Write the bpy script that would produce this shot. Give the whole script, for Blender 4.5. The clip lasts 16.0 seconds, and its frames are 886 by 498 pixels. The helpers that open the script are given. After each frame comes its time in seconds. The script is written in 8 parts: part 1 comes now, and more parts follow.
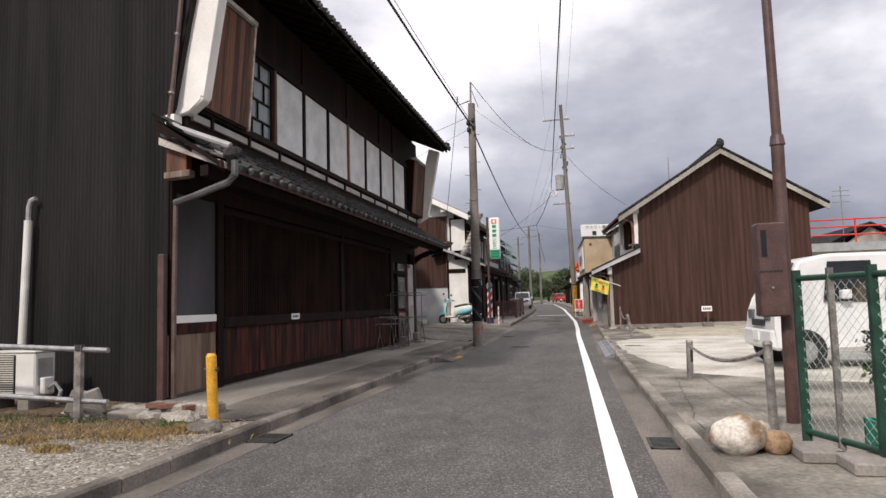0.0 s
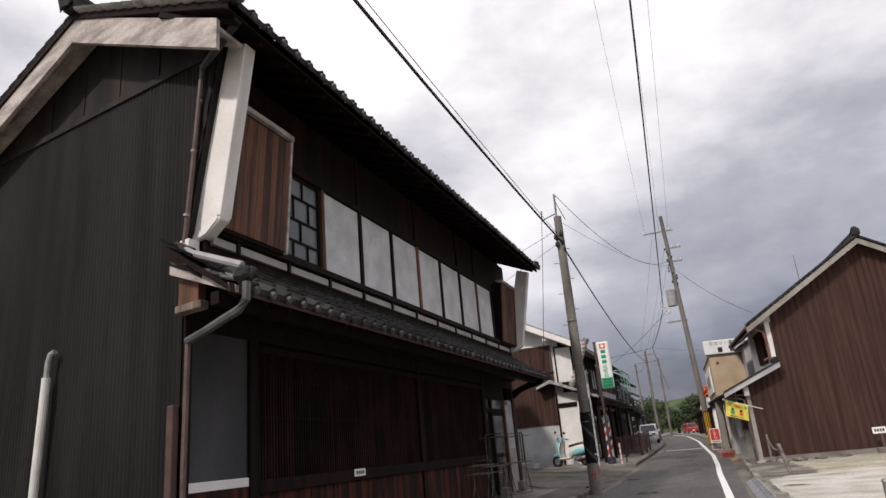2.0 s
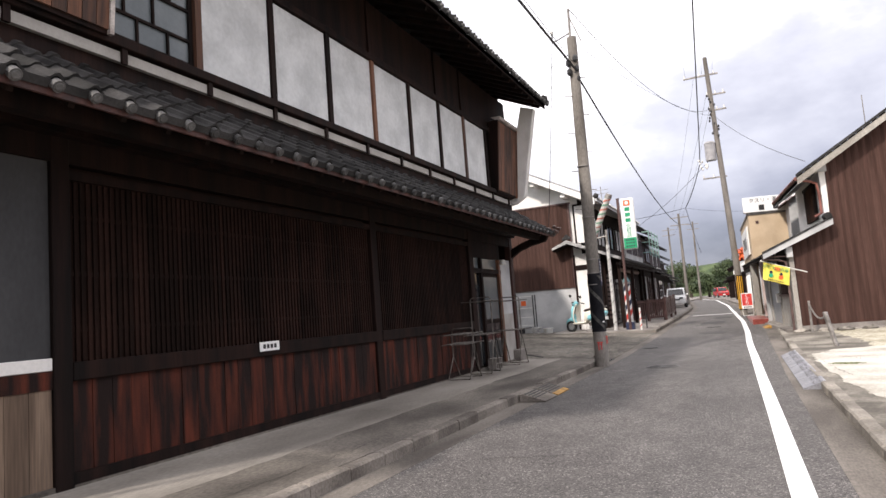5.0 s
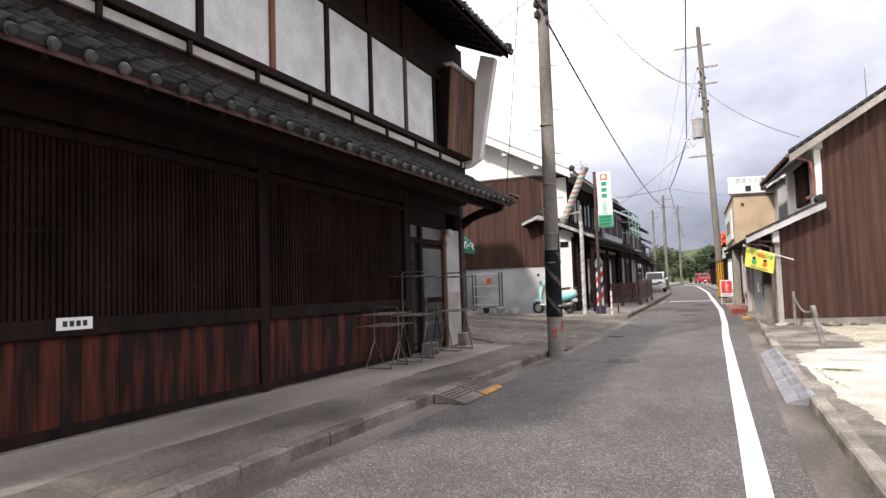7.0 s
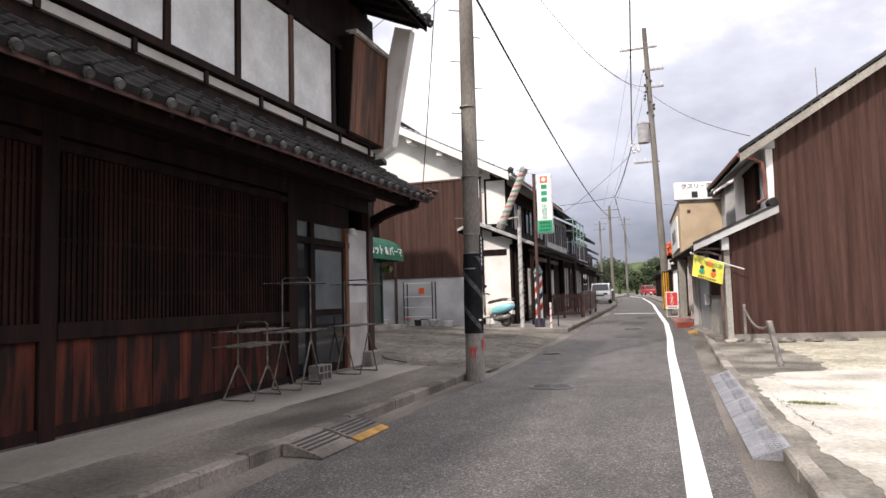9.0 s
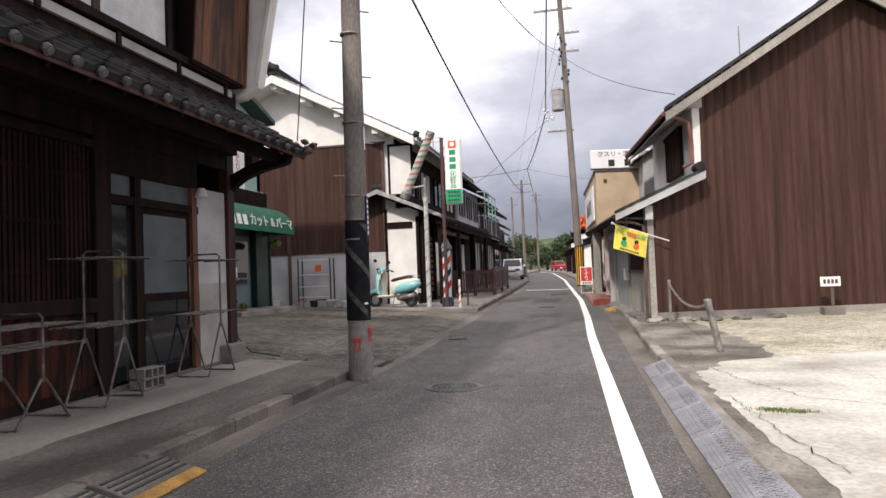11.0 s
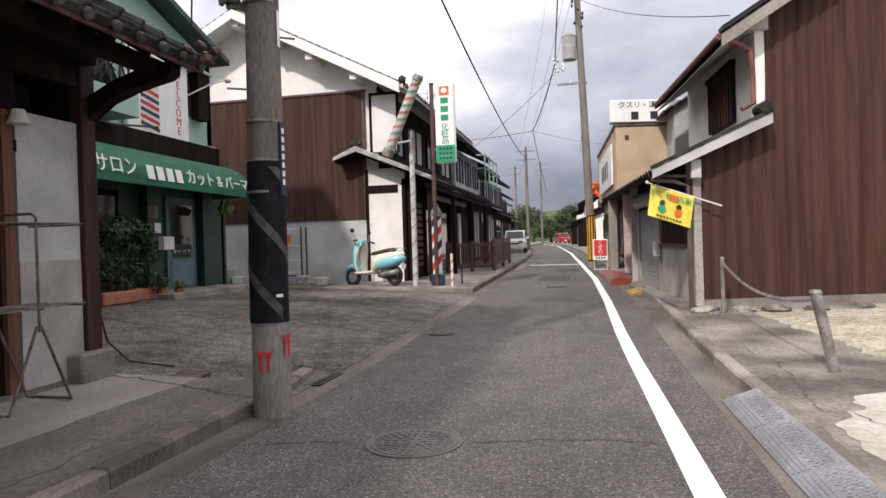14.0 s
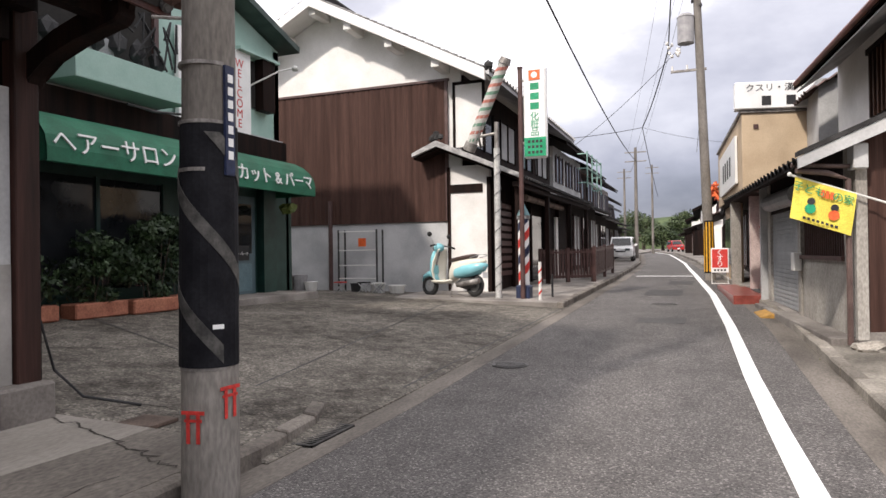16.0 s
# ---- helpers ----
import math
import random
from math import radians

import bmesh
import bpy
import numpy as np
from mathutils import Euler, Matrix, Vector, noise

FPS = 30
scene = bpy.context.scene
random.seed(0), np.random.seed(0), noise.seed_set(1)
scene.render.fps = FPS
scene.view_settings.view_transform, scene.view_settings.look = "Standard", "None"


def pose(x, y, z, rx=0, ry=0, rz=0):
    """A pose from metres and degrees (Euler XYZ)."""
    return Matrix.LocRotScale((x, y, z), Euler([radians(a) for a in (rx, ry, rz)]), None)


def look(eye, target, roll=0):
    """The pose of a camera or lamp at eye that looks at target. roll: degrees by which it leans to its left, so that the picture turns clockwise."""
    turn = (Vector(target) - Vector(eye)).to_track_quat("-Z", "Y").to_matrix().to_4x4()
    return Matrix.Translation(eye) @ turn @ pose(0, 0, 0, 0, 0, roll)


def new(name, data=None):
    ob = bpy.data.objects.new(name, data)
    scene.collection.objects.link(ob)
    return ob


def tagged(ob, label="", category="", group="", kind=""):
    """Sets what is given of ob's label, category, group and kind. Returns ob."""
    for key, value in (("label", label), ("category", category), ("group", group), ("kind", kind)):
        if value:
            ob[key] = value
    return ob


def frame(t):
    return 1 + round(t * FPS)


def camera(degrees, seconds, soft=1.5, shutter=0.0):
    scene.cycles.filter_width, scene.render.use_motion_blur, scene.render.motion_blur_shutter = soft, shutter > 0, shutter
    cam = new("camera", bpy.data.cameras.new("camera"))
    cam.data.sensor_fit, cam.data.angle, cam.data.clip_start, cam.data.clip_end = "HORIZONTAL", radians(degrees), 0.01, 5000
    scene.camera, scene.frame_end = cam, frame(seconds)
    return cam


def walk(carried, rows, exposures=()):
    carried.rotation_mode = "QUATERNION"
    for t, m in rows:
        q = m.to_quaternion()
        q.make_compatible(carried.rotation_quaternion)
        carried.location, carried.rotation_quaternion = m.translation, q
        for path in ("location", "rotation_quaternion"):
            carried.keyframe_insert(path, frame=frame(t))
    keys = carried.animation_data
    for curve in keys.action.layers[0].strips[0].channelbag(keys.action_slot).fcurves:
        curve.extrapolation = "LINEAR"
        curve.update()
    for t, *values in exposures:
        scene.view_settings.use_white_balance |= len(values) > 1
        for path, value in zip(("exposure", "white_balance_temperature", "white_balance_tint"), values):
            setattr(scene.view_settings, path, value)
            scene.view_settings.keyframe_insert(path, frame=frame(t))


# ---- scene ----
cam = camera(67.6, 16.0)
PATH = [
    (0, (0.516, 0.714, 1.352), (0.106, 2.665, 1.517), -1.6),
    (0.5, (0.536, 1.203, 1.369), (0.067, 3.124, 1.669), -1.9),
    (1, (0.571, 1.733, 1.369), (-0.031, 3.591, 1.8), -2.6),
    (1.5, (0.544, 2.265, 1.355), (-0.104, 4.089, 1.859), -3.5),
    (2, (0.52, 2.78, 1.359), (-0.151, 4.569, 1.948), -5.2),
    (2.5, (0.499, 3.346, 1.367), (-0.233, 5.089, 2.02), -4.9),
    (3, (0.435, 3.914, 1.352), (-0.355, 5.651, 1.951), -5.1),
    (3.5, (0.415, 4.46, 1.359), (-0.444, 6.206, 1.821), -4.7),
    (4, (0.436, 5.027, 1.378), (-0.473, 6.772, 1.74), -4.8),
    (4.5, (0.451, 5.553, 1.372), (-0.477, 7.303, 1.645), -4.3),
    (5, (0.441, 6.113, 1.385), (-0.386, 7.922, 1.588), -4.4),
    (5.2, (0.44, 6.346, 1.386), (-0.38, 8.16, 1.579), -3.9),
    (7.5, (0.49, 9.013, 1.381), (-0.29, 10.851, 1.495), -1.4),
    (8, (0.471, 9.6, 1.389), (-0.253, 11.458, 1.534), -1.9),
    (8.5, (0.471, 10.156, 1.381), (-0.26, 12.01, 1.544), -2.0),
    (9, (0.445, 10.696, 1.358), (-0.216, 12.578, 1.509), -1.6),
    (11.3, (0.131, 13.283, 1.357), (-0.277, 15.24, 1.414), -2.3),
    (11.5, (0.106, 13.504, 1.35), (-0.297, 15.463, 1.396), -2.3),
    (12, (0.064, 14.083, 1.349), (-0.258, 16.057, 1.379), -2.2),
    (12.5, (-0.011, 14.674, 1.354), (-0.273, 16.657, 1.364), -3.0),
    (13, (-0.093, 15.184, 1.341), (-0.387, 17.162, 1.346), -2.7),
    (13.5, (-0.153, 15.735, 1.375), (-0.429, 17.715, 1.366), -2.0),
    (14, (-0.183, 16.26, 1.37), (-0.609, 18.214, 1.358), -1.8),
    (14.5, (-0.216, 16.781, 1.37), (-0.747, 18.709, 1.353), -1.3),
    (15, (-0.22, 17.3, 1.402), (-0.807, 19.212, 1.409), -0.6),
    (15.5, (-0.211, 17.853, 1.401), (-0.876, 19.739, 1.416), -0.8),
    (16, (-0.211, 18.365, 1.382), (-0.941, 20.226, 1.393), -0.8),
]
walk(cam, [(t, look(eye, target, roll)) for t, eye, target, roll in PATH],
     [(0, -0.28, 6560, 12), (0.5, -0.33, 6560, 12), (1, -0.38, 6560, 12), (1.5, -0.45, 6560, 12), (2.5, -0.65, 6560, 12), (3, -0.66, 6560, 12), (3.5, -0.55, 6560, 12), (4, -0.15, 6560, 12), (4.5, 0.18, 6560, 12), (5, 0.36, 6560, 12), (7.5, 0.4, 6560, 12), (9, 0.25, 6560, 12), (11.5, -0.05, 6560, 12), (12.5, -0.08, 6560, 12), (13.5, -0.05, 6560, 12), (14.5, 0.08, 6560, 12), (16, 0.2, 6560, 12)])

# ---- world and sun ----
SUN = Vector((0.33, 1.0, -0.92)).normalized()
sky = bpy.data.worlds.new("sky")
scene.world = sky
sky.use_nodes = True
wn, wl = sky.node_tree.nodes, sky.node_tree.links
wn.clear()
w_out, w_bg = wn.new("ShaderNodeOutputWorld"), wn.new("ShaderNodeBackground")
w_sky = wn.new("ShaderNodeTexSky")
w_sky.sky_type, w_sky.sun_disc = "NISHITA", False
w_sky.sun_elevation = math.asin(-SUN.z)
w_sky.sun_rotation = math.atan2(-SUN.x, -SUN.y)
w_co, w_sep = wn.new("ShaderNodeTexCoord"), wn.new("ShaderNodeSeparateXYZ")
w_map = wn.new("ShaderNodeMapping")
w_map.inputs["Scale"].default_value = (1.0, 1.0, 1.9)
w_n = wn.new("ShaderNodeTexNoise")
w_n.inputs["Scale"].default_value, w_n.inputs["Detail"].default_value, w_n.inputs["Roughness"].default_value = 1.9, 7, 0.55
w_add, w_ramp, w_mix, w_gain = wn.new("ShaderNodeMath"), wn.new("ShaderNodeValToRGB"), wn.new("ShaderNodeMix"), wn.new("ShaderNodeMix")
w_add.operation = "MULTIPLY_ADD"
w_add.inputs[1].default_value = 0.85
w_ramp.color_ramp.elements[0].position, w_ramp.color_ramp.elements[0].color = 0.20, (0.17, 0.178, 0.235, 1)
w_ramp.color_ramp.elements[1].position, w_ramp.color_ramp.elements[1].color = 0.72, (1.45, 1.42, 1.45, 1)
e = w_ramp.color_ramp.elements.new(0.36)
e.color = (0.36, 0.368, 0.45, 1)
e = w_ramp.color_ramp.elements.new(0.52)
e.color = (0.66, 0.665, 0.74, 1)
w_mix.data_type = w_gain.data_type = "RGBA"
w_mix.inputs["Factor"].default_value = 0.90
w_gain.blend_type, w_gain.inputs["Factor"].default_value = "MULTIPLY", 1.0
w_gain.inputs["B"].default_value = (0.10, 0.10, 0.10, 1)
wl.new(w_co.outputs["Generated"], w_map.inputs["Vector"])
wl.new(w_co.outputs["Generated"], w_sep.inputs[0])
wl.new(w_map.outputs[0], w_n.inputs["Vector"])
wl.new(w_sep.outputs["Z"], w_add.inputs[0])
wl.new(w_n.outputs["Fac"], w_add.inputs[2])
w_sub = wn.new("ShaderNodeMath")
w_sub.operation = "SUBTRACT"
w_sub.inputs[1].default_value = 0.26
wl.new(w_add.outputs[0], w_sub.inputs[0])
wl.new(w_sub.outputs[0], w_ramp.inputs["Fac"])
wl.new(w_sky.outputs[0], w_gain.inputs["A"])
wl.new(w_gain.outputs["Result"], w_mix.inputs["A"])
wl.new(w_ramp.outputs["Color"], w_mix.inputs["B"])
wl.new(w_mix.outputs["Result"], w_bg.inputs["Color"])
w_bg.inputs["Strength"].default_value = 1.18
wl.new(w_bg.outputs[0], w_out.inputs["Surface"])
sun = new("sun", bpy.data.lights.new("sun", "SUN"))
sun.data.energy, sun.data.angle, sun.data.color = 3.3, radians(3.0), (1.0, 0.93, 0.84)
sun.matrix_world = Matrix.Translation((-10, -30, 30)) @ SUN.to_track_quat("-Z", "Y").to_matrix().to_4x4()


# ---- materials ----
def mat(name, c1, c2, rough=0.8, scale=3.0, grain=60.0, bump=0.2, metal=0.0, stretch=(1, 1, 1), vary=0.0, speck=0.25, edge=(0.35, 0.65), spec=None):
    """Two-scale procedural surface in world metres: patches from c1 to c2, fine grain, bump."""
    m = bpy.data.materials.new(name)
    m.use_nodes = True
    n, l = m.node_tree.nodes, m.node_tree.links
    p = n["Principled BSDF"]
    geo, mp = n.new("ShaderNodeNewGeometry"), n.new("ShaderNodeMapping")
    mp.inputs["Scale"].default_value = stretch
    l.new(geo.outputs["Position"], mp.inputs["Vector"])
    big, fine = n.new("ShaderNodeTexNoise"), n.new("ShaderNodeTexNoise")
    for tex, s, d in ((big, scale, 5), (fine, grain, 3)):
        tex.inputs["Scale"].default_value, tex.inputs["Detail"].default_value = s, d
        l.new(mp.outputs[0], tex.inputs["Vector"])
    ramp = n.new("ShaderNodeValToRGB")
    ramp.color_ramp.elements[0].position, ramp.color_ramp.elements[1].position = edge
    ramp.color_ramp.elements[0].color, ramp.color_ramp.elements[1].color = (*c1, 1), (*c2, 1)
    fac = big.outputs["Fac"]
    if vary:
        info, add = n.new("ShaderNodeObjectInfo"), n.new("ShaderNodeMath")
        add.operation = "MULTIPLY_ADD"
        l.new(info.outputs["Random"], add.inputs[0])
        add.inputs[1].default_value = vary
        sub = n.new("ShaderNodeMath")
        sub.operation = "SUBTRACT"
        sub.inputs[1].default_value = vary / 2
        l.new(fac, sub.inputs[0])
        l.new(sub.outputs[0], add.inputs[2])
        fac = add.outputs[0]
    l.new(fac, ramp.inputs["Fac"])
    mix, rng = n.new("ShaderNodeMix"), n.new("ShaderNodeMapRange")
    mix.data_type, mix.blend_type = "RGBA", "MULTIPLY"
    mix.inputs["Factor"].default_value = 1.0
    rng.inputs["From Min"].default_value, rng.inputs["From Max"].default_value = 0.3, 0.7
    rng.inputs["To Min"].default_value, rng.inputs["To Max"].default_value = 1 - speck, 1 + speck
    l.new(fine.outputs["Fac"], rng.inputs["Value"])
    l.new(ramp.outputs["Color"], mix.inputs["A"])
    l.new(rng.outputs[0], mix.inputs["B"])
    l.new(mix.outputs["Result"], p.inputs["Base Color"])
    p.inputs["Roughness"].default_value, p.inputs["Metallic"].default_value = rough, metal
    if spec is not None:
        p.inputs["Specular IOR Level"].default_value = spec
    if bump:
        b = n.new("ShaderNodeBump")
        b.inputs["Strength"].default_value, b.inputs["Distance"].default_value = bump, 0.01
        l.new(fine.outputs["Fac"], b.inputs["Height"])
        l.new(b.outputs[0], p.inputs["Normal"])
    return m


def stones(name, c1, c2, rough=0.85, scale=0.7, grain=90.0, spread=0.6, bump=0.5, stretch=(1, 1, 1), edge=(0.35, 0.65), light=0.0, spec=0.3):
    """A surface of small stones in world metres: each stone has its own tone, over patches from c1 to c2 and darker stains."""
    m = bpy.data.materials.new(name)
    m.use_nodes = True
    n, l = m.node_tree.nodes, m.node_tree.links
    p = n["Principled BSDF"]
    geo, mp = n.new("ShaderNodeNewGeometry"), n.new("ShaderNodeMapping")
    mp.inputs["Scale"].default_value = stretch
    l.new(geo.outputs["Position"], mp.inputs["Vector"])
    big, mid, cell = n.new("ShaderNodeTexNoise"), n.new("ShaderNodeTexNoise"), n.new("ShaderNodeTexVoronoi")
    for tex, k, d in ((big, scale, 6), (mid, scale * 7, 4)):
        tex.inputs["Scale"].default_value, tex.inputs["Detail"].default_value = k, d
        l.new(mp.outputs[0], tex.inputs["Vector"])
    cell.inputs["Scale"].default_value = grain
    l.new(geo.outputs["Position"], cell.inputs["Vector"])
    ramp = n.new("ShaderNodeValToRGB")
    ramp.color_ramp.elements[0].position, ramp.color_ramp.elements[1].position = edge
    ramp.color_ramp.elements[0].color, ramp.color_ramp.elements[1].color = (*c1, 1), (*c2, 1)
    blend = n.new("ShaderNodeMath")
    blend.operation = "MULTIPLY_ADD"
    blend.inputs[1].default_value = 0.45
    half = n.new("ShaderNodeMath")
    half.operation = "MULTIPLY"
    half.inputs[1].default_value = 0.55
    l.new(big.outputs["Fac"], half.inputs[0])
    l.new(mid.outputs["Fac"], blend.inputs[0])
    l.new(half.outputs[0], blend.inputs[2])
    l.new(blend.outputs[0], ramp.inputs["Fac"])
    sep, tone = n.new("ShaderNodeSeparateColor"), n.new("ShaderNodeValToRGB")
    l.new(cell.outputs["Color"], sep.inputs[0])
    l.new(sep.outputs[0], tone.inputs["Fac"])
    e = tone.color_ramp.elements
    e[0].color = (1 - spread, 1 - spread, 1 - spread, 1)
    e[1].color = (1 + spread + light,) * 3 + (1,)
    q = e.new(0.86)
    q.color = (1 + spread * .55,) * 3 + (1,)
    mix = n.new("ShaderNodeMix")
    mix.data_type, mix.blend_type = "RGBA", "MULTIPLY"
    mix.inputs["Factor"].default_value = 1.0
    l.new(ramp.outputs["Color"], mix.inputs["A"])
    l.new(tone.outputs["Color"], mix.inputs["B"])
    l.new(mix.outputs["Result"], p.inputs["Base Color"])
    p.inputs["Roughness"].default_value, p.inputs["Specular IOR Level"].default_value = rough, spec
    b = n.new("ShaderNodeBump")
    b.invert = True
    b.inputs["Strength"].default_value, b.inputs["Distance"].default_value = bump, 0.006
    l.new(cell.outputs["Distance"], b.inputs["Height"])
    l.new(b.outputs[0], p.inputs["Normal"])
    return m


UP = (1, 1, 0.06)
ASPHALT = stones("asphalt", (0.073, 0.0675, 0.065), (0.123, 0.114, 0.110), 0.8, 0.5, 85, 0.55, 0.5, stretch=(1, 0.55, 1), light=1.0)
ASPHALT_DARK = mat("asphalt_patch", (0.038, 0.037, 0.037), (0.06, 0.058, 0.056), 0.85, 3, 70, 0.5, speck=0.4)
CONCRETE = mat("concrete", (0.12, 0.105, 0.095), (0.30, 0.275, 0.25), 0.92, 1.1, 40, 0.4, speck=0.18)
PAVING = mat("stained_pavement_concrete", (0.052, 0.044, 0.037), (0.17, 0.15, 0.13), 0.93, 0.9, 34, 0.6, speck=0.3, stretch=(1.2, 0.6, 1))
PAVING_PALE = mat("pale_pavement_concrete", (0.135, 0.12, 0.104), (0.29, 0.265, 0.235), 0.93, 0.6, 34, 0.4, speck=0.15, stretch=(1.4, 0.5, 1))
APRON = stones("apron_concrete", (0.050, 0.043, 0.036), (0.185, 0.168, 0.145), 0.93, 0.8, 48, 0.5, 0.7, edge=(0.36, 0.62), light=0.4)
LOT = mat("lot_concrete", (0.31, 0.285, 0.24), (0.55, 0.525, 0.475), 0.93, 1.0, 24, 0.5, speck=0.2, edge=(0.3, 0.6))
LOT_DARK = mat("lot_edge_concrete", (0.085, 0.075, 0.062), (0.30, 0.275, 0.235), 0.93, 1.1, 26, 0.6, speck=0.3, edge=(0.36, 0.68))
GRAVEL = stones("gravel", (0.15, 0.132, 0.108), (0.34, 0.315, 0.275), 0.95, 1.2, 42, 0.6, 1.0, light=0.4)
GUTTER = mat("stained_gutter_concrete", (0.075, 0.064, 0.055), (0.19, 0.168, 0.147), 0.93, 0.9, 34, 0.5, speck=0.25, stretch=(1.5, 0.5, 1))
LOT_GRAVEL = stones("sandy_lot_gravel", (0.27, 0.245, 0.175), (0.56, 0.52, 0.43), 0.95, 0.9, 40, 0.4, 0.9)
MANHOLE = mat("road_worn_iron", (0.060, 0.057, 0.056), (0.105, 0.10, 0.098), 0.65, 6, 60, 0.2)
PEBBLE = stones("pebble", (0.15, 0.135, 0.115), (0.40, 0.37, 0.33), 0.9, 9, 25, 0.6, 0.2)
KERB = mat("kerb_concrete", (0.075, 0.063, 0.054), (0.215, 0.19, 0.165), 0.92, 1.5, 35, 0.6, vary=0.12)
KERB_PALE = mat("pale_kerb_concrete", (0.13, 0.115, 0.098), (0.33, 0.30, 0.26), 0.92, 1.2, 35, 0.5, vary=0.12)
PAINT_LINE = mat("road_paint", (0.55, 0.55, 0.54), (0.80, 0.80, 0.79), 0.7, 9, 60, 0.3, speck=0.12, edge=(0.22, 0.42))
EARTH = mat("earth", (0.09, 0.07, 0.05), (0.20, 0.165, 0.12), 0.97, 2, 30, 0.8)
GRASS_DRY = mat("dry_grass", (0.17, 0.115, 0.05), (0.38, 0.27, 0.115), 0.9, 6, 40, 0.1)
BLACK_IRON = mat("black_corrugated_iron", (0.0075, 0.0068, 0.007), (0.019, 0.017, 0.0175), 0.75, 1.2, 30, 0.1, stretch=(2, 2, 0.25), speck=0.2, spec=0.2)
BLACK_FLAT = mat("black_iron_sheet", (0.006, 0.0055, 0.006), (0.034, 0.025, 0.021), 0.75, 1.4, 30, 0.1, stretch=(2, 2, 0.35), spec=0.3)
BROWN_IRON = mat("brown_corrugated_iron", (0.042, 0.019, 0.014), (0.072, 0.036, 0.028), 0.75, 3.2, 30, 0.1, stretch=(2.2, 2.2, 0.10), speck=0.2, spec=0.25)
DARK_WOOD = mat("dark_stained_wood", (0.005, 0.003, 0.0026), (0.018, 0.008, 0.006), 0.75, 5, 45, 0.3, stretch=UP, spec=0.15)
LATTICE_WOOD = mat("blackened_lattice_wood", (0.010, 0.0056, 0.0044), (0.027, 0.013, 0.010), 0.8, 1.4, 45, 0.2, stretch=(1, 1, 0.6), vary=0.25, spec=0.08)
RED_WOOD = mat("red_stained_boards", (0.012, 0.0055, 0.0045), (0.125, 0.029, 0.015), 0.72, 1.0, 40, 0.4, stretch=(8, 8, 1.1), vary=0.12, edge=(0.42, 0.78), spec=0.2)
BOX_WOOD = mat("weathered_brown_boards", (0.035, 0.015, 0.009), (0.15, 0.062, 0.032), 0.75, 9, 50, 0.4, stretch=UP, vary=0.4)
PLANK_WOOD = mat("greyed_planks", (0.10, 0.066, 0.045), (0.20, 0.14, 0.10), 0.85, 10, 50, 0.4, stretch=UP, vary=0.2)
OLD_WOOD = mat("bare_weathered_wood", (0.10, 0.07, 0.055), (0.26, 0.20, 0.165), 0.85, 9, 50, 0.4, stretch=UP)
BARGE_WOOD = mat("whitened_wood", (0.28, 0.24, 0.22), (0.56, 0.51, 0.48), 0.85, 4, 40, 0.35, stretch=(0.4, 1, 2))
PLASTER = mat("white_plaster", (0.72, 0.70, 0.67), (0.85, 0.83, 0.81), 0.85, 1.6, 35, 0.15, speck=0.05)
PLASTER_GREY = mat("eave_shaded_grey_plaster", (0.036, 0.036, 0.038), (0.072, 0.072, 0.076), 0.85, 1.0, 30, 0.15, speck=0.1, stretch=(1, 1, 0.5))
PLASTER_LOW = mat("pale_grey_plaster", (0.36, 0.36, 0.365), (0.52, 0.52, 0.52), 0.85, 1.3, 30, 0.2, speck=0.08)
SHADE_PANEL = mat("greyish_white_panel", (0.46, 0.47, 0.48), (0.60, 0.61, 0.62), 0.75, 2.5, 20, 0.05, speck=0.05)
TILE = mat("smoked_roof_tile", (0.014, 0.0135, 0.0135), (0.047, 0.045, 0.045), 0.75, 4, 45, 0.3, vary=0.25, spec=0.25)
TILE_LIGHT = mat("pale_weathered_tile", (0.24, 0.235, 0.235), (0.48, 0.47, 0.46), 0.75, 6, 45, 0.3, vary=0.3)
TILE_BROWN = mat("red_brown_roof_tile", (0.060, 0.030, 0.024), (0.13, 0.075, 0.06), 0.55, 5, 45, 0.3, vary=0.3)
PIPE_GREY = mat("grey_plastic_pipe", (0.26, 0.255, 0.26), (0.38, 0.37, 0.375), 0.5, 4, 50, 0.05, speck=0.06)
PIPE_DARK = mat("dark_grey_pipe", (0.05, 0.05, 0.053), (0.10, 0.098, 0.10), 0.5, 4, 50, 0.05)
RACK_STEEL = mat("tarnished_rack_steel", (0.07, 0.06, 0.052), (0.20, 0.18, 0.16), 0.5, 7, 60, 0.1, metal=0.5)
OCHRE = mat("worn_ochre_paint", (0.26, 0.14, 0.03), (0.46, 0.25, 0.05), 0.7, 9, 60, 0.3)
TILE_END = mat("grey_tile_end", (0.035, 0.034, 0.034), (0.11, 0.107, 0.106), 0.6, 6, 45, 0.3, vary=0.4)
PIPE_BROWN = mat("brown_drainpipe", (0.075, 0.045, 0.04), (0.13, 0.085, 0.075), 0.45, 4, 50, 0.05)
PIPE_RED = mat("rust_red_gutter", (0.14, 0.05, 0.04), (0.24, 0.09, 0.07), 0.5, 4, 50, 0.05)
STEEL = mat("galvanised_steel", (0.30, 0.30, 0.30), (0.46, 0.46, 0.46), 0.42, 8, 60, 0.1, metal=0.8)
STEEL_WORN = mat("worn_dull_steel", (0.16, 0.145, 0.135), (0.34, 0.32, 0.30), 0.55, 7, 60, 0.2, metal=0.5)
WHITE_PLASTIC = mat("white_enamel", (0.62, 0.61, 0.58), (0.74, 0.73, 0.70), 0.4, 3, 50, 0.03, speck=0.04)
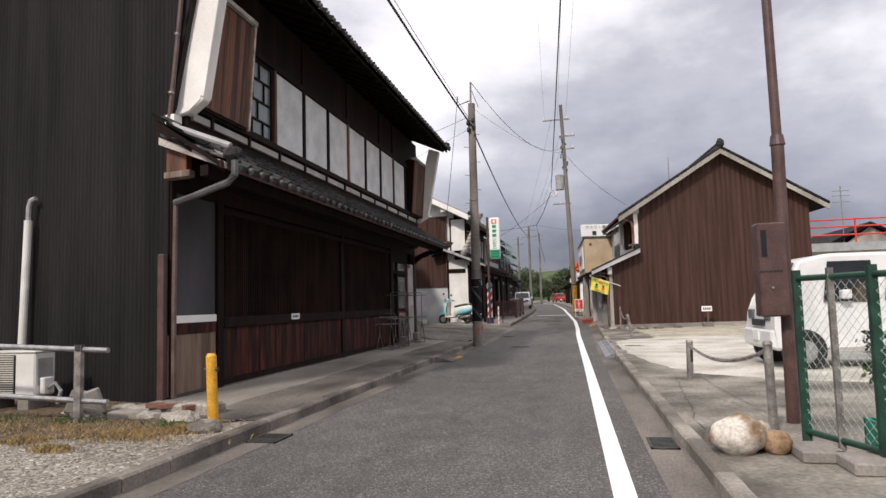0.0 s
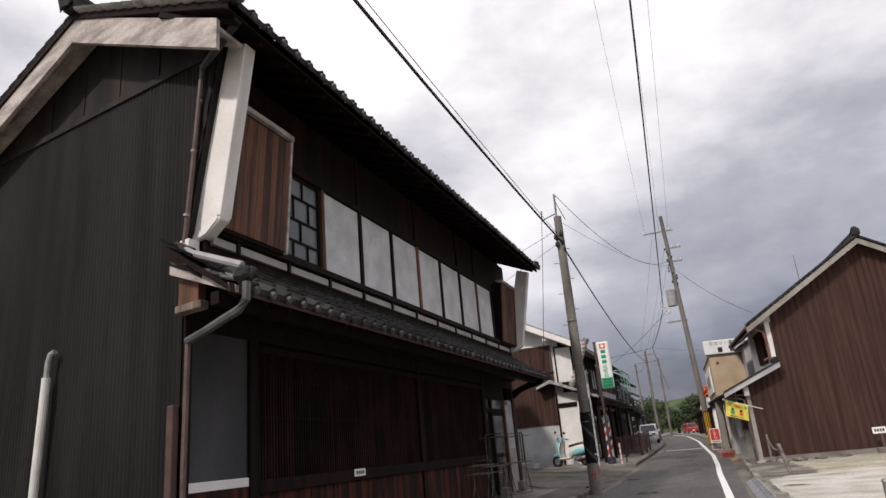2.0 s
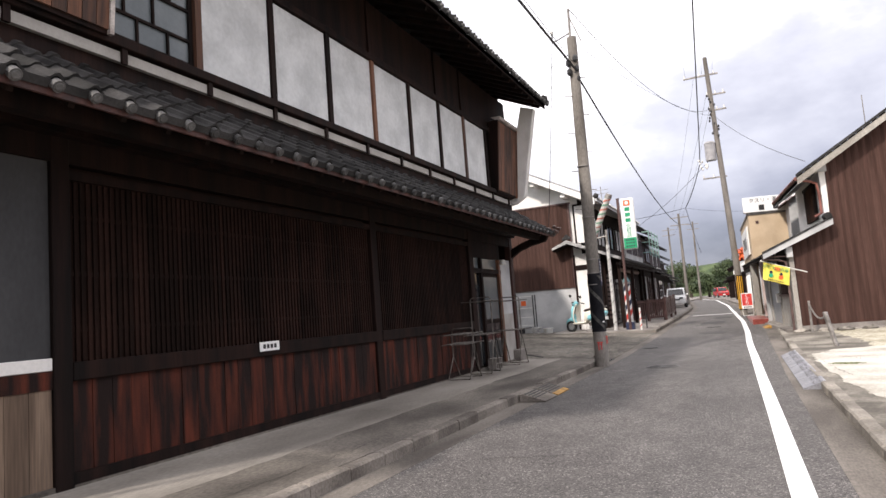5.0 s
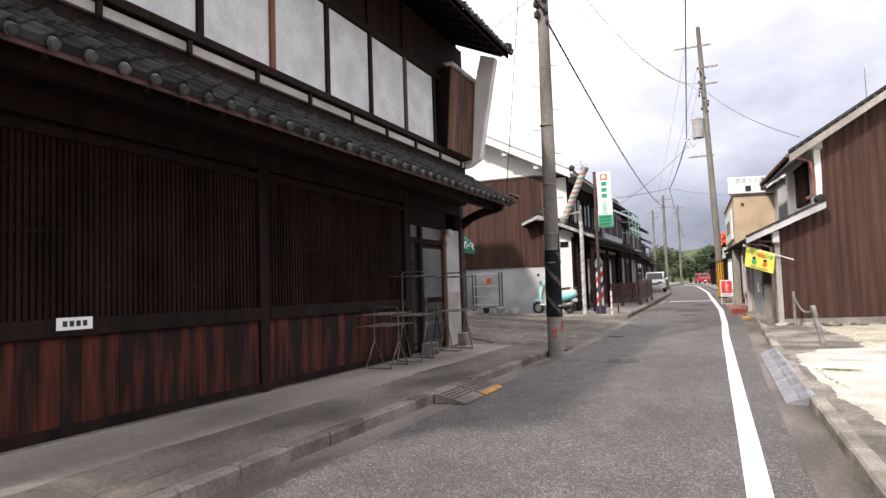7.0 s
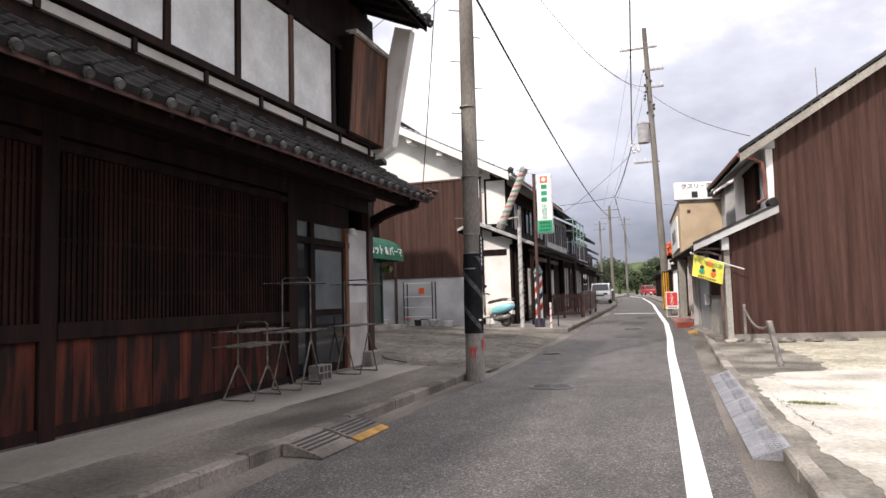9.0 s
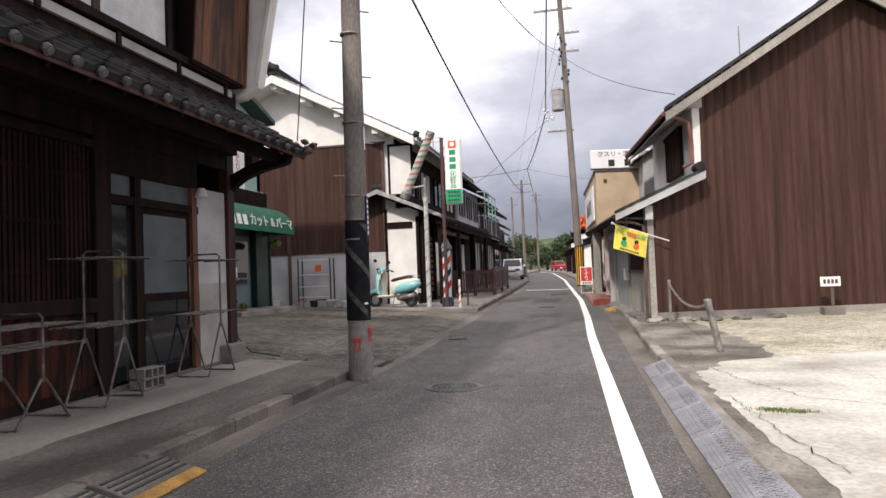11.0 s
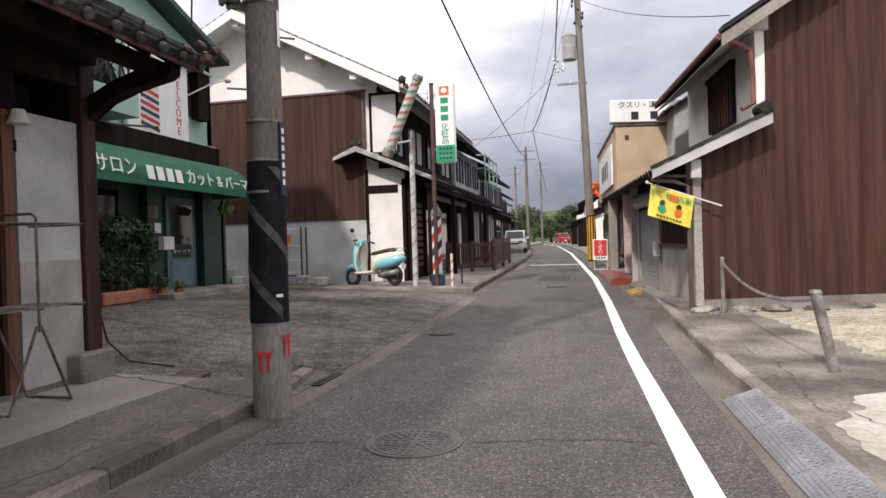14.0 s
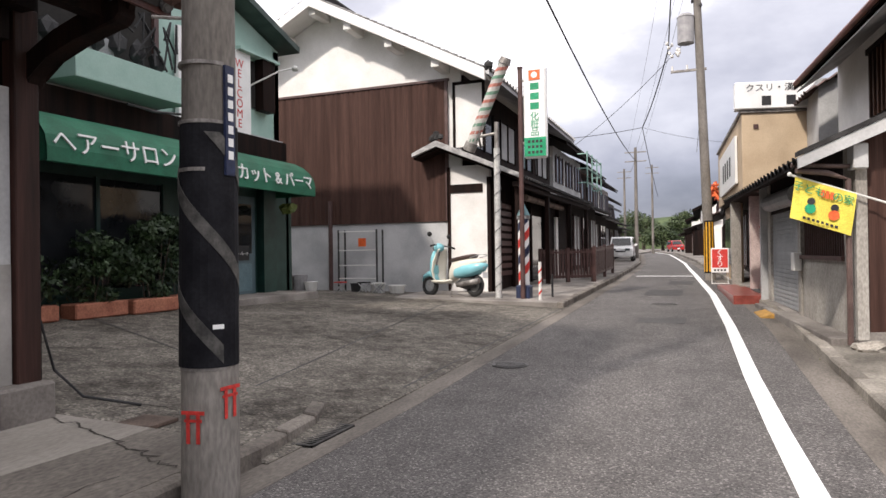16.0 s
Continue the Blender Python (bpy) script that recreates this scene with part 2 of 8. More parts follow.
WHITE_SIGN = mat("white_sign_face", (0.78, 0.78, 0.77), (0.86, 0.86, 0.85), 0.4, 3, 30, 0.0, speck=0.03)
YELLOW = mat("yellow_paint", (0.55, 0.27, 0.02), (0.72, 0.38, 0.03), 0.5, 9, 60, 0.1)
BROWN_PAINT = mat("brown_paint", (0.060, 0.030, 0.027), (0.10, 0.055, 0.05), 0.45, 5, 60, 0.06)
# dark green lowered further, so the colour holds the shadow on the fence
GREEN_PAINT = mat("shaded_dark_green_paint", (0.004, 0.028, 0.018), (0.012, 0.06, 0.038), 0.5, 6, 60, 0.08)
WIRE_MESH = mat("pale_green_wire", (0.26, 0.33, 0.29), (0.42, 0.48, 0.44), 0.45, 6, 60, 0.0)
POLE_GREY = mat("pole_concrete", (0.115, 0.102, 0.09), (0.23, 0.21, 0.188), 0.88, 2.2, 45, 0.25, stretch=(1, 1, 0.3))
BLACK_WRAP = mat("black_plastic_wrap", (0.005, 0.005, 0.007), (0.014, 0.014, 0.017), 0.75, 6, 50, 0.2, spec=0.15)
WRAP_STRIPE = mat("worn_grey_stripe", (0.028, 0.027, 0.025), (0.085, 0.08, 0.074), 0.7, 14, 60, 0.2)
RUBBER = mat("black_rubber", (0.010, 0.010, 0.010), (0.022, 0.022, 0.022), 0.75, 9, 60, 0.1)
CABLE = mat("black_cable", (0.012, 0.012, 0.014), (0.024, 0.024, 0.026), 0.6, 5, 40, 0.0)
RED_PAINT = mat("red_paint", (0.48, 0.03, 0.025), (0.62, 0.05, 0.04), 0.45, 5, 40, 0.03)
BLUE_PAINT = mat("navy_paint", (0.012, 0.018, 0.05), (0.025, 0.035, 0.08), 0.45, 5, 40, 0.03)
GREEN_SIGN = mat("bright_green_print", (0.0, 0.25, 0.11), (0.01, 0.32, 0.15), 0.45, 5, 40, 0.0)
ORANGE = mat("orange_red_print", (0.65, 0.10, 0.02), (0.75, 0.14, 0.03), 0.5, 5, 40, 0.0)
FLAG_YELLOW = mat("yellow_cloth", (0.66, 0.54, 0.07), (0.78, 0.66, 0.11), 0.85, 6, 90, 0.1)
AWNING = mat("green_awning_canvas", (0.008, 0.095, 0.05), (0.016, 0.145, 0.08), 0.7, 2.5, 60, 0.1)
MINT = mat("mint_render", (0.30, 0.46, 0.405), (0.38, 0.54, 0.485), 0.8, 1.6, 50, 0.2, speck=0.05)
TEAL_DARK = mat("dark_green_tiles", (0.006, 0.026, 0.021), (0.014, 0.047, 0.038), 0.45, 3, 40, 0.1)
DOOR_BLUE = mat("grey_blue_door", (0.06, 0.10, 0.115), (0.09, 0.135, 0.155), 0.45, 3, 40, 0.03)
CREAM = mat("cream_render", (0.44, 0.33, 0.22), (0.54, 0.42, 0.29), 0.85, 1.4, 40, 0.15, speck=0.06)
SHUTTER = mat("grey_roller_shutter", (0.27, 0.28, 0.29), (0.36, 0.37, 0.38), 0.5, 3, 40, 0.03)
RENDER_GREY = mat("stained_grey_render", (0.24, 0.22, 0.195), (0.40, 0.375, 0.34), 0.9, 1.6, 40, 0.2, stretch=(1, 1, 0.5))
RED_TILE = mat("red_floor_tiles", (0.20, 0.045, 0.035), (0.28, 0.07, 0.055), 0.3, 6, 50, 0.05)
# white plaster greyed both for grime and for shade under the eaves
DIM_PLASTER = mat("grimy_shaded_white_plaster", (0.27, 0.255, 0.235), (0.41, 0.39, 0.37), 0.85, 1.6, 35, 0.15, speck=0.06)
STONE = mat("weathered_boulder", (0.20, 0.125, 0.07), (0.58, 0.53, 0.47), 0.9, 4, 40, 0.7, edge=(0.38, 0.55))
ROUGH_STONE = mat("rubble_stone", (0.11, 0.10, 0.088), (0.34, 0.31, 0.27), 0.92, 5, 40, 0.7, vary=0.4)
TEAL = mat("pale_turquoise_enamel", (0.20, 0.50, 0.56), (0.25, 0.56, 0.62), 0.28, 3, 30, 0.0, speck=0.02)
IVORY = mat("ivory_enamel", (0.66, 0.63, 0.54), (0.74, 0.71, 0.62), 0.3, 3, 30, 0.0, speck=0.02)
CAR_WHITE = mat("white_car_paint", (0.66, 0.66, 0.66), (0.74, 0.74, 0.74), 0.25, 3, 30, 0.0, speck=0.02)
CAR_RED = mat("red_car_paint", (0.34, 0.02, 0.02), (0.42, 0.03, 0.03), 0.25, 3, 30, 0.0, speck=0.02)
CAR_GLASS = mat("dark_tinted_glazing", (0.012, 0.014, 0.016), (0.02, 0.022, 0.025), 0.06, 3, 30, 0.0, speck=0.02)
# near-black colour that stands in for shade inside rooms, pits and recesses
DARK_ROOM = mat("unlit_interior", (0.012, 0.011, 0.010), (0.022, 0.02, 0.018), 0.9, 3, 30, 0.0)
LEAF = mat("green_leaves", (0.028, 0.065, 0.016), (0.085, 0.145, 0.035), 0.6, 5, 30, 0.0)
# darker copy of the leaf green, with the awning's shade in its colour
LEAF_SHADED = mat("shaded_green_leaves", (0.010, 0.026, 0.009), (0.032, 0.062, 0.018), 0.6, 5, 30, 0.0)
LEAF_FAR = mat("tree_leaves", (0.018, 0.036, 0.012), (0.060, 0.085, 0.026), 0.65, 0.6, 30, 0.0)
LEAF_YELLOW = mat("yellowish_leaves", (0.075, 0.11, 0.02), (0.15, 0.18, 0.045), 0.6, 5, 30, 0.0)
BARK = mat("bark", (0.05, 0.038, 0.03), (0.12, 0.095, 0.075), 0.95, 8, 40, 0.8, stretch=UP)
TERRACOTTA = mat("terracotta", (0.28, 0.10, 0.06), (0.38, 0.15, 0.09), 0.8, 5, 40, 0.1)
CRATE_GREEN = mat("green_crate_plastic", (0.0, 0.20, 0.13), (0.01, 0.28, 0.19), 0.5, 5, 40, 0.0)
FROSTED = mat("frosted_glazing", (0.085, 0.10, 0.108), (0.12, 0.135, 0.145), 0.2, 2, 30, 0.0, speck=0.05)
TACTILE = mat("grey_steel_plate", (0.19, 0.19, 0.205), (0.31, 0.31, 0.335), 0.55, 3, 50, 0.15, metal=0.35)
IRON = mat("cast_iron", (0.035, 0.034, 0.034), (0.075, 0.072, 0.07), 0.6, 6, 60, 0.2, metal=0.4)

# ---- building helpers ----
PLACE = {}


def thing(name, m, label="", category="", group="", kind=""):
    """An Empty at a thing's base. m: a pose, or a place."""
    ob = new(name)
    ob.empty_display_size = 0.1
    if not isinstance(m, Matrix):
        m = Matrix.Translation(m)
    ob.matrix_basis = m
    PLACE[ob.name] = m.copy()
    return tagged(ob, label, category, group, kind)


def part(name, bm, material, parent=None, label="", bevel=0.0, smooth=False, local=False, kind="", category=""):
    """Links a bmesh as one mesh under a thing or a part. The bmesh is in world metres unless local."""
    if bevel:
        bmesh.ops.bevel(bm, geom=list(bm.edges), offset=bevel, segments=1, affect="EDGES", clamp_overlap=True)
    bmesh.ops.recalc_face_normals(bm, faces=bm.faces)
    m = PLACE.get(parent.name, Matrix()) if parent else Matrix()
    if not local:
        bm.transform(m.inverted())
    me = bpy.data.meshes.new(name)
    bm.to_mesh(me)
    bm.free()
    me.materials.append(material)
    if smooth:
        for f in me.polygons:
            f.use_smooth = True
    ob = new(name, me)
    PLACE[ob.name] = m
    if parent:
        ob.parent = parent
    return tagged(ob, label, category, "", kind)


def piece(name, me, m, parent):
    """One of many alike pieces that share a mesh; m in world metres."""
    ob = new(name, me)
    base = PLACE.get(parent.name, Matrix())
    ob.parent = parent
    ob.matrix_basis = base.inverted() @ m
    PLACE[ob.name] = m
    return ob


def mesh_of(name, bm, material, smooth=False):
    bmesh.ops.recalc_face_normals(bm, faces=bm.faces)
    me = bpy.data.meshes.new(name)
    bm.to_mesh(me)
    bm.free()
    me.materials.append(material)
    if smooth:
        for f in me.polygons:
            f.use_smooth = True
    return me


def raw(name, verts, faces, material, parent=None, label="", kind="", smooth=False, category=""):
    m = PLACE.get(parent.name, Matrix()) if parent else Matrix()
    me = bpy.data.meshes.new(name)
    v = np.asarray(verts, dtype=float)
    if parent:
        inv = np.array(m.inverted())
        v = v @ inv[:3, :3].T + inv[:3, 3]
    me.from_pydata([tuple(p) for p in v], [], [tuple(f) for f in faces])
    me.materials.append(material)
    if smooth:
        for f in me.polygons:
            f.use_smooth = True
    ob = new(name, me)
    PLACE[ob.name] = m
    if parent:
        ob.parent = parent
    return tagged(ob, label, category, "", kind)


def box(bm, x0, y0, z0, x1, y1, z1, m=None):
    vs = [bm.verts.new((x, y, z)) for x in (x0, x1) for y in (y0, y1) for z in (z0, z1)]
    for f in ((0, 1, 3, 2), (4, 6, 7, 5), (0, 4, 5, 1), (2, 3, 7, 6), (0, 2, 6, 4), (1, 5, 7, 3)):
        bm.faces.new([vs[i] for i in f])
    if m is not None:
        for v in vs:
            v.co = m @ v.co
    return bm


def B(*a, m=None):
    return box(bmesh.new(), *a, m=m)


def cyl(bm, p0, p1, r0, r1=None, n=12):
    p0, p1 = Vector(p0), Vector(p1)
    r1 = r0 if r1 is None else r1
    q = (p1 - p0).to_track_quat("Z", "Y").to_matrix()
    rings = []
    for p, r in ((p0, r0), (p1, r1)):
        rings.append([bm.verts.new(p + q @ Vector((r * math.cos(2 * math.pi * i / n), r * math.sin(2 * math.pi * i / n), 0))) for i in range(n)])
    for i in range(n):
        bm.faces.new((rings[0][i], rings[0][(i + 1) % n], rings[1][(i + 1) % n], rings[1][i]))
    bm.faces.new(rings[0])
    bm.faces.new(rings[1])
    return bm


def C(*a, **k):
    return cyl(bmesh.new(), *a, **k)


def tube(bm, pts, r, n=8):
    """A bent pipe through the points."""
    pts = [Vector(p) for p in pts]
    rings = []
    for i, p in enumerate(pts):
        d = (pts[min(i + 1, len(pts) - 1)] - pts[max(i - 1, 0)]).normalized()
        q = d.to_track_quat("Z", "Y").to_matrix()
        rings.append([bm.verts.new(p + q @ Vector((r * math.cos(2 * math.pi * k / n), r * math.sin(2 * math.pi * k / n), 0))) for k in range(n)])
    for a, b in zip(rings, rings[1:]):
        off = min(range(n), key=lambda s: (a[0].co - b[s].co).length)
        for k in range(n):
            bm.faces.new((a[k], a[(k + 1) % n], b[(k + 1 + off) % n], b[(k + off) % n]))
    bm.faces.new(rings[0])
    bm.faces.new(rings[-1])
    return bm


def prism(bm, pts, d):
    """A flat outline of 3D points pushed along d."""
    d = Vector(d)
    a = [bm.verts.new(Vector(p)) for p in pts]
    b = [bm.verts.new(Vector(p) + d) for p in pts]
    bm.faces.new(a)
    bm.faces.new(b[::-1])
    for i in range(len(a)):
        bm.faces.new((a[i], a[(i + 1) % len(a)], b[(i + 1) % len(a)], b[i]))
    return bm


def P(pts, d):
    return prism(bmesh.new(), pts, d)


def lump(bm, c, rx, ry, rz, seed=0, rough=0.25, sub=2):
    """An uneven boulder-like body."""
    r = bmesh.ops.create_icosphere(bm, subdivisions=sub, radius=1)
    for v in r["verts"]:
        k = 1 + rough * noise.noise(v.co * 1.7 + Vector((seed * 3.1, seed * 1.7, seed)))
        v.co = Vector((c[0] + v.co.x * rx * k, c[1] + v.co.y * ry * k, c[2] + v.co.z * rz * k))
    return bm


def text(name, body, size, m, material, parent, depth=0.003, wide=1.0):
    """Raised lettering, centred on the pose m, which is in world metres."""
    cu = bpy.data.curves.new(name, "FONT")
    cu.body, cu.size, cu.extrude, cu.align_x, cu.align_y = body, size, depth, "CENTER", "CENTER"
    tmp = new("tmp", cu)
    me = bpy.data.meshes.new_from_object(tmp.evaluated_get(bpy.context.evaluated_depsgraph_get()))
    bpy.data.objects.remove(tmp)
    bpy.data.curves.remove(cu)
    me.materials.clear()
    me.materials.append(material)
    me.transform(PLACE.get(parent.name, Matrix()).inverted() @ m @ Matrix.Diagonal((wide, 1, 1, 1)))
    me.name = name
    ob = new(name, me)
    PLACE[ob.name] = PLACE.get(parent.name, Matrix())
    ob.parent = parent
    return ob


def bars(name, m, w, h, n, material, parent, gap=0.35):
    """Plain bars in place of writing, in the plane of the pose m."""
    s = w / n
    for i in range(n):
        part(name, B(-w / 2 + i * s + s * gap / 2, -h / 2, 0, -w / 2 + (i + 1) * s - s * gap / 2, h / 2, 0.003, m=m), material, parent)


def sheet(name, p, u, v, w, h, pitch, depth, material, parent, top=None, kind="", label="", base=None):
    """A corrugated sheet from p, w metres along u, with ribs that run along v. top(s): its height there."""
    p, u, v = Vector(p), Vector(u).normalized(), Vector(v).normalized()
    out = u.cross(v)
    n = int(w / pitch * 4)
    vs, fs = [], []
    for i in range(n + 1):
        s = w * i / n
        o = out * depth * (0.5 + 0.5 * (1, 0.3, -1, 0.3)[i % 4])
        hh = top(s) if top else h
        lo = base(s) if base else 0.0
        vs += [p + u * s + v * lo + o, p + u * s + v * hh + o]
    for i in range(n):
        fs.append((2 * i, 2 * i + 2, 2 * i + 3, 2 * i + 1))
    return raw(name, vs, fs, material, parent, label, kind)


PROFILE = [(0.0, 0.012), (0.10, -0.012), (0.28, -0.026), (0.50, -0.026), (0.68, -0.004), (0.78, 0.03), (0.88, 0.04), (0.98, 0.022), (1.0, 0.012)]


def tile_mesh(w, l, eave, material):
    """One wave-shaped roof tile: x across, y up the slope, z out; an eave tile has a round end."""
    bm = bmesh.new()
    rows = []
    for y, lift in ((0, 0.028), (l, 0.0)):
        rows.append([bm.verts.new((px * w, y, pz + lift)) for px, pz in PROFILE])
    under = [bm.verts.new((px * w, 0, pz + 0.004)) for px, pz in PROFILE]
    for i in range(len(PROFILE) - 1):
        bm.faces.new((rows[0][i], rows[0][i + 1], rows[1][i + 1], rows[1][i]))
        bm.faces.new((under[i], under[i + 1], rows[0][i + 1], rows[0][i]))
    if eave:
        box(bm, 0.02 * w, -0.012, -0.055, 0.7 * w, 0.012, 0.01)
    return mesh_of("roof_tile", bm, material)


def roof_frame(p, along, up):
    a, u = Vector(along).normalized(), Vector(up).normalized()
    n = a.cross(u)
    return Matrix(((a.x, u.x, n.x, p[0]), (a.y, u.y, n.y, p[1]), (a.z, u.z, n.z, p[2]), (0, 0, 0, 1)))


def tiled_roof(name, p, along, up, w, l, material, parent, pitch=0.3, row=0.26, rows_from=0, label=""):
    """Joined wave tiles over a roof plane from its eave corner p; along the eave, then up the slope."""
    f = np.array(roof_frame(p, along, up))
    cols, rows = max(1, round(w / pitch)), max(1, round(l / row))
    pw, rl = w / cols, l / rows
    vs, fs = [], []
    xs = [(c + px) * pw for c in range(cols) for px, _ in PROFILE[:-1]] + [w]
    zs = [pz for c in range(cols) for _, pz in PROFILE[:-1]] + [PROFILE[0][1]]
    k = len(xs)
    for r in range(rows_from, rows):
        for y, lift in ((r * rl, 0.004), (r * rl, 0.032), ((r + 1) * rl, 0.004)):
            vs += [(x, y, z + lift) for x, z in zip(xs, zs)]
        b = len(vs) - 3 * k
        for j in range(2):
            fs += [(b + j * k + i, b + j * k + i + 1, b + (j + 1) * k + i + 1, b + (j + 1) * k + i) for i in range(k - 1)]
    v = np.array(vs) @ f[:3, :3].T + f[:3, 3]
    return raw(name, v, fs, material, parent, label, kind="stuff")


def disc_end():
    """The round moulded end of an eave tile."""
    bm = C((0, -0.02, 0), (0, 0.03, 0.006), 0.047, 0.047, 12)
    cyl(bm, (0, -0.028, 0), (0, -0.018, 0), 0.028, 0.036, 10)
    return bm


def tile_rows(p, along, up, w, rows, material, parent, pitch=0.3, row=0.26):
    """Tiles one by one, the eave row first."""
    f = roof_frame(p, along, up)
    cols = round(w / pitch)
    pw = w / cols
    knob = mesh_of("end_disc", disc_end(), TILE_END)
    first, rest = tile_mesh(pw, row + 0.03, True, material), tile_mesh(pw, row + 0.03, False, material)
    for r in range(rows):
        for c in range(cols):
            wob = Matrix.Rotation(random.uniform(-0.012, 0.012), 4, "Z") @ Matrix.Translation((0, random.uniform(-0.006, 0.006), random.uniform(0, 0.006)))
            if r == 0:
                piece("end_disc", knob, f @ Matrix.Translation((c * pw + 0.86 * pw, -0.03, -0.012)) @ wob, parent)
            piece("eave_tile" if r == 0 else "roof_tile", first if r == 0 else rest, f @ Matrix.Translation((c * pw, r * row, 0.01)) @ wob, parent)


def leaves(name, blobs, count, size, material, parent, seed=1, label="", kind=""):
    """Many small leaf blades scattered through uneven clumps (x, y, z, radius)."""
    rs = np.random.RandomState(seed)
    vs, fs = [], []
    tot = sum(b[3] ** 2 for b in blobs)
    for b in blobs:
        k = int(count * b[3] ** 2 / tot)
        d = rs.normal(size=(k, 3))
        d /= np.linalg.norm(d, axis=1)[:, None]
        c = np.array(b[:3]) + d * b[3] * (rs.uniform(0.35, 1.0, (k, 1)) ** 0.6) * np.array([1, 1, 0.8])
        u = rs.normal(size=(k, 3))
        u /= np.linalg.norm(u, axis=1)[:, None]
        w = np.cross(u, d + 0.2 * rs.normal(size=(k, 3)))
        w /= np.linalg.norm(w, axis=1)[:, None] + 1e-6
        s = size * rs.uniform(0.6, 1.4, (k, 1))
        for q in (c - u * s, c + w * s * 0.45, c + u * s, c - w * s * 0.45):
            vs.append(q)
    allv = np.concatenate([np.stack(vs[i:i + 4], 1).reshape(-1, 3) for i in range(0, len(vs), 4)])
    fs = np.arange(len(allv)).reshape(-1, 4)
    return raw(name, allv, fs, material, parent, label, kind)


# ---- ground, road, kerbs ----
def lerp(table, y):
    return float(np.interp(y, [a for a, _ in table], [b for _, b in table]))


def rise(y):
    """The road's height: level, then a gentle climb."""
    return 0.0 if y < 24 else 0.021 * (y - 24) if y < 44 else 0.42 + 0.008 * (y - 44)


LEFT = [(-40, -2.95), (36, -2.95), (42, -2.95), (50, -3.2), (60, -3.7), (75, -4.9), (95, -6.6), (130, -12), (170, -22)]
LINE = [(-40, 1.4), (5.5, 0.735), (14.7, 0.535), (18.3, 0.445), (22.6, 0.345), (26, 0.25), (30, 0.19), (36, 0.01), (42, -0.34), (50, -0.75), (60, -1.2), (75, -2.2), (95, -3.6), (130, -8.6), (170, -18)]
RIGHT = [(-40, 1.75), (5.5, 1.37), (12, 1.25), (18, 1.15), (22, 1.13), (30, 1.06), (36, 0.78), (42, 0.42), (50, 0.0), (60, -0.5), (75, -1.5), (95, -2.9), (130, -7.8), (170, -17)]


def strip(name, fa, fb, y0, y1, za, zb, material, step=1.0, parent=None, kind="structure", thick=0.06, label=""):
    """A band of ground between two edge lines, with thickness."""
    n = max(1, int((y1 - y0) / step))
    vs, fs = [], []
    for i in range(n + 1):
        y = y0 + (y1 - y0) * i / n
        a, b, g = fa(y), fb(y), rise(y)
        vs += [(a, y, g + za), (b, y, g + zb), (a, y, g + za - thick), (b, y, g + zb - thick)]
    for i in range(n):
        k, q = 4 * i, 4 * i + 4
        fs += [(k, k + 1, q + 1, q), (k + 2, q + 2, q + 3, k + 3), (k, q, q + 2, k + 2), (k + 1, k + 3, q + 3, q + 1)]
    fs += [(0, 2, 3, 1), (4 * n, 4 * n + 1, 4 * n + 3, 4 * n + 2)]
    return raw(name, vs, fs, material, parent, label, kind)


gx = [-600, -200, -80, -40, -20, -10, -5, 0, 5, 10, 20, 40, 80, 200, 600]
gy = [-400, -100, -30, -5, 10, 24, 34, 44, 60, 80, 110, 150, 220, 400, 900]
raw("ground", [(x, y, rise(min(y, 170)) - 0.09) for y in gy for x in gx],
    [(j * 15 + i, j * 15 + i + 1, j * 15 + i + 16, j * 15 + i + 15) for j in range(14) for i in range(14)], EARTH, None, "bare brown earth reaching to the horizon", "structure")
road = strip("road", lambda y: lerp(LEFT, y) + 0.3, lambda y: lerp(RIGHT, y) - 0.33, -40, 170, 0, 0, ASPHALT, label="worn grey asphalt of a narrow street")
strip("gutter_left", lambda y: lerp(LEFT, y) - 0.02, lambda y: lerp(LEFT, y) + 0.3, -40, 170, 0.002, 0.003, GUTTER, label="stained concrete gutter along the street")
strip("gutter_right", lambda y: lerp(RIGHT, y) - 0.33, lambda y: lerp(RIGHT, y) + 0.02, -40, 170, 0.003, 0.002, GUTTER, label="stained concrete gutter along the street")
strip("road_line", lambda y: lerp(LINE, y) - 0.08, lambda y: lerp(LINE, y) + 0.08, -40, 170, 0.005, 0.005, PAINT_LINE, 0.5, thick=0.004, label="worn white painted edge line")
strip("stop_line", lambda y: -2.5, lambda y: lerp(LINE, y) - 0.1, 43.6, 43.85, 0.004, 0.004, PAINT_LINE, 0.2, thick=0.003, label="faded white line across the street")
for y0, y1, x0, x1 in ((30.2, 30.9, -1.3, -0.5), (35.6, 37.4, -1.6, -0.7), (39.5, 41.0, -1.2, -0.5)):
    strip("road_patch", lambda y: x0, lambda y: x1, y0, y1, 0.004, 0.004, ASPHALT_DARK, 0.3, thick=0.003, label="darker patched asphalt in the street")

# pavements and yards
def pale_side(y):
    """Where the pale inner slab of the pavement meets its stained outer strip."""
    return -3.88 + .12 * noise.noise((5, y * .6, 0)) + .05 * noise.noise((5, y * 2.6, 3))


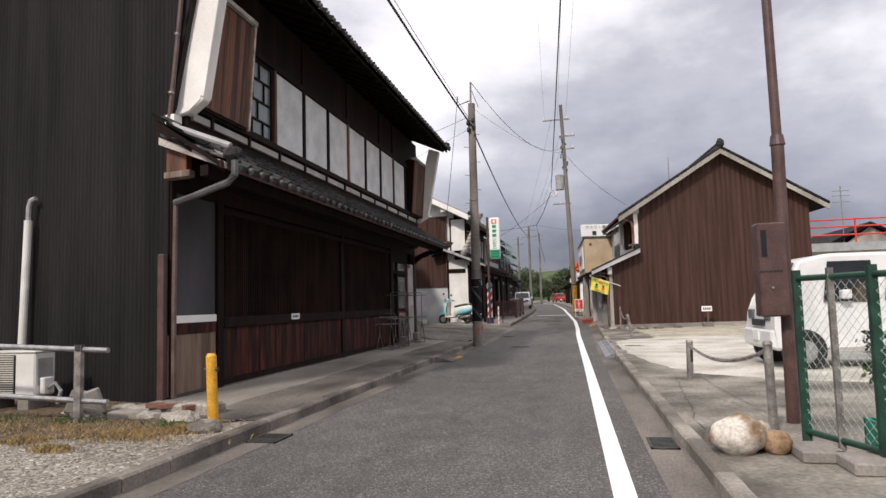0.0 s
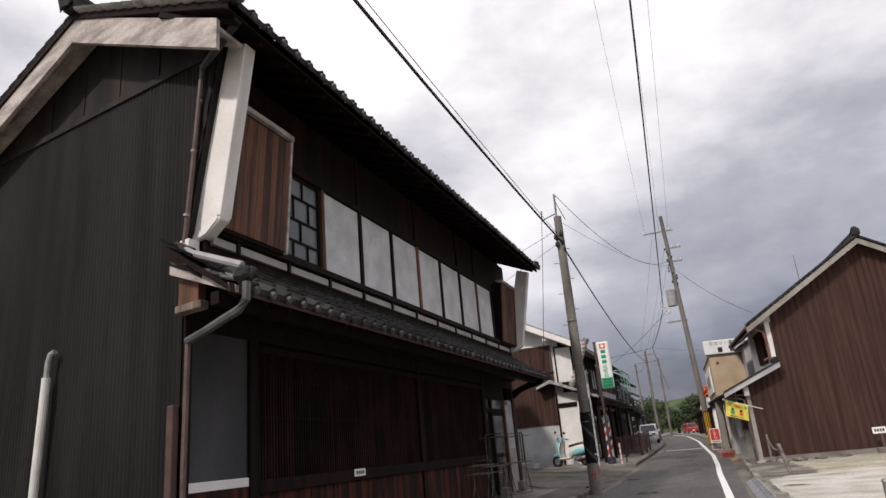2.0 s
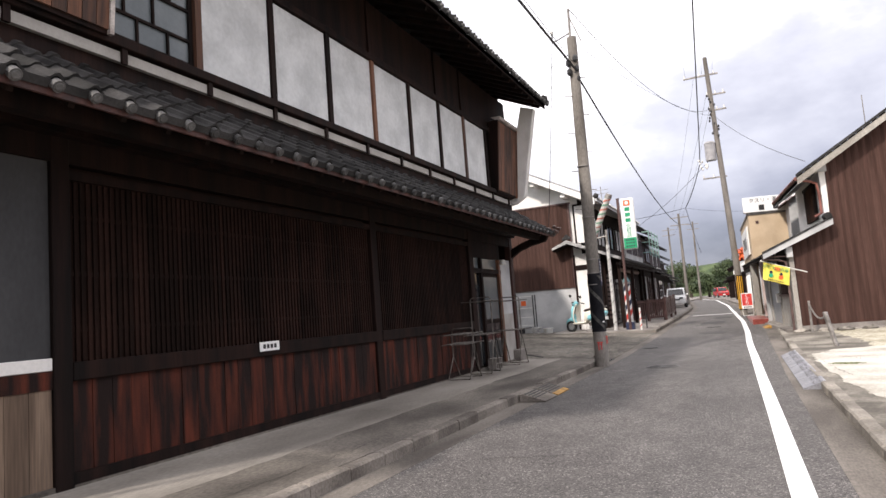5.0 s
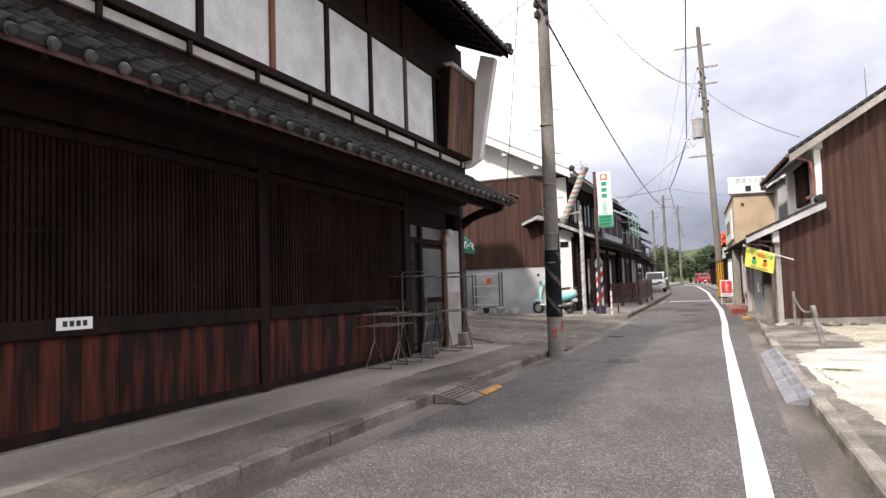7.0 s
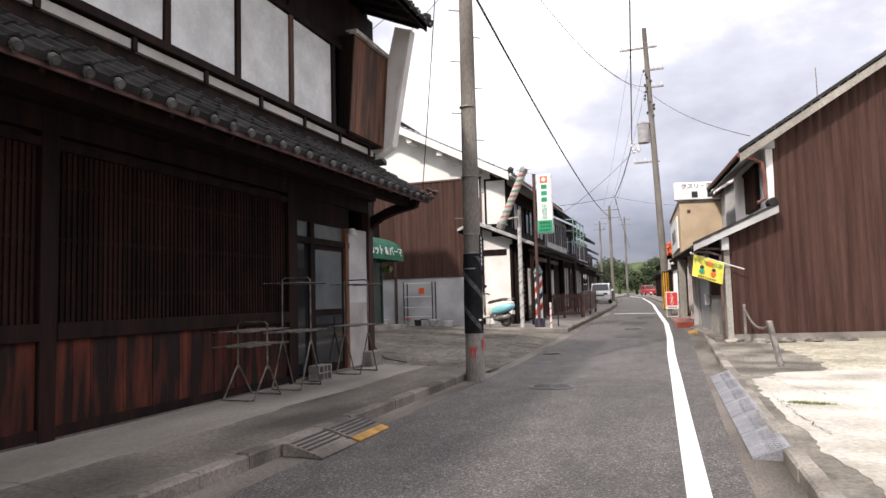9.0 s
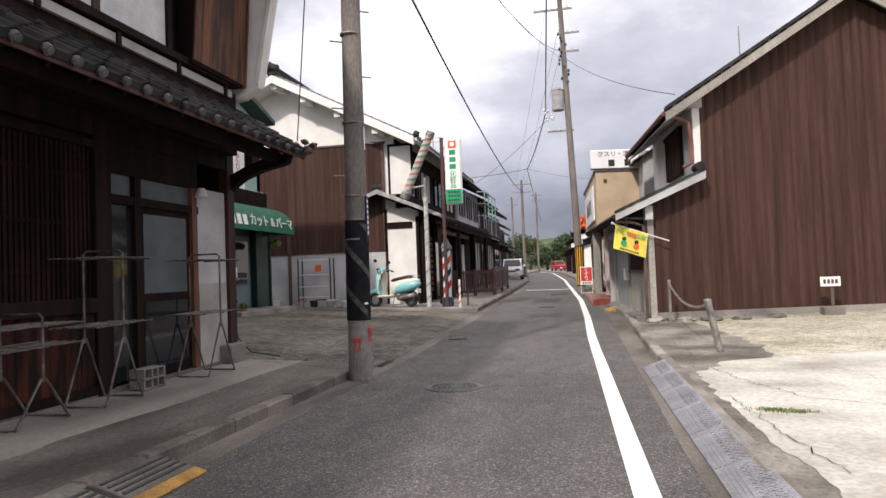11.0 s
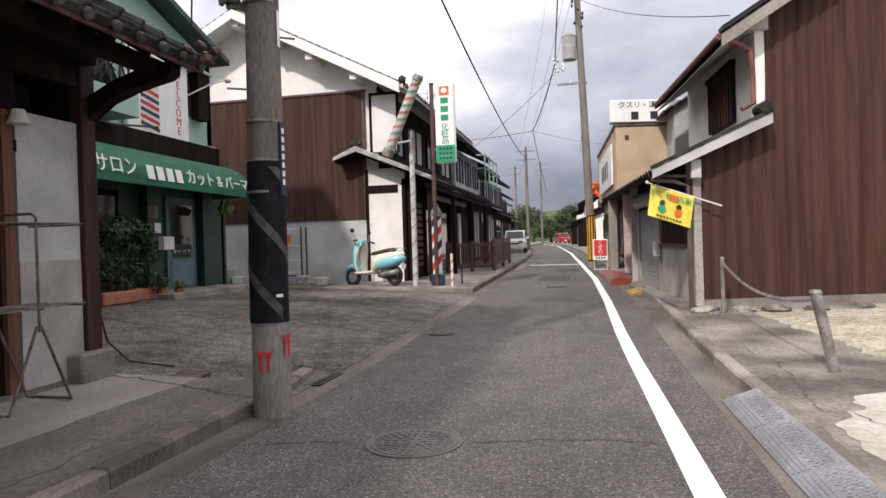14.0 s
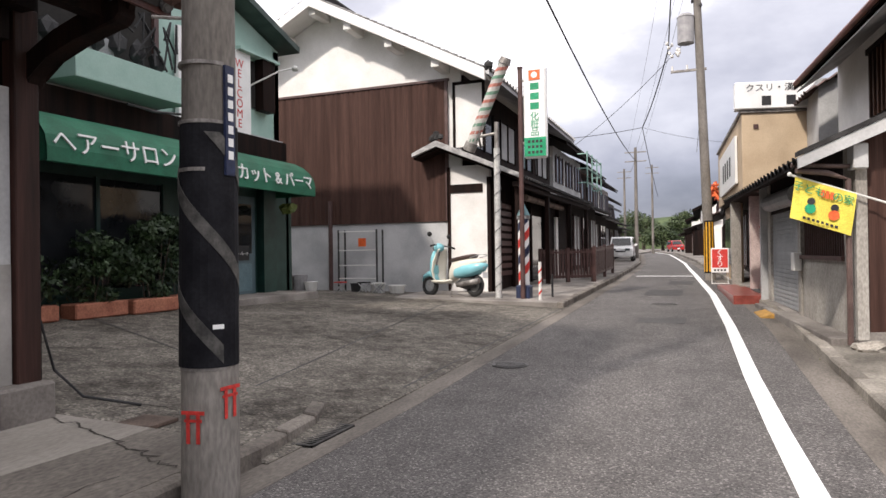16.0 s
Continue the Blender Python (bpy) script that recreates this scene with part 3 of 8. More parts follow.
pave_left = strip("pavement_left", lambda y: -5.0, pale_side, 7.6, 22.0, 0.195, 0.162, PAVING_PALE, 0.15, thick=0.25, label="pale worn concrete pavement before the shopfronts")
strip("pavement_outer", pale_side, lambda y: lerp(LEFT, y) - 0.14, 7.6, 22.0, 0.162, 0.12, PAVING, 0.15, thick=0.25, label="dark stained concrete strip along the kerb")
strip("pavement_far_left", lambda y: -7.0, lambda y: lerp(LEFT, y) - 0.14, 32.2, 160, 0.18, 0.12, CONCRETE, 1.0, thick=0.25, label="grey concrete pavement of the far side")
strip("yard_gravel", lambda y: -30, lambda y: lerp(LEFT, y) - 0.14, -40, 7.6, 0.13, 0.11, GRAVEL, 1.0, thick=0.2, label="pale gravel yard beside the street")
strip("yard_back", lambda y: -30, lambda y: -5.0, 7.6, 22.0, 0.10, 0.13, EARTH, 1.0, thick=0.2, label="bare earth behind the yard")
LOT_SIDE = [(10.2, 6.5), (11.2, 3.6), (12.2, 2.35), (13.2, 1.95), (15, 1.62), (17.5, 1.40), (21.0, 1.36), (21.7, 1.7), (22.3, 2.5), (23, 4.6), (24, 7.2)]
lot_edge = strip("lot_edge", lambda y: lerp(RIGHT, y) + 0.12, lambda y: lerp([(11.5, 4.4), (14, 2.6), (22, 2.5), (24, 2.7), (27, 2.3)], y) + 0.3 * noise.noise((0, y * 2.9, 0)), 2, 27.7, 0.10, 0.105, LOT_DARK, 0.25, thick=0.2, label="cracked grey concrete strip along the kerb")
lot_slab = strip("lot_slab", lambda y: lerp(LOT_SIDE, y) + 0.07 * noise.noise((3, y * 1.3, 0)) + 0.06 * noise.noise((3, y * 5.1, 4)) + (0.35 * noise.noise((8, y * 2.3, 1)) if y > 21.4 or y < 12.6 else 0), lambda y: 7.6, 10.2, 24, 0.109, 0.115, LOT, 0.05, thick=0.2, label="pale sunlit concrete slab of a parking lot")
strip("lot_gravel", lambda y: 2.3, lambda y: 30, -40, 34.0, 0.098, 0.11, LOT_GRAVEL, 1.0, thick=0.2, label="sandy gravel of a parking lot")
strip("pavement_right", lambda y: lerp(RIGHT, y) + 0.12, lambda y: 4.0, 27.7, 160, 0.12, 0.13, CONCRETE, 1.0, thick=0.25, label="pale concrete pavement before the houses")


def apron_z(x, y):
    side = min(1.0, max(0.0, (-2.95 - x) / 5.6))
    back = float(np.interp(y, [22, 29, 34.5], [0.56, 0.52, 0.36]))
    return rise(y) * (1 - side) + back * side


ax = [-2.9, -3.35, -3.4, -4.6, -4.62, -6.5, -8.5, -11, -14, -20]
ay = [22.0, 22.02, 24.5, 24.52, 27.5, 27.52, 30.0, 30.9, 32.2, 34.6]
apron = raw("apron", [(x, y, apron_z(x, y) + 0.008) for y in ay for x in ax] + [(x, y, -0.2) for y in ay for x in ax],
            [(j * 10 + i, j * 10 + i + 1, j * 10 + i + 11, j * 10 + i + 10) for j in range(9) for i in range(9)]
            + [(j * 10, 100 + j * 10, 110 + j * 10, j * 10 + 10) for j in range(9)], APRON, None, "rough grey concrete forecourt of a hair salon", "structure")
for i, (a, b) in enumerate([((-3.05, 22.9), (-2.98, 32.0)), ((-4.2, 23.6), (-5.35, 31.5)), ((-4.2, 23.75), (-9.4, 25.7)), ((-4.75, 27.3), (-8.4, 28.4)), ((-5.3, 31.0), (-9, 31.6))]):
    bm = bmesh.new()
    a, b = Vector(a), Vector(b)
    d = (b - a).normalized()
    s = Vector((-d.y, d.x)) * 0.012
    k = 12
    for j in range(k):
        q = [a + (b - a) * (j / k), a + (b - a) * ((j + 1) / k)]
        bm.faces.new([bm.verts.new((p.x, p.y, apron_z(p.x, p.y) + 0.0125)) for p in (q[0] - s, q[1] - s, q[1] + s, q[0] + s)])
    part("joint", bm, ASPHALT_DARK, apron, "dark open joint between slabs")


def kerb_row(name, fx, side, y0, y1, h, material=KERB):
    """Kerb stones laid end to end."""
    root = thing(name, (fx(y0), y0, rise(y0)), "row of worn concrete kerb stones", "kerb", kind="structure")
    bm = B(-0.075, 0.004, -0.1, 0.075, 0.596, h)
    bmesh.ops.bevel(bm, geom=[e for e in bm.edges if all(v.co.z > 0.05 for v in e.verts)], offset=0.02, segments=1, affect="EDGES")
    me = mesh_of("kerb_stone", bm, material)
    y = y0
    while y < y1:
        a = math.atan2(fx(y + 0.6) - fx(y), 0.6)
        t = (rise(y + 0.6) - rise(y)) / 0.6
        m = Matrix.Translation((fx(y) + side * 0.07 + random.uniform(-.006, .006), y, rise(y) + random.uniform(-.006, .006))) @ Matrix.Rotation(-a, 4, "Z") @ Matrix.Rotation(math.atan(t), 4, "X")
        piece("kerb_stone", me, m, root)
        y += 0.6


kerb_row("kerb_left", lambda y: lerp(LEFT, y), -1, 1.0, 21.9, 0.125)
kerb_row("kerb_far_left", lambda y: lerp(LEFT, y), -1, 32.2, 60, 0.135)
kerb_row("kerb_right", lambda y: lerp(RIGHT, y), 1, 1.0, 60, 0.115, KERB_PALE)

CRACK = mat("dirt_filled_crack", (0.018, 0.015, 0.012), (0.05, 0.042, 0.034), 0.95, 6, 40, 0.2)


def crack(pts, w, zf, parent, seed):
    """A ragged dark crack that wanders along the points of a surface."""
    q = np.random.RandomState(seed)
    line_, n = [], 16
    for a, b in zip(pts, pts[1:]):
        for k in range(n):
            t = k / n
            line_.append((a[0] + (b[0] - a[0]) * t + q.normal() * .022, a[1] + (b[1] - a[1]) * t + q.normal() * .022))
    line_.append(pts[-1])
    vs, fs = [], []
    for i, (x, y) in enumerate(line_):
        a, b = line_[max(i - 1, 0)], line_[min(i + 1, len(line_) - 1)]
        d = math.hypot(b[0] - a[0], b[1] - a[1]) or 1
        h = w * q.uniform(.35, 1.0) / 2
        nx, ny = -(b[1] - a[1]) / d * h, (b[0] - a[0]) / d * h
        vs += [(x + nx, y + ny, zf(x + nx, y + ny) + .003), (x - nx, y - ny, zf(x - nx, y - ny) + .003)]
    for i in range(len(line_) - 1):
        fs.append((2 * i, 2 * i + 1, 2 * i + 3, 2 * i + 2))
    return raw("crack", vs, fs, CRACK, parent, "dark open crack")


def pave_z(x, y):
    m, b = pale_side(y), lerp(LEFT, y) - 0.14
    return float(np.interp(x, [-5.0, m, b], [0.195, 0.162, 0.12]))


for i, pts in enumerate([[(-2.6, 20.5), (-1.78, 20.72)], [(-1.04, 20.78), (-.2, 20.9), (.25, 20.85)], [(-2.12, 25.95), (-1.5, 26.05), (-.9, 25.95)], [(-2.2, 12.1), (-1.2, 12.4)], [(-1.6, 28.3), (-.2, 28.2)]]):
    crack(pts, .016, lambda x, y: rise(y), road, i)
for i, pts in enumerate([[(-4.95, 21.92), (-4.3, 21.8), (-3.7, 21.6), (-3.15, 21.45)], [(-4.9, 8.5), (-4.1, 8.35), (-3.2, 8.5)], [(-4.85, 14.0), (-3.9, 14.15), (-3.15, 14.05)], [(-3.35, 16.2), (-3.28, 18.6), (-3.32, 21.2)], [(-3.4, 9.2), (-3.33, 12.4)]]):
    crack(pts, .026 if i == 0 else .010, pave_z, pave_left, i + 10)
for i, pts in enumerate([[(1.90, 12.2), (1.75, 10.2), (1.55, 7.5), (1.5, 6.9)], [(2.0, 9.6), (2.35, 8.4)], [(1.62, 23.6), (1.5, 22.2), (1.42, 21.4)], [(1.5, 26.6), (1.6, 25.0), (1.5, 23.8)]]):
    crack(pts, .008, lambda x, y: .106, lot_edge, i + 20)
for i, pts in enumerate([[(1.62, 21.3), (1.8, 20.3), (2.1, 19.5), (2.6, 19.2)], [(1.45, 19.6), (1.5, 18.4), (1.62, 17.2)], [(2.2, 18.0), (3.4, 18.3), (5.0, 17.9)], [(1.9, 14.8), (3.0, 14.3), (4.5, 14.6)], [(2.9, 21.4), (3.3, 19.8), (4.2, 18.4)]]):
    crack(pts, .011 if i < 2 else .006, lambda x, y: .115, lot_slab, i + 30)
for i, pts in enumerate([[(-5.0, 22.6), (-4.3, 22.9), (-3.4, 22.85)], [(-6.9, 23.6), (-6.2, 24.1)], [(-3.5, 22.3), (-3.9, 22.7), (-4.6, 22.5)], [(-4.1, 26.0), (-5.6, 26.5), (-6.8, 26.2)]]):
    crack(pts, .022, lambda x, y: apron_z(x, y) + .009, apron, i + 40)
# kerb that bends into the forecourt, and an iron plate behind it
bend = thing("kerb_bend", (-3.05, 21.95, 0), "worn kerb stones bending into the forecourt", "kerb", kind="structure")
for (xa, ya), (xb, yb) in (((-3.03, 21.92), (-3.09, 22.42)), ((-3.09, 22.43), (-3.17, 22.92)), ((-3.17, 22.93), (-3.36, 23.36))):
    part("kerb_stone", P([(xa - .07, ya, -.08), (xa + .07, ya, -.08), (xa + .06, ya, .10), (xa - .07, ya, .115)], (xb - xa, yb - ya, -.012)), KERB, bend, bevel=.012)
ip = thing("drain_cover", (-4.15, 22.18, .12), "rusty iron plate set in the forecourt", "cover", "street covers")
part("plate", B(-4.36, 22.06, apron_z(-4.2, 22.2) - .01, -3.98, 22.36, apron_z(-4.2, 22.2) + .02), mat("rusty_plate", (.05, .032, .024), (.11, .075, .058), .8, 5, 50, .3), ip, bevel=.004)
# bare soil and litter at the foot of the gable
SOIL = stones("leaf_littered_soil", (0.050, 0.034, 0.022), (0.155, 0.112, 0.07), 0.97, 1.6, 34, 0.6, 1.0)
strip("yard_soil", lambda y: -11.5, lambda y: -3.25 - .5 * noise.noise((y * 1.7, 0, 3)) - 2.6 * max(0, 7.0 - y), 6.5, 7.62, 0.125, 0.128, SOIL, 0.06, thick=0.1, label="brown soil with dead leaves by the wall")
strip("yard_back_soil", lambda y: -11.5, lambda y: -5.02, 7.62, 8.95, 0.135, 0.14, SOIL, 0.2, thick=0.1, label="brown soil with dead leaves by the wall")

# gravel and dry grass of the near yard
rs = np.random.RandomState(4)
bm = bmesh.new()
for i in range(2600):
    x, y = -2.3 - abs(rs.normal(0, 1.6)) - 0.9, rs.uniform(3.5, 7.7)
    if x > -9:
        s = rs.uniform(0.004, 0.011)
        r = bmesh.ops.create_icosphere(bm, subdivisions=1, radius=s)
        for v in r["verts"]:
            v.co = Vector((v.co.x * 1.3 + x, v.co.y + y, v.co.z * 0.7 + 0.125))
part("pebbles", bm, PEBBLE, None, "loose grey pebbles on the gravel yard", kind="stuff", category="pebbles")


def blades(name, n, area, h, material, seed, label, z=0.12):
    q = np.random.RandomState(seed)
    vs, fs = [], []
    for i in range(n):
        cx, cy, rx, ry = area[q.randint(len(area))]
        x, y = cx + q.normal() * rx * 0.5, cy + q.normal() * ry * 0.5
        a, k = q.uniform(0, 6.28), h * q.uniform(0.4, 1.2)
        dx, dy = math.cos(a), math.sin(a)
        lean = q.uniform(0.2, 1.1) * k
        vs += [(x - dy * .005, y + dx * .005, z - .01), (x + dy * .005, y - dx * .005, z - .01), (x + dx * lean * .5, y + dy * lean * .5, z + k * .7), (x + dx * lean, y + dy * lean, z + k)]
        fs += [(4 * i, 4 * i + 1, 4 * i + 2), (4 * i + 2, 4 * i + 1, 4 * i + 3)]
    return raw(name, vs, fs, material, None, label, "stuff", category="grass")


blades("dry_grass", 6500, [(-4.5, 6.9, 1.3, .5), (-4.1, 6.75, .7, .3), (-3.9, 6.6, .5, .25), (-4.9, 6.3, .25, .15), (-5.6, 7.0, 1.4, .6), (-3.6, 7.0, .3, .2), (-5.0, 5.5, .2, .12), (-4.5, 5.2, .15, .1), (-5.5, 5.9, .3, .1), (-6.8, 7.2, 1.4, .6), (-4.3, 6.0, .2, .1), (-6.2, 6.2, .4, .15)], 0.05, GRASS_DRY, 2, "dry yellow grass tufts on the gravel")
blades("green_weeds", 260, [(-5.2, 7.3, .5, .2), (-6.2, 7.4, .6, .2), (-3.9, 7.2, .3, .2)], 0.08, LEAF, 3, "low green weeds at the wall's foot")
blades("moss_tufts", 900, [(1.66, 18.98, .15, .05), (1.82, 18.88, .17, .05), (1.72, 18.93, .2, .06), (4.5, 24.5, 2.5, 1.2), (3.2, 26.8, 1.5, .4), (6.5, 26.9, 2, .5)], 0.018, LEAF_YELLOW, 5, "small green weeds in the parking lot", 0.115)

# street ironwork
def manhole(x, y, r, label):
    root = thing("manhole_cover", (x, y, rise(y)), label, "manhole", "street covers")
    bm = bmesh.new()
    cyl(bm, (x, y, rise(y) + 0.001), (x, y, rise(y) + 0.009), r, r, 36)
    part("rim", bm, MANHOLE, root)
    bm = C((x, y, rise(y) + 0.002), (x, y, rise(y) + 0.013), r * 0.9, r * 0.9, 36)
    for k in range(4):
        rr, n = r * (0.2 + 0.18 * k), 6 + 8 * k
        for i in range(n):
            a = 2 * math.pi * i / n
            box(bm, -0.022, -0.012, 0, 0.022, 0.012, 0.006, Matrix.Translation((x + rr * math.cos(a), y + rr * math.sin(a), rise(y) + 0.012)) @ Matrix.Rotation(a, 4, "Z"))
    part("lid", bm, MANHOLE, root, "cast-iron lid with a raised pattern")


manhole(-1.40, 20.70, 0.34, "round cast-iron manhole cover in the asphalt")
manhole(-2.35, 25.93, 0.21, "small round iron cover at the road's edge")
manhole(-1.0, 33.5, 0.3, "round cast-iron manhole cover in the asphalt")


def grate(x, y, w, l):
    root = thing("drain_grate", (x, y, rise(y)), "rusty iron drain grate set in the gutter", "drain", "street drains")
    z = rise(y) + 0.004
    bm = bmesh.new()
    for a in ((-w / 2, -l / 2, -w / 2 + .02, l / 2), (w / 2 - .02, -l / 2, w / 2, l / 2), (-w / 2, -l / 2, w / 2, -l / 2 + .02), (-w / 2, l / 2 - .02, w / 2, l / 2)):
        box(bm, x + a[0], y + a[1], z, x + a[2], y + a[3], z + 0.014)
    part("frame", bm, IRON, root)
    part("pit", B(x - w / 2, y - l / 2, z - .004, x + w / 2, y + l / 2, z + .001), DARK_ROOM, root)
    me = mesh_of("bar", B(-w / 2, -0.008, 0, w / 2, 0.008, 0.012), IRON)
    for i in range(int(l / 0.04)):
        piece("bar", me, Matrix.Translation((x, y - l / 2 + 0.035 + i * 0.04, z)), root)


grate(-2.74, 7.2, 0.32, 0.42)
grate(1.17, 7.25, 0.25, 0.48)
grate(-2.94, 22.72, 0.24, 0.62)

tread = bmesh.new()
for k in range(3):
    for j in range(22):
        box(tread, -0.016, -0.008, 0, 0.016, 0.008, 0.005, Matrix.Translation((0.15 + k * 0.042 + 0.021 * (j % 2), 0.04 + j * 0.038, 0)) @ Matrix.Rotation(0.7 if (j + k) % 2 else -0.7, 4, "Z"))
tread = mesh_of("tread", tread, TACTILE)
rib = mesh_of("rib", B(-0.009, 0.02, 0, 0.009, 0.88, 0.006), TACTILE)
for i in range(6):
    y0 = 16.62 + i * 0.91
    xl = 0.945 - 0.0155 * (y0 - 16.7)
    root = thing("kerb_ramp", (xl, y0, 0), "grey ribbed steel kerb ramp plate", "ramp", "kerb ramps")
    part("plate", P([(xl, y0, 0.004), (xl, y0, 0.016), (xl + 0.27, y0, 0.121), (xl + 0.285, y0, 0.119), (xl + 0.285, y0, 0.004)], (-0.0141, 0.908, 0)), TACTILE, root)
    f = roof_frame((xl, y0, 0.0165), (0.932, -0.0155, 0.362), (-0.0155, 1, 0))
    for k in range(4):
        piece("rib", rib, f @ Matrix.Translation((0.018 + k * 0.03, 0, 0)), root)
    piece("tread", tread, f, root)
for y0, y1, lab, edge in ((15.85, 16.5, "worn pinkish concrete kerb ramp block", KERB), (16.56, 17.25, "grey kerb ramp block with a worn ochre edge", OCHRE)):
    root = thing("ramp_block", (-2.7, y0, 0), lab, "ramp", "kerb ramps")
    part("block", P([(-2.93, y0, 0.004), (-2.93, y0, 0.12), (-2.86, y0, 0.12), (-2.62, y0, 0.05), (-2.62, y0, 0.004)], (0, y1 - y0, 0)), KERB, root, bevel=0.008)
    part("edge", P([(-2.615, y0, 0.004), (-2.615, y0, 0.05), (-2.52, y0, 0.02), (-2.52, y0, 0.004)], (0, y1 - y0, 0)), edge, root, bevel=0.004)
    me = mesh_of("groove", B(-0.011, 0.02, 0, 0.011, y1 - y0 - 0.02, 0.006), ASPHALT_DARK)
    for k in range(4):
        piece("groove", me, roof_frame((-2.84 + k * 0.055, y0, 0.1175 - k * 0.016), (0.96, 0, -0.28), (0, 1, 0)), root)

# ---- dark wooden townhouse ----
TH = thing("townhouse", (-4.92, 8.5, 0.2), "two-storey dark wooden townhouse with tiled roofs", "house")
Y0, Y1, XF = 8.5, 21.95, -4.92
part("plinth", B(-5.1, Y0, 0.05, XF + 0.03, Y1, 0.235), PAVING, TH, "stained concrete footing")
part("back_wall", B(-12.2, Y0 + .1, 0.1, -12.0, Y1, 6.2), BLACK_FLAT, TH)
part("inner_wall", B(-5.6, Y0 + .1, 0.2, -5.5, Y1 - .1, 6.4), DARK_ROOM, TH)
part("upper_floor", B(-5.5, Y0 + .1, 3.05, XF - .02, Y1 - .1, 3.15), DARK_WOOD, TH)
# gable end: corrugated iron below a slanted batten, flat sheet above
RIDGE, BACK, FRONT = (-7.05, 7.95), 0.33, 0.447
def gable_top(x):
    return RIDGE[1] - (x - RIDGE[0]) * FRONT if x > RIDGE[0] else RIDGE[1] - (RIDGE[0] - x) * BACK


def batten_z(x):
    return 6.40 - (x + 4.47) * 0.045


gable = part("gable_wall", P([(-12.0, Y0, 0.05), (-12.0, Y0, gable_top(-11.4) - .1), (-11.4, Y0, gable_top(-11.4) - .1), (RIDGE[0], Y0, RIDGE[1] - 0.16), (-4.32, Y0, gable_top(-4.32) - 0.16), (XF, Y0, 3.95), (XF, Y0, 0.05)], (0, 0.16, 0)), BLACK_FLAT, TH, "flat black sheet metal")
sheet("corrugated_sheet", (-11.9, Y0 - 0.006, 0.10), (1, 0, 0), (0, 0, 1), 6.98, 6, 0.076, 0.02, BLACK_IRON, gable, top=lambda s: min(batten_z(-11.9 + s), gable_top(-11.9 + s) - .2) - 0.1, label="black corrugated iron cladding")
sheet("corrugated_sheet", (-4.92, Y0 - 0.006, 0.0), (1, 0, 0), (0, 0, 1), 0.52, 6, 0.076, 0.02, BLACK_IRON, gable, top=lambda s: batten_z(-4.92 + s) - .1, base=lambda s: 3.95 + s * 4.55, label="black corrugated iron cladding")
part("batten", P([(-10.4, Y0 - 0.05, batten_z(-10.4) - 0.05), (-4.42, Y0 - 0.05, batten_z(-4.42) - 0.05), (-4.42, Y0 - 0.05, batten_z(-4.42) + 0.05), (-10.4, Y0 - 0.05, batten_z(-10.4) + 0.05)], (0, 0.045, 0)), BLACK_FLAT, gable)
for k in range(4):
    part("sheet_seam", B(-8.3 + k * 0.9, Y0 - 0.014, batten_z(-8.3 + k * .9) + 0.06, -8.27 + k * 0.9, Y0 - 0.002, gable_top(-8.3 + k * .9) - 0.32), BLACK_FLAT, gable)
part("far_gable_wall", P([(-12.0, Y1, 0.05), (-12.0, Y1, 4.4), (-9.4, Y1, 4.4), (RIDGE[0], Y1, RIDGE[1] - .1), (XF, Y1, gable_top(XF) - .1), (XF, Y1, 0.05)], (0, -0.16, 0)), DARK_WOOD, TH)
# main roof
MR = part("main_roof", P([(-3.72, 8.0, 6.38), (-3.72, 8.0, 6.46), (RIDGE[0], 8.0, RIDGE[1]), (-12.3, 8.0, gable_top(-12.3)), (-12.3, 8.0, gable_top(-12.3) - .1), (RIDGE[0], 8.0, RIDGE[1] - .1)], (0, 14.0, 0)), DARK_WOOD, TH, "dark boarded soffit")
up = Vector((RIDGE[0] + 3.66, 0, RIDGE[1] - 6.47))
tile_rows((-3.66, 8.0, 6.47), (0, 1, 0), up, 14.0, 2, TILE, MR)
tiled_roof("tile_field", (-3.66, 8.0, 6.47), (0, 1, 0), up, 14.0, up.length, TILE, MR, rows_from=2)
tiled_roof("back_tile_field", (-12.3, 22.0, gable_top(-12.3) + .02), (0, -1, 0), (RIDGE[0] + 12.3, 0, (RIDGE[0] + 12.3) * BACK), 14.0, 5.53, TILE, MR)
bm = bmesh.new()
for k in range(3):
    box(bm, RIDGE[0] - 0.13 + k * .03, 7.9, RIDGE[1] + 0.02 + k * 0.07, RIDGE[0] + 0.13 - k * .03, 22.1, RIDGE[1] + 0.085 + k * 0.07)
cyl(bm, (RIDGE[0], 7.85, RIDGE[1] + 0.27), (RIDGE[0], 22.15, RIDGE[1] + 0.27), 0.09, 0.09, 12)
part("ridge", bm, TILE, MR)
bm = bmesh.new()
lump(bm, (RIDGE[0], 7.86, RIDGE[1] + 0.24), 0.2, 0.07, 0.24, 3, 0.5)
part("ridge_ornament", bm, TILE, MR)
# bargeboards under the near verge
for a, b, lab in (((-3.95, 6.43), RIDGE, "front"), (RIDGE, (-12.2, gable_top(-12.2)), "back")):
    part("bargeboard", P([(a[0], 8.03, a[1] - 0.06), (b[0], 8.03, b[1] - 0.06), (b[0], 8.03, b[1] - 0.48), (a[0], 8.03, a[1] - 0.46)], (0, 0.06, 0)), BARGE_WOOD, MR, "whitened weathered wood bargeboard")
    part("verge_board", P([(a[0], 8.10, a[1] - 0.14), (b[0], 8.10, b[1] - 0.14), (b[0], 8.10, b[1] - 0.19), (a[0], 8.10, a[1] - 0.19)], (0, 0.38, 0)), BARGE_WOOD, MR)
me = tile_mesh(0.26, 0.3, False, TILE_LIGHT)
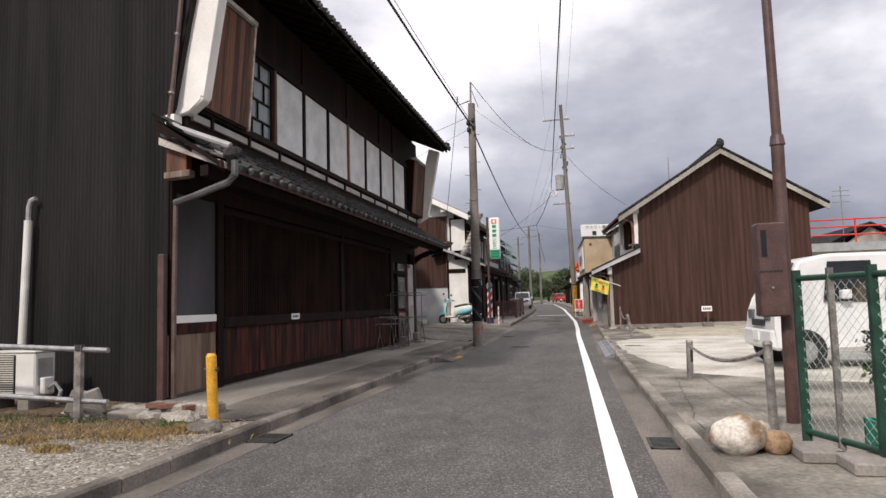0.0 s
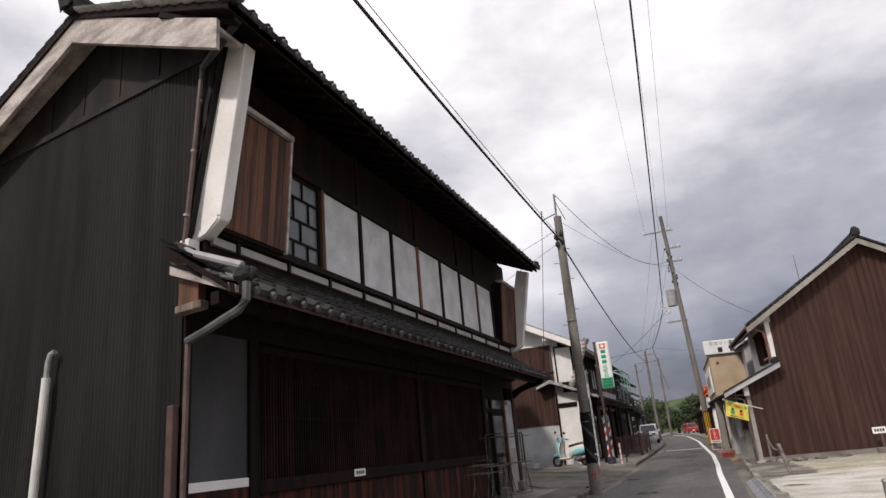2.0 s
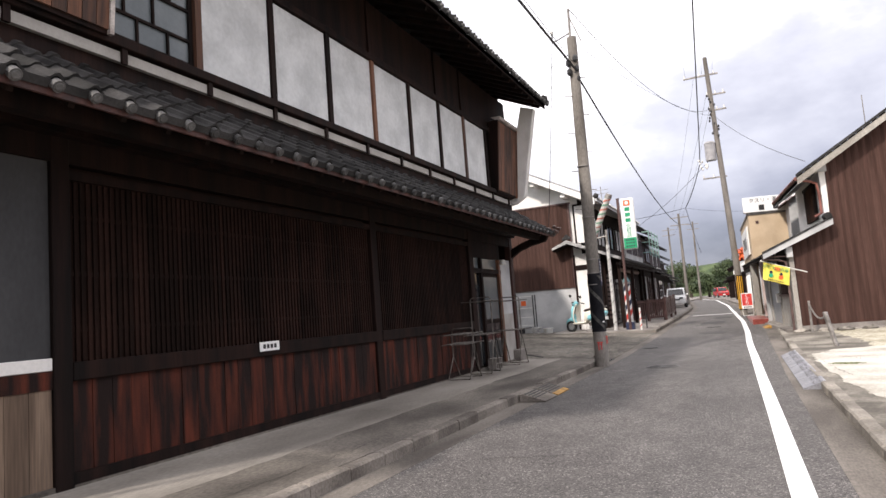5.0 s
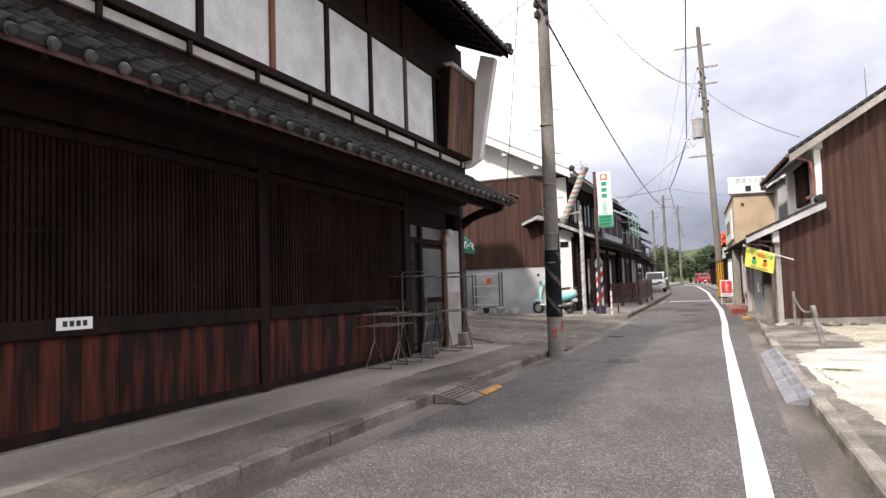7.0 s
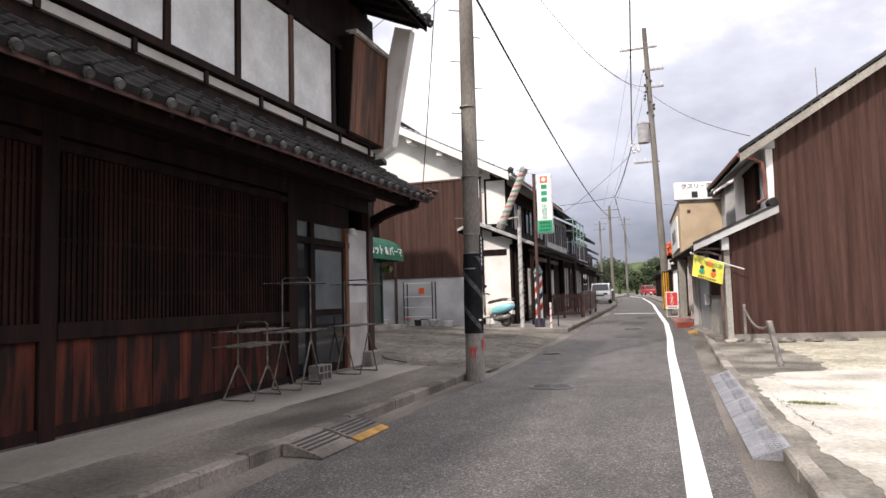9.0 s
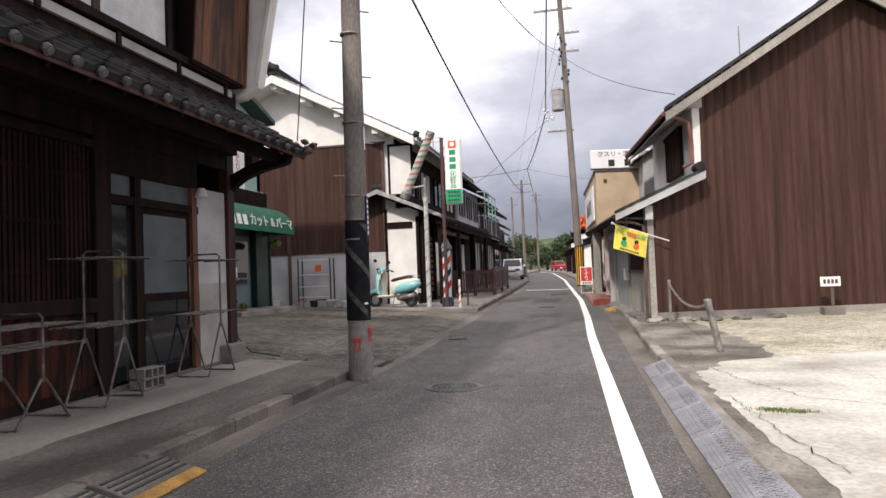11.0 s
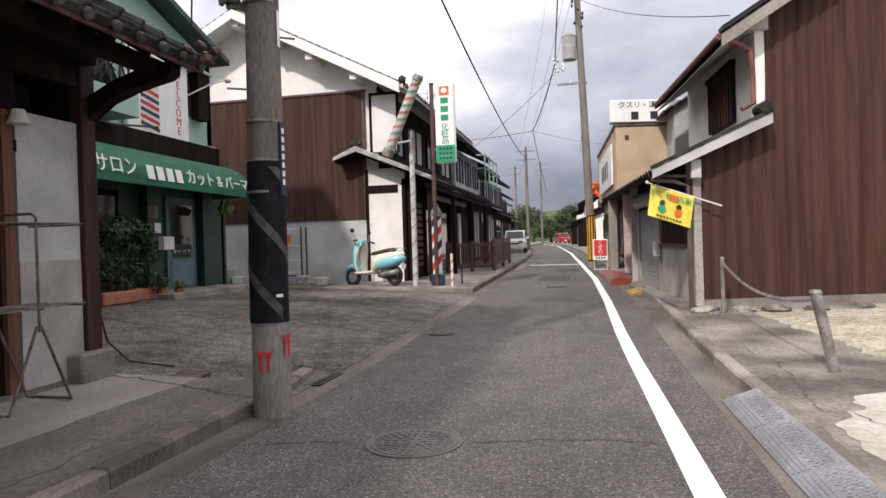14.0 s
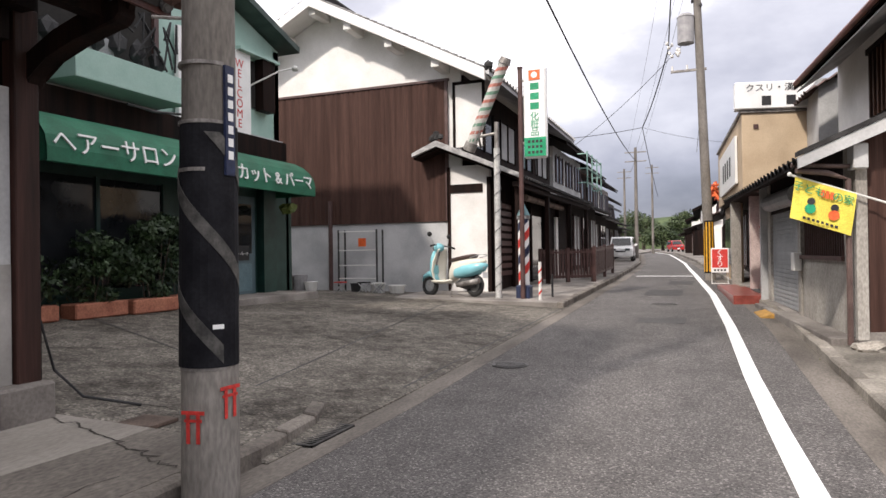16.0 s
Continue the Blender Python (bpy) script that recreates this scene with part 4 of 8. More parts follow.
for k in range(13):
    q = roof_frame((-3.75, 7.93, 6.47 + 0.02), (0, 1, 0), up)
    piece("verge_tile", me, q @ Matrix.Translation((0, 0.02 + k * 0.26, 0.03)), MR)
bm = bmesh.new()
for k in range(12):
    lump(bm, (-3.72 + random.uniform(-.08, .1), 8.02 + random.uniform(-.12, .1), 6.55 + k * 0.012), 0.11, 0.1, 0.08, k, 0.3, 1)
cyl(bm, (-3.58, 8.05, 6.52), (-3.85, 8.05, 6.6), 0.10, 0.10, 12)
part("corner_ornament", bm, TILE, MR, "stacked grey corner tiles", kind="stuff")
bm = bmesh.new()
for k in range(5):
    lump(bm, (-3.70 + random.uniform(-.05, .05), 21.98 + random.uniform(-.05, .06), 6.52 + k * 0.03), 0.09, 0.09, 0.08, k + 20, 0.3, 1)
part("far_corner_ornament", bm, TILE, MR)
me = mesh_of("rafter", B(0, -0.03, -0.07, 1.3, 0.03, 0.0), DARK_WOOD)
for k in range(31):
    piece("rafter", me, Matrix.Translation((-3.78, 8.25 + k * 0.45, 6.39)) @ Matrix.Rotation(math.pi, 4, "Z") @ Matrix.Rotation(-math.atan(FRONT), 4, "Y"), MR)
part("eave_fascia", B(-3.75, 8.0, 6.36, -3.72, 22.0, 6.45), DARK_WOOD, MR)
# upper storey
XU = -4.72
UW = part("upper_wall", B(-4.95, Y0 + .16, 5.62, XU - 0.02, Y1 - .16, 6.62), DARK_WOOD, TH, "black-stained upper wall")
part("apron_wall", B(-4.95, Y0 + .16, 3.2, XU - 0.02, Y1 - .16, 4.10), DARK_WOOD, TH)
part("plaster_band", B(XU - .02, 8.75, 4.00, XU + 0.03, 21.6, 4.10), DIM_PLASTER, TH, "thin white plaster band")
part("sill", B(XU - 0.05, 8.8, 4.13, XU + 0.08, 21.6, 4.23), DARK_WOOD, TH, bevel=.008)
part("window_head", B(XU - 0.05, 10.2, 5.58, XU + 0.05, 20.4, 5.68), DARK_WOOD, TH, bevel=.006)
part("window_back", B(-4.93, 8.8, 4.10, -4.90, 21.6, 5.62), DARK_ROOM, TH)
for k in range(8):
    y = 11.38 + k * 1.252
    part("mullion", B(XU - 0.06, y - 0.045, 4.22, XU + 0.035, y + 0.045, 5.60), DARK_WOOD if k % 3 else BOX_WOOD, TH)
    if k < 7:
        part("panel", B(XU - 0.04, y + 0.045, 4.24, XU + 0.0, y + 1.207, 5.57), SHADE_PANEL, TH, "greyish-white infill panel", bevel=.004)
    if k in (1, 3, 5, 6):
        part("wall_post", B(XU - 0.03, y - 0.05, 5.68, XU + 0.015, y + 0.05, 6.6), DARK_WOOD, TH)
for k in range(12):
    y = 9.3 + k * 1.1
    part("band_bracket", B(XU + 0.03, y - 0.03, 3.98, XU + 0.06, y + 0.03, 4.13), DARK_WOOD, TH)
WIN = part("lattice_window", B(XU - 0.05, 10.24, 4.24, XU - 0.035, 11.33, 5.58), FROSTED, TH, "frosted window with an irregular wooden lattice")
for a in ((10.24, 4.24, 10.29, 5.58), (11.28, 4.24, 11.33, 5.58), (10.29, 4.24, 11.28, 4.29), (10.29, 5.53, 11.28, 5.58), (10.29, 4.52, 11.28, 4.55), (10.29, 4.86, 11.28, 4.89), (10.29, 5.22, 11.28, 5.25),
          (10.60, 4.29, 10.625, 4.52), (10.98, 4.29, 11.005, 4.52), (10.45, 4.55, 10.475, 4.86), (10.80, 4.55, 10.825, 4.86), (10.62, 4.89, 10.645, 5.22), (11.02, 4.89, 11.045, 5.22), (10.50, 5.25, 10.525, 5.53), (10.86, 5.25, 10.885, 5.53)):
    part("lattice_strip", B(XU - 0.035, a[0], a[1], XU - 0.01, a[2], a[3]), DARK_WOOD, WIN)


def shutter_box(y0, y1, near):
    root = part("shutter_box", P([(XU - .05, y0, 4.17), (-4.60, y0, 4.17), (-4.47, y0, 5.86), (XU - .05, y0, 5.86)], (0, y1 - y0, 0)), DARK_WOOD, TH, "weathered brown boarded shutter box")
    n = 9 if near else 7
    for k in range(n):
        a, b = y0 + (y1 - y0) * k / n, y0 + (y1 - y0) * (k + 1) / n
        part("board", P([(-4.595, a + .004, 4.21), (-4.575, a + .004, 4.21), (-4.45, a + .004, 5.82), (-4.47, a + .004, 5.82)], (0, b - a - .008, 0)), BOX_WOOD, root)
    part("top_rail", P([(-4.52, y0 - .02, 5.86), (-4.40, y0 - .02, 5.86), (-4.40, y0 - .02, 5.93), (-4.62, y0 - .02, 5.93)], (0, y1 - y0 + .04, 0)), BARGE_WOOD, root, "whitened top rail")
    part("edge_rail", P([(-4.61, y1 - .01, 4.17), (-4.56, y1 - .01, 4.17), (-4.43, y1 - .01, 5.88), (-4.48, y1 - .01, 5.88)], (0, 0.045, 0)), BARGE_WOOD if near else BOX_WOOD, root)


shutter_box(8.92, 10.17, True)
shutter_box(20.46, 21.74, False)


def fin(y, label):
    """A plastered wing wall that flares out under the eave."""
    root = part("wing_wall", P([(-4.95, y, 4.02), (-4.66, y, 4.06), (-4.42, y, 4.20), (-4.40, y, 4.24), (-3.98, y, 6.38), (-4.32, y, 6.5)], (0, 0.17, 0)), PLASTER, TH, label, bevel=0.012)
    part("raised_edge", P([(-4.47, y - 0.018, 4.26), (-4.40, y - 0.018, 4.24), (-3.98, y - 0.018, 6.38), (-4.05, y - 0.018, 6.40)], (0, 0.20, 0)), PLASTER, root, bevel=0.006)
    part("raised_foot", P([(-4.90, y - 0.014, 4.04), (-4.66, y - 0.014, 4.08), (-4.45, y - 0.014, 4.22), (-4.47, y - 0.014, 4.28), (-4.68, y - 0.014, 4.15), (-4.90, y - 0.014, 4.11)], (0, 0.03, 0)), PLASTER, root)


fin(8.60, "white plastered wing wall with moulded edge")
fin(21.86, "white plastered wing wall with moulded edge")
part("corner_plaster", B(-4.96, 8.44, 3.78, -4.80, 8.62, 4.02), PLASTER, TH, "white plaster at the roof's end")
# lower roof over the shopfront
LR = part("lower_roof", P([(-3.86, 8.2, 3.14), (-3.86, 8.2, 3.20), (-4.95, 8.2, 3.90), (-4.95, 8.2, 3.83)], (0, 14.0, 0)), DARK_WOOD, TH, "tiled pent roof with dark soffit")
up = Vector((-4.93 + 3.83, 0, 3.93 - 3.225))
tile_rows((-3.83, 8.25, 3.225), (0, 1, 0), up, 13.9, 5, TILE, LR)
part("eave_board", B(-3.88, 8.2, 3.14, -3.855, 22.2, 3.225), mat("reddish_eave_board", (0.03, 0.012, 0.01), (0.08, 0.03, 0.024), 0.7, 6, 40, 0.2), LR, "reddish eave board")
me = mesh_of("rafter", B(0, -0.025, -0.06, 1.15, 0.025, 0.0), DARK_WOOD)
for k in range(31):
    piece("rafter", me, Matrix.Translation((-3.90, 8.4 + k * 0.45, 3.17)) @ Matrix.Rotation(math.pi, 4, "Z") @ Matrix.Rotation(-0.56, 4, "Y"), LR)
part("verge_board", P([(-3.84, 8.28, 3.14), (-3.84, 8.28, 3.22), (-4.94, 8.28, 3.67), (-4.94, 8.28, 3.57)], (0, 0.05, 0)), BARGE_WOOD, LR, "whitened verge board")
me = tile_mesh(0.2, 0.24, False, TILE_LIGHT)
q = roof_frame((-3.83, 8.26, 3.24), (0, 1, 0), (-0.81, 0, 0.34))
for k in range(5):
    piece("verge_tile", me, q @ Matrix.Translation((0, k * 0.225, 0.02)), LR)
bm = bmesh.new()
for k in range(6):
    lump(bm, (-3.80 + random.uniform(-.03, .03), 8.28 + .035 * k, 3.32 + 0.02 * (k % 3)), 0.10, 0.08, 0.085, k + 40, 0.35, 1)
part("corner_ornament", bm, TILE, LR, kind="stuff")
bm = bmesh.new()
for k in range(9):
    lump(bm, (-3.82 + random.uniform(-.12, .1), 22.1 + random.uniform(-.1, .12), 3.3 + random.uniform(-.06, .08)), 0.07, 0.07, 0.05, k + 60, 0.6, 1)
part("broken_end_tiles", bm, TILE_BROWN, LR, "broken reddish end tiles")
part("gable_bracket", B(-4.88, 8.38, 3.20, -4.54, 8.50, 3.52), BOX_WOOD, TH, "bare wood bracket block")
part("gable_bracket_arm", B(-4.90, 8.34, 3.11, -4.46, 8.48, 3.20), OLD_WOOD, TH, bevel=.01)
part("eave_bracket", P([(-4.9, 21.82, 2.92), (-4.9, 21.82, 2.66), (-4.84, 21.82, 2.76), (-4.68, 21.82, 2.87), (-4.4, 21.82, 2.95), (-4.0, 21.82, 3.03), (-3.95, 21.82, 3.08), (-3.95, 21.82, 3.2), (-4.3, 21.82, 3.14), (-4.6, 21.82, 3.05)], (0, 0.15, 0)), DARK_WOOD, TH, "curved timber eave bracket", bevel=.015)
part("eave_beam", B(-4.25, 8.3, 3.08, -4.12, 21.95, 3.22), DARK_WOOD, TH)
# ground floor
REDDISH = mat("reddish_dark_timber", (0.018, 0.009, 0.007), (0.06, 0.024, 0.018), 0.7, 5, 45, 0.3, stretch=UP, spec=0.3)
# plaster tone set dark to hold the shade of the eave above
part("plaster_bay", B(-4.97, 8.62, 1.285, XF - 0.01, 9.80, 3.1), PLASTER_GREY, TH, "grey plaster bay darkened with eave shade")
part("white_sill", B(-4.97, 8.55, 1.185, XF + 0.02, 9.80, 1.29), PLASTER, TH, "white painted sill", bevel=.006)
part("red_rail", B(-4.97, 8.62, 1.03, XF + 0.015, 9.80, 1.18), RED_WOOD, TH)
me = mesh_of("plank", B(-0.03, 0.002, 0.22, 0, 0.193, 1.03), PLANK_WOOD)
for k in range(6):
    piece("plank", me, Matrix.Translation((XF + 0.006, 8.62 + k * 0.196, 0)), TH)
for y, w in ((8.50, .12), (9.80, .17), (15.05, .18), (19.05, .16), (21.73, .19)):
    part("post", B(-5.02, y, 0.17, XF + 0.04, y + w, 3.25), DARK_WOOD if y < 21 else REDDISH, TH, bevel=.008)
part("post_stone", B(-5.0, 21.5, 0.16, XF + 0.16, 21.95, 0.46), CONCRETE, TH, "grey concrete post base", bevel=.02)
part("head_beam", B(-5.0, 8.6, 2.98, XF + 0.03, 21.7, 3.25), DARK_WOOD, TH)
for a, b in ((9.97, 15.05), (15.23, 19.05)):
    part("sill_rail", B(-4.99, a, 1.08, XF + 0.05, b, 1.24), DARK_WOOD, TH, bevel=.008)
    part("foot_rail", B(-4.99, a, 0.215, XF + 0.033, b, 0.31), DARK_WOOD, TH)
    part("upper_rail", B(-4.97, a, 2.84, XF + 0.03, b, 2.92), DARK_WOOD, TH)
    part("lattice_board", B(-4.988, a, 1.24, -4.962, b, 2.84), LATTICE_WOOD, TH, "dark boarding behind the lattice")
    part("board_backing", B(-5.06, a, 0.3, -5.0, b, 2.98), LATTICE_WOOD, TH)
    n = round((b - a) / 0.2)
    w = (b - a) / n
    me = mesh_of("board", B(-0.03, 0.003, 0.30, 0, w - .003, 1.085), RED_WOOD)
    for k in range(n):
        piece("board", me, Matrix.Translation((XF + random.uniform(-.004, .006), a + k * w, 0)), TH)
    lat = part("lattice", B(-4.962, a, 1.99, -4.950, b, 2.03), DARK_WOOD, TH, "dark vertical wooden lattice")
    for z in (1.5, 2.5):
        part("cross_rail", B(-4.962, a, z, -4.950, b, z + .035), LATTICE_WOOD, lat)
    n = round((b - a) / 0.062)
    w = (b - a) / n
    me = mesh_of("lattice_bar", B(-0.015, -0.017, 1.24, 0.006, 0.017, 2.84), LATTICE_WOOD)
    for k in range(n):
        piece("lattice_bar", me, Matrix.Translation((-4.945, a + (k + .5) * w, 0)), lat)
plate = part("notice_plate", B(XF + 0.051, 12.33, 1.14, XF + 0.06, 12.68, 1.25), WHITE_SIGN, TH, "small white enamel notice")
bars("lettering", Matrix.Translation((XF + 0.06, 12.505, 1.195)) @ Euler((radians(90), 0, radians(90))).to_matrix().to_4x4(), 0.26, 0.05, 4, CABLE, plate)
# doorway
part("door_lintel", B(-5.0, 19.2, 2.28, XF + 0.02, 21.0, 2.38), DARK_WOOD, TH)
part("transom", B(-4.99, 19.25, 2.38, -4.96, 21.0, 2.62), FROSTED, TH, "dim glazed transom")
part("over_door", B(-5.0, 19.2, 2.62, XF, 21.02, 3.0), DARK_WOOD, TH)
for y in (19.2, 19.7, 20.85):
    part("door_jamb", B(-5.0, y, 0.17, XF + 0.025, y + .11, 2.62), DARK_WOOD if y < 20 else BOX_WOOD, TH)
dr = part("door", B(-4.985, 19.81, 0.23, -4.945, 20.85, 2.28), DARK_WOOD, TH, "wooden door with frosted glazing")
part("pane", B(-4.944, 19.90, 1.25, -4.938, 20.76, 2.20), FROSTED, dr, "pale frosted glass")
part("lower_panel", B(-4.944, 19.90, 0.36, -4.938, 20.76, 1.15), CAR_GLASS, dr)
part("side_panel", B(-4.985, 19.31, 0.27, -4.955, 19.70, 2.28), CAR_GLASS, TH, "dark glazed side panel")
# pale grey instead of white puts the eave's shade into this panel
sl = part("white_panel", B(-4.98, 21.02, 1.34, -4.93, 21.72, 2.64), PLASTER_LOW, TH, "white plaster panel beside the door")
part("grey_panel", B(-4.98, 21.02, 0.19, -4.926, 21.72, 1.34), DIM_PLASTER, TH, "grey plaster panel with dirty foot")
part("lamp_shade", C((XF + .1, 20.95, 2.50), (XF + .1, 20.95, 2.62), 0.09, 0.05, 12), WHITE_PLASTIC, TH, "small white lamp shade")
# rainwater pipes
PW = thing("gutter_pipe", (-4.82, 8.45, 0.2), "brown drainpipe with grey elbow on the gable corner", "drainpipe")
bm = bmesh.new()
tube(bm, [(-3.75, 8.25, 6.42), (-3.95, 8.28, 6.36), (-4.4, 8.38, 6.26), (-4.60, 8.42, 6.2)], 0.05)
part("top_elbow", bm, mat("dark_pipe", (0.02, 0.02, 0.022), (0.035, 0.034, 0.036), 0.5), PW)
bm = bmesh.new()
tube(bm, [(-4.60, 8.42, 6.22), (-4.75, 8.44, 5.0), (-4.90, 8.46, 3.93)], 0.035)
part("upper_pipe", bm, PIPE_BROWN, PW)
for z in (4.3, 5.1, 5.75):
    part("band", C((-4.90 + (z - 3.93) * .131, 8.44, z), (-4.90 + (z - 3.9) * .131, 8.44, z + .03), 0.043), STEEL_WORN, PW)
bm = bmesh.new()
tube(bm, [(-4.90, 8.46, 3.95), (-4.84, 8.40, 3.88), (-4.62, 8.34, 3.76), (-3.78, 8.32, 3.42)], 0.045)
part("slant_pipe", bm, PIPE_GREY, PW, "pale grey slanted pipe")
bm = bmesh.new()
tube(bm, [(-3.70, 8.30, 3.22), (-3.70, 8.30, 3.04), (-3.82, 8.31, 2.95), (-4.12, 8.35, 2.90), (-4.46, 8.40, 2.84), (-4.78, 8.45, 2.80)], 0.05)
part("lower_elbow", bm, PIPE_DARK, PW, "dark grey lower elbow")
bm = bmesh.new()
tube(bm, [(-4.77, 8.45, 2.80), (-4.79, 8.45, 1.5), (-4.79, 8.45, 0.22)], 0.036)
part("lower_pipe", bm, PIPE_BROWN, PW)
part("corner_post", B(-5.03, 8.38, 0.18, -4.92, 8.48, 2.12), BROWN_PAINT, PW, "dark reddish-brown corner post", bevel=.01)


def angle_the_gable(root):
    """The near gable end stands at a slight angle to the street."""
    done = set()
    for ob in [o for o in root.children_recursive if o.type == "MESH"]:
        if ob.matrix_basis != Matrix():
            w = root.matrix_basis.translation + ob.matrix_basis.translation
            if w.y < 8.79 and ob.name.startswith(("verge_tile", "rafter")):
                ob.matrix_basis = Matrix.Translation((0, gable_shift(w.x), 0)) @ ob.matrix_basis
            continue
        if ob.data in done:
            continue
        done.add(ob.data)
        base = PLACE[ob.name].translation
        field = "tile_field" in ob.name
        for v in ob.data.vertices:
            y, d = v.co.y + base.y, gable_shift(v.co.x + base.x)
            if field:
                v.co.y = max(y, 8.0 + d) - base.y
            elif y < 8.79:
                v.co.y += d


def gable_shift(x):
    return 0.15 + 0.2 * (-4.95 - x)


angle_the_gable(TH)
angle_the_gable(PW)

# ---- right-hand house with a brown gable ----
G, S = Vector((0.970, 0.242, 0)), Vector((-0.085, 0.996, 0))
O = Vector((1.55, 27.72, 0))


def lb(u, v, z):
    return O + G * u + S * v + Vector((0, 0, z))


def Q(u0, v0, z0, u1, v1, z1):
    return P([lb(u0, v0, z0), lb(u1, v0, z0), lb(u1, v1, z0), lb(u0, v1, z0)], (0, 0, z1 - z0))


BH = thing("gabled_house", (1.55, 27.72, 0.18), "house with brown corrugated gable and tiled roofs", "house")
RU, RZ = 4.65, 7.25


def b_top(u):
    return RZ - (RU - u) * 0.63 if u < RU else RZ - (u - RU) * 0.545


gw = part("gable_wall", P([lb(0, 0.03, 0.1), lb(8.25, 0.03, 0.1), lb(8.25, 0.03, b_top(8.25) - .1), lb(RU, 0.03, RZ - .1), lb(1.22, 0.03, b_top(1.22) - .1), lb(1.22, 0.03, 3.0), lb(0, 0.03, 2.7)], S * 0.15), BROWN_IRON, BH, "brown sheet-clad gable")
sheet("corrugated_sheet", lb(0, 0.03, 0.32), G, (0, 0, 1), 8.25, 5, 0.21, 0.028, BROWN_IRON, gw, top=lambda s: (2.72 + s * 0.39 if s < 1.22 else b_top(s) - .12) - 0.32, label="brown vertically ribbed iron cladding")
part("footing", Q(-0.02, -0.05, 0.05, 8.3, 0.1, 0.34), CONCRETE, BH, "rough pale concrete footing")
part("far_wall", Q(8.1, 0.1, 0.1, 8.25, 6, 5.0), RENDER_GREY, BH)
part("street_wall", Q(0.0, 0.1, 0.1, 0.16, 0.55, 2.75), RENDER_GREY, BH, "grey rendered end pier")
part("street_wall_low", Q(0.02, 0.55, 0.1, 0.16, 2.95, 1.22), RENDER_GREY, BH, "stained grey render below the window")
part("street_wall_head", Q(0.02, 0.55, 2.05, 0.16, 5.9, 2.8), DARK_WOOD, BH)
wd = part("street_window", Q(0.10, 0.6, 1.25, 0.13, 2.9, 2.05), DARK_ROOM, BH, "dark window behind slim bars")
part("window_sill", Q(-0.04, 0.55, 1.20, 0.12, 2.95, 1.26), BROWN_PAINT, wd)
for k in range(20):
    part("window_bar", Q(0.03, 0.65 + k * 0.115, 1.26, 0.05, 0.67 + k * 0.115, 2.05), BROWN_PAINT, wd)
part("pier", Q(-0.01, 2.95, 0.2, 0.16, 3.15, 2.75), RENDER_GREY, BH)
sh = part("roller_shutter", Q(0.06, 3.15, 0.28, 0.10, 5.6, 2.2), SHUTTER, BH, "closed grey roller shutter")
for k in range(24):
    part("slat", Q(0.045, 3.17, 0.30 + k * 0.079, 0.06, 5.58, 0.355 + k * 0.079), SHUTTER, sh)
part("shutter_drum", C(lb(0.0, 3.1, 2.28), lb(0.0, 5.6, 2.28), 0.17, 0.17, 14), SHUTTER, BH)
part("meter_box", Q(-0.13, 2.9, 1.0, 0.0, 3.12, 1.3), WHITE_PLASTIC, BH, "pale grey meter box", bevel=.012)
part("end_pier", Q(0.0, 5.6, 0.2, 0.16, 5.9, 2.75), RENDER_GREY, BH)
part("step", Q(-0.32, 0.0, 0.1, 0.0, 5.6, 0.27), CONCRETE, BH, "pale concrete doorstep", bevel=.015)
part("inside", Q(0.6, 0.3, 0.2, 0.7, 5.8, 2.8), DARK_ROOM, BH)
# pent roof to the street
pr = part("pent_roof", P([lb(-0.72, -0.28, 2.36), lb(-0.72, -0.28, 2.44), lb(1.2, -0.28, 3.28), lb(1.2, -0.28, 3.17)], S * 7.2), DARK_WOOD, BH, "street-side tiled pent roof")
tiled_roof("tile_field", lb(-0.76, -0.26, 2.45), S, lb(1.28, 0, 3.33) - lb(-0.76, 0, 2.45), 7.15, 2.2, TILE, pr, 0.27, 0.24)
part("verge_board", P([lb(-0.74, -0.34, 2.32), lb(-0.74, -0.34, 2.46), lb(1.22, -0.34, 3.32), lb(1.22, -0.34, 3.15)], S * 0.06), PLASTER_LOW, pr, "pale painted verge board")
part("verge_cap", P([lb(-0.74, -0.36, 2.47), lb(-0.74, -0.36, 2.53), lb(1.22, -0.36, 3.39), lb(1.22, -0.36, 3.33)], S * 0.2), TILE, pr)
part("verge_roll", C(lb(1.1, -0.38, 3.4), lb(1.1, 0.0, 3.4), 0.1, 0.1, 12), TILE, pr, "round end tile")
part("corbel", Q(-0.09, -0.2, 2.32, 0.08, 0.06, 2.62), PLASTER_LOW, BH, "pale plaster corbel", bevel=.01)
part("corner_post", Q(-0.03, -0.06, 0.25, 0.1, 0.04, 2.35), RENDER_GREY, BH)
bm = bmesh.new()
tube(bm, [lb(-0.12, -0.08, 0.2), lb(-0.12, -0.08, 2.2), lb(-0.35, -0.1, 2.28), lb(-0.72, -0.12, 2.32)], 0.035)
part("downpipe", bm, PIPE_BROWN, BH)
# upper storey
UE = 0.42
part("upper_wall", Q(1.22, 0.1, 3.2, 1.36, 5.2, 5.0), PLASTER, BH, "off-white plaster upper wall")
part("upper_pier", Q(1.08, 0.02, 3.3, 1.24, 0.22, 4.95), PLASTER, BH, "white plaster corner pier")
part("pier_cap", Q(0.96, -0.08, 4.72, 1.28, 0.26, 4.95), PLASTER_LOW, BH)
uw = part("upper_window", Q(1.17, 1.5, 3.5, 1.21, 3.1, 4.55), DARK_ROOM, BH, "upper window behind vertical wooden bars")
for k in range(9):
    part("window_bar", Q(1.12, 1.52 + k * 0.19, 3.5, 1.17, 1.57 + k * 0.19, 4.55), BOX_WOOD, uw)
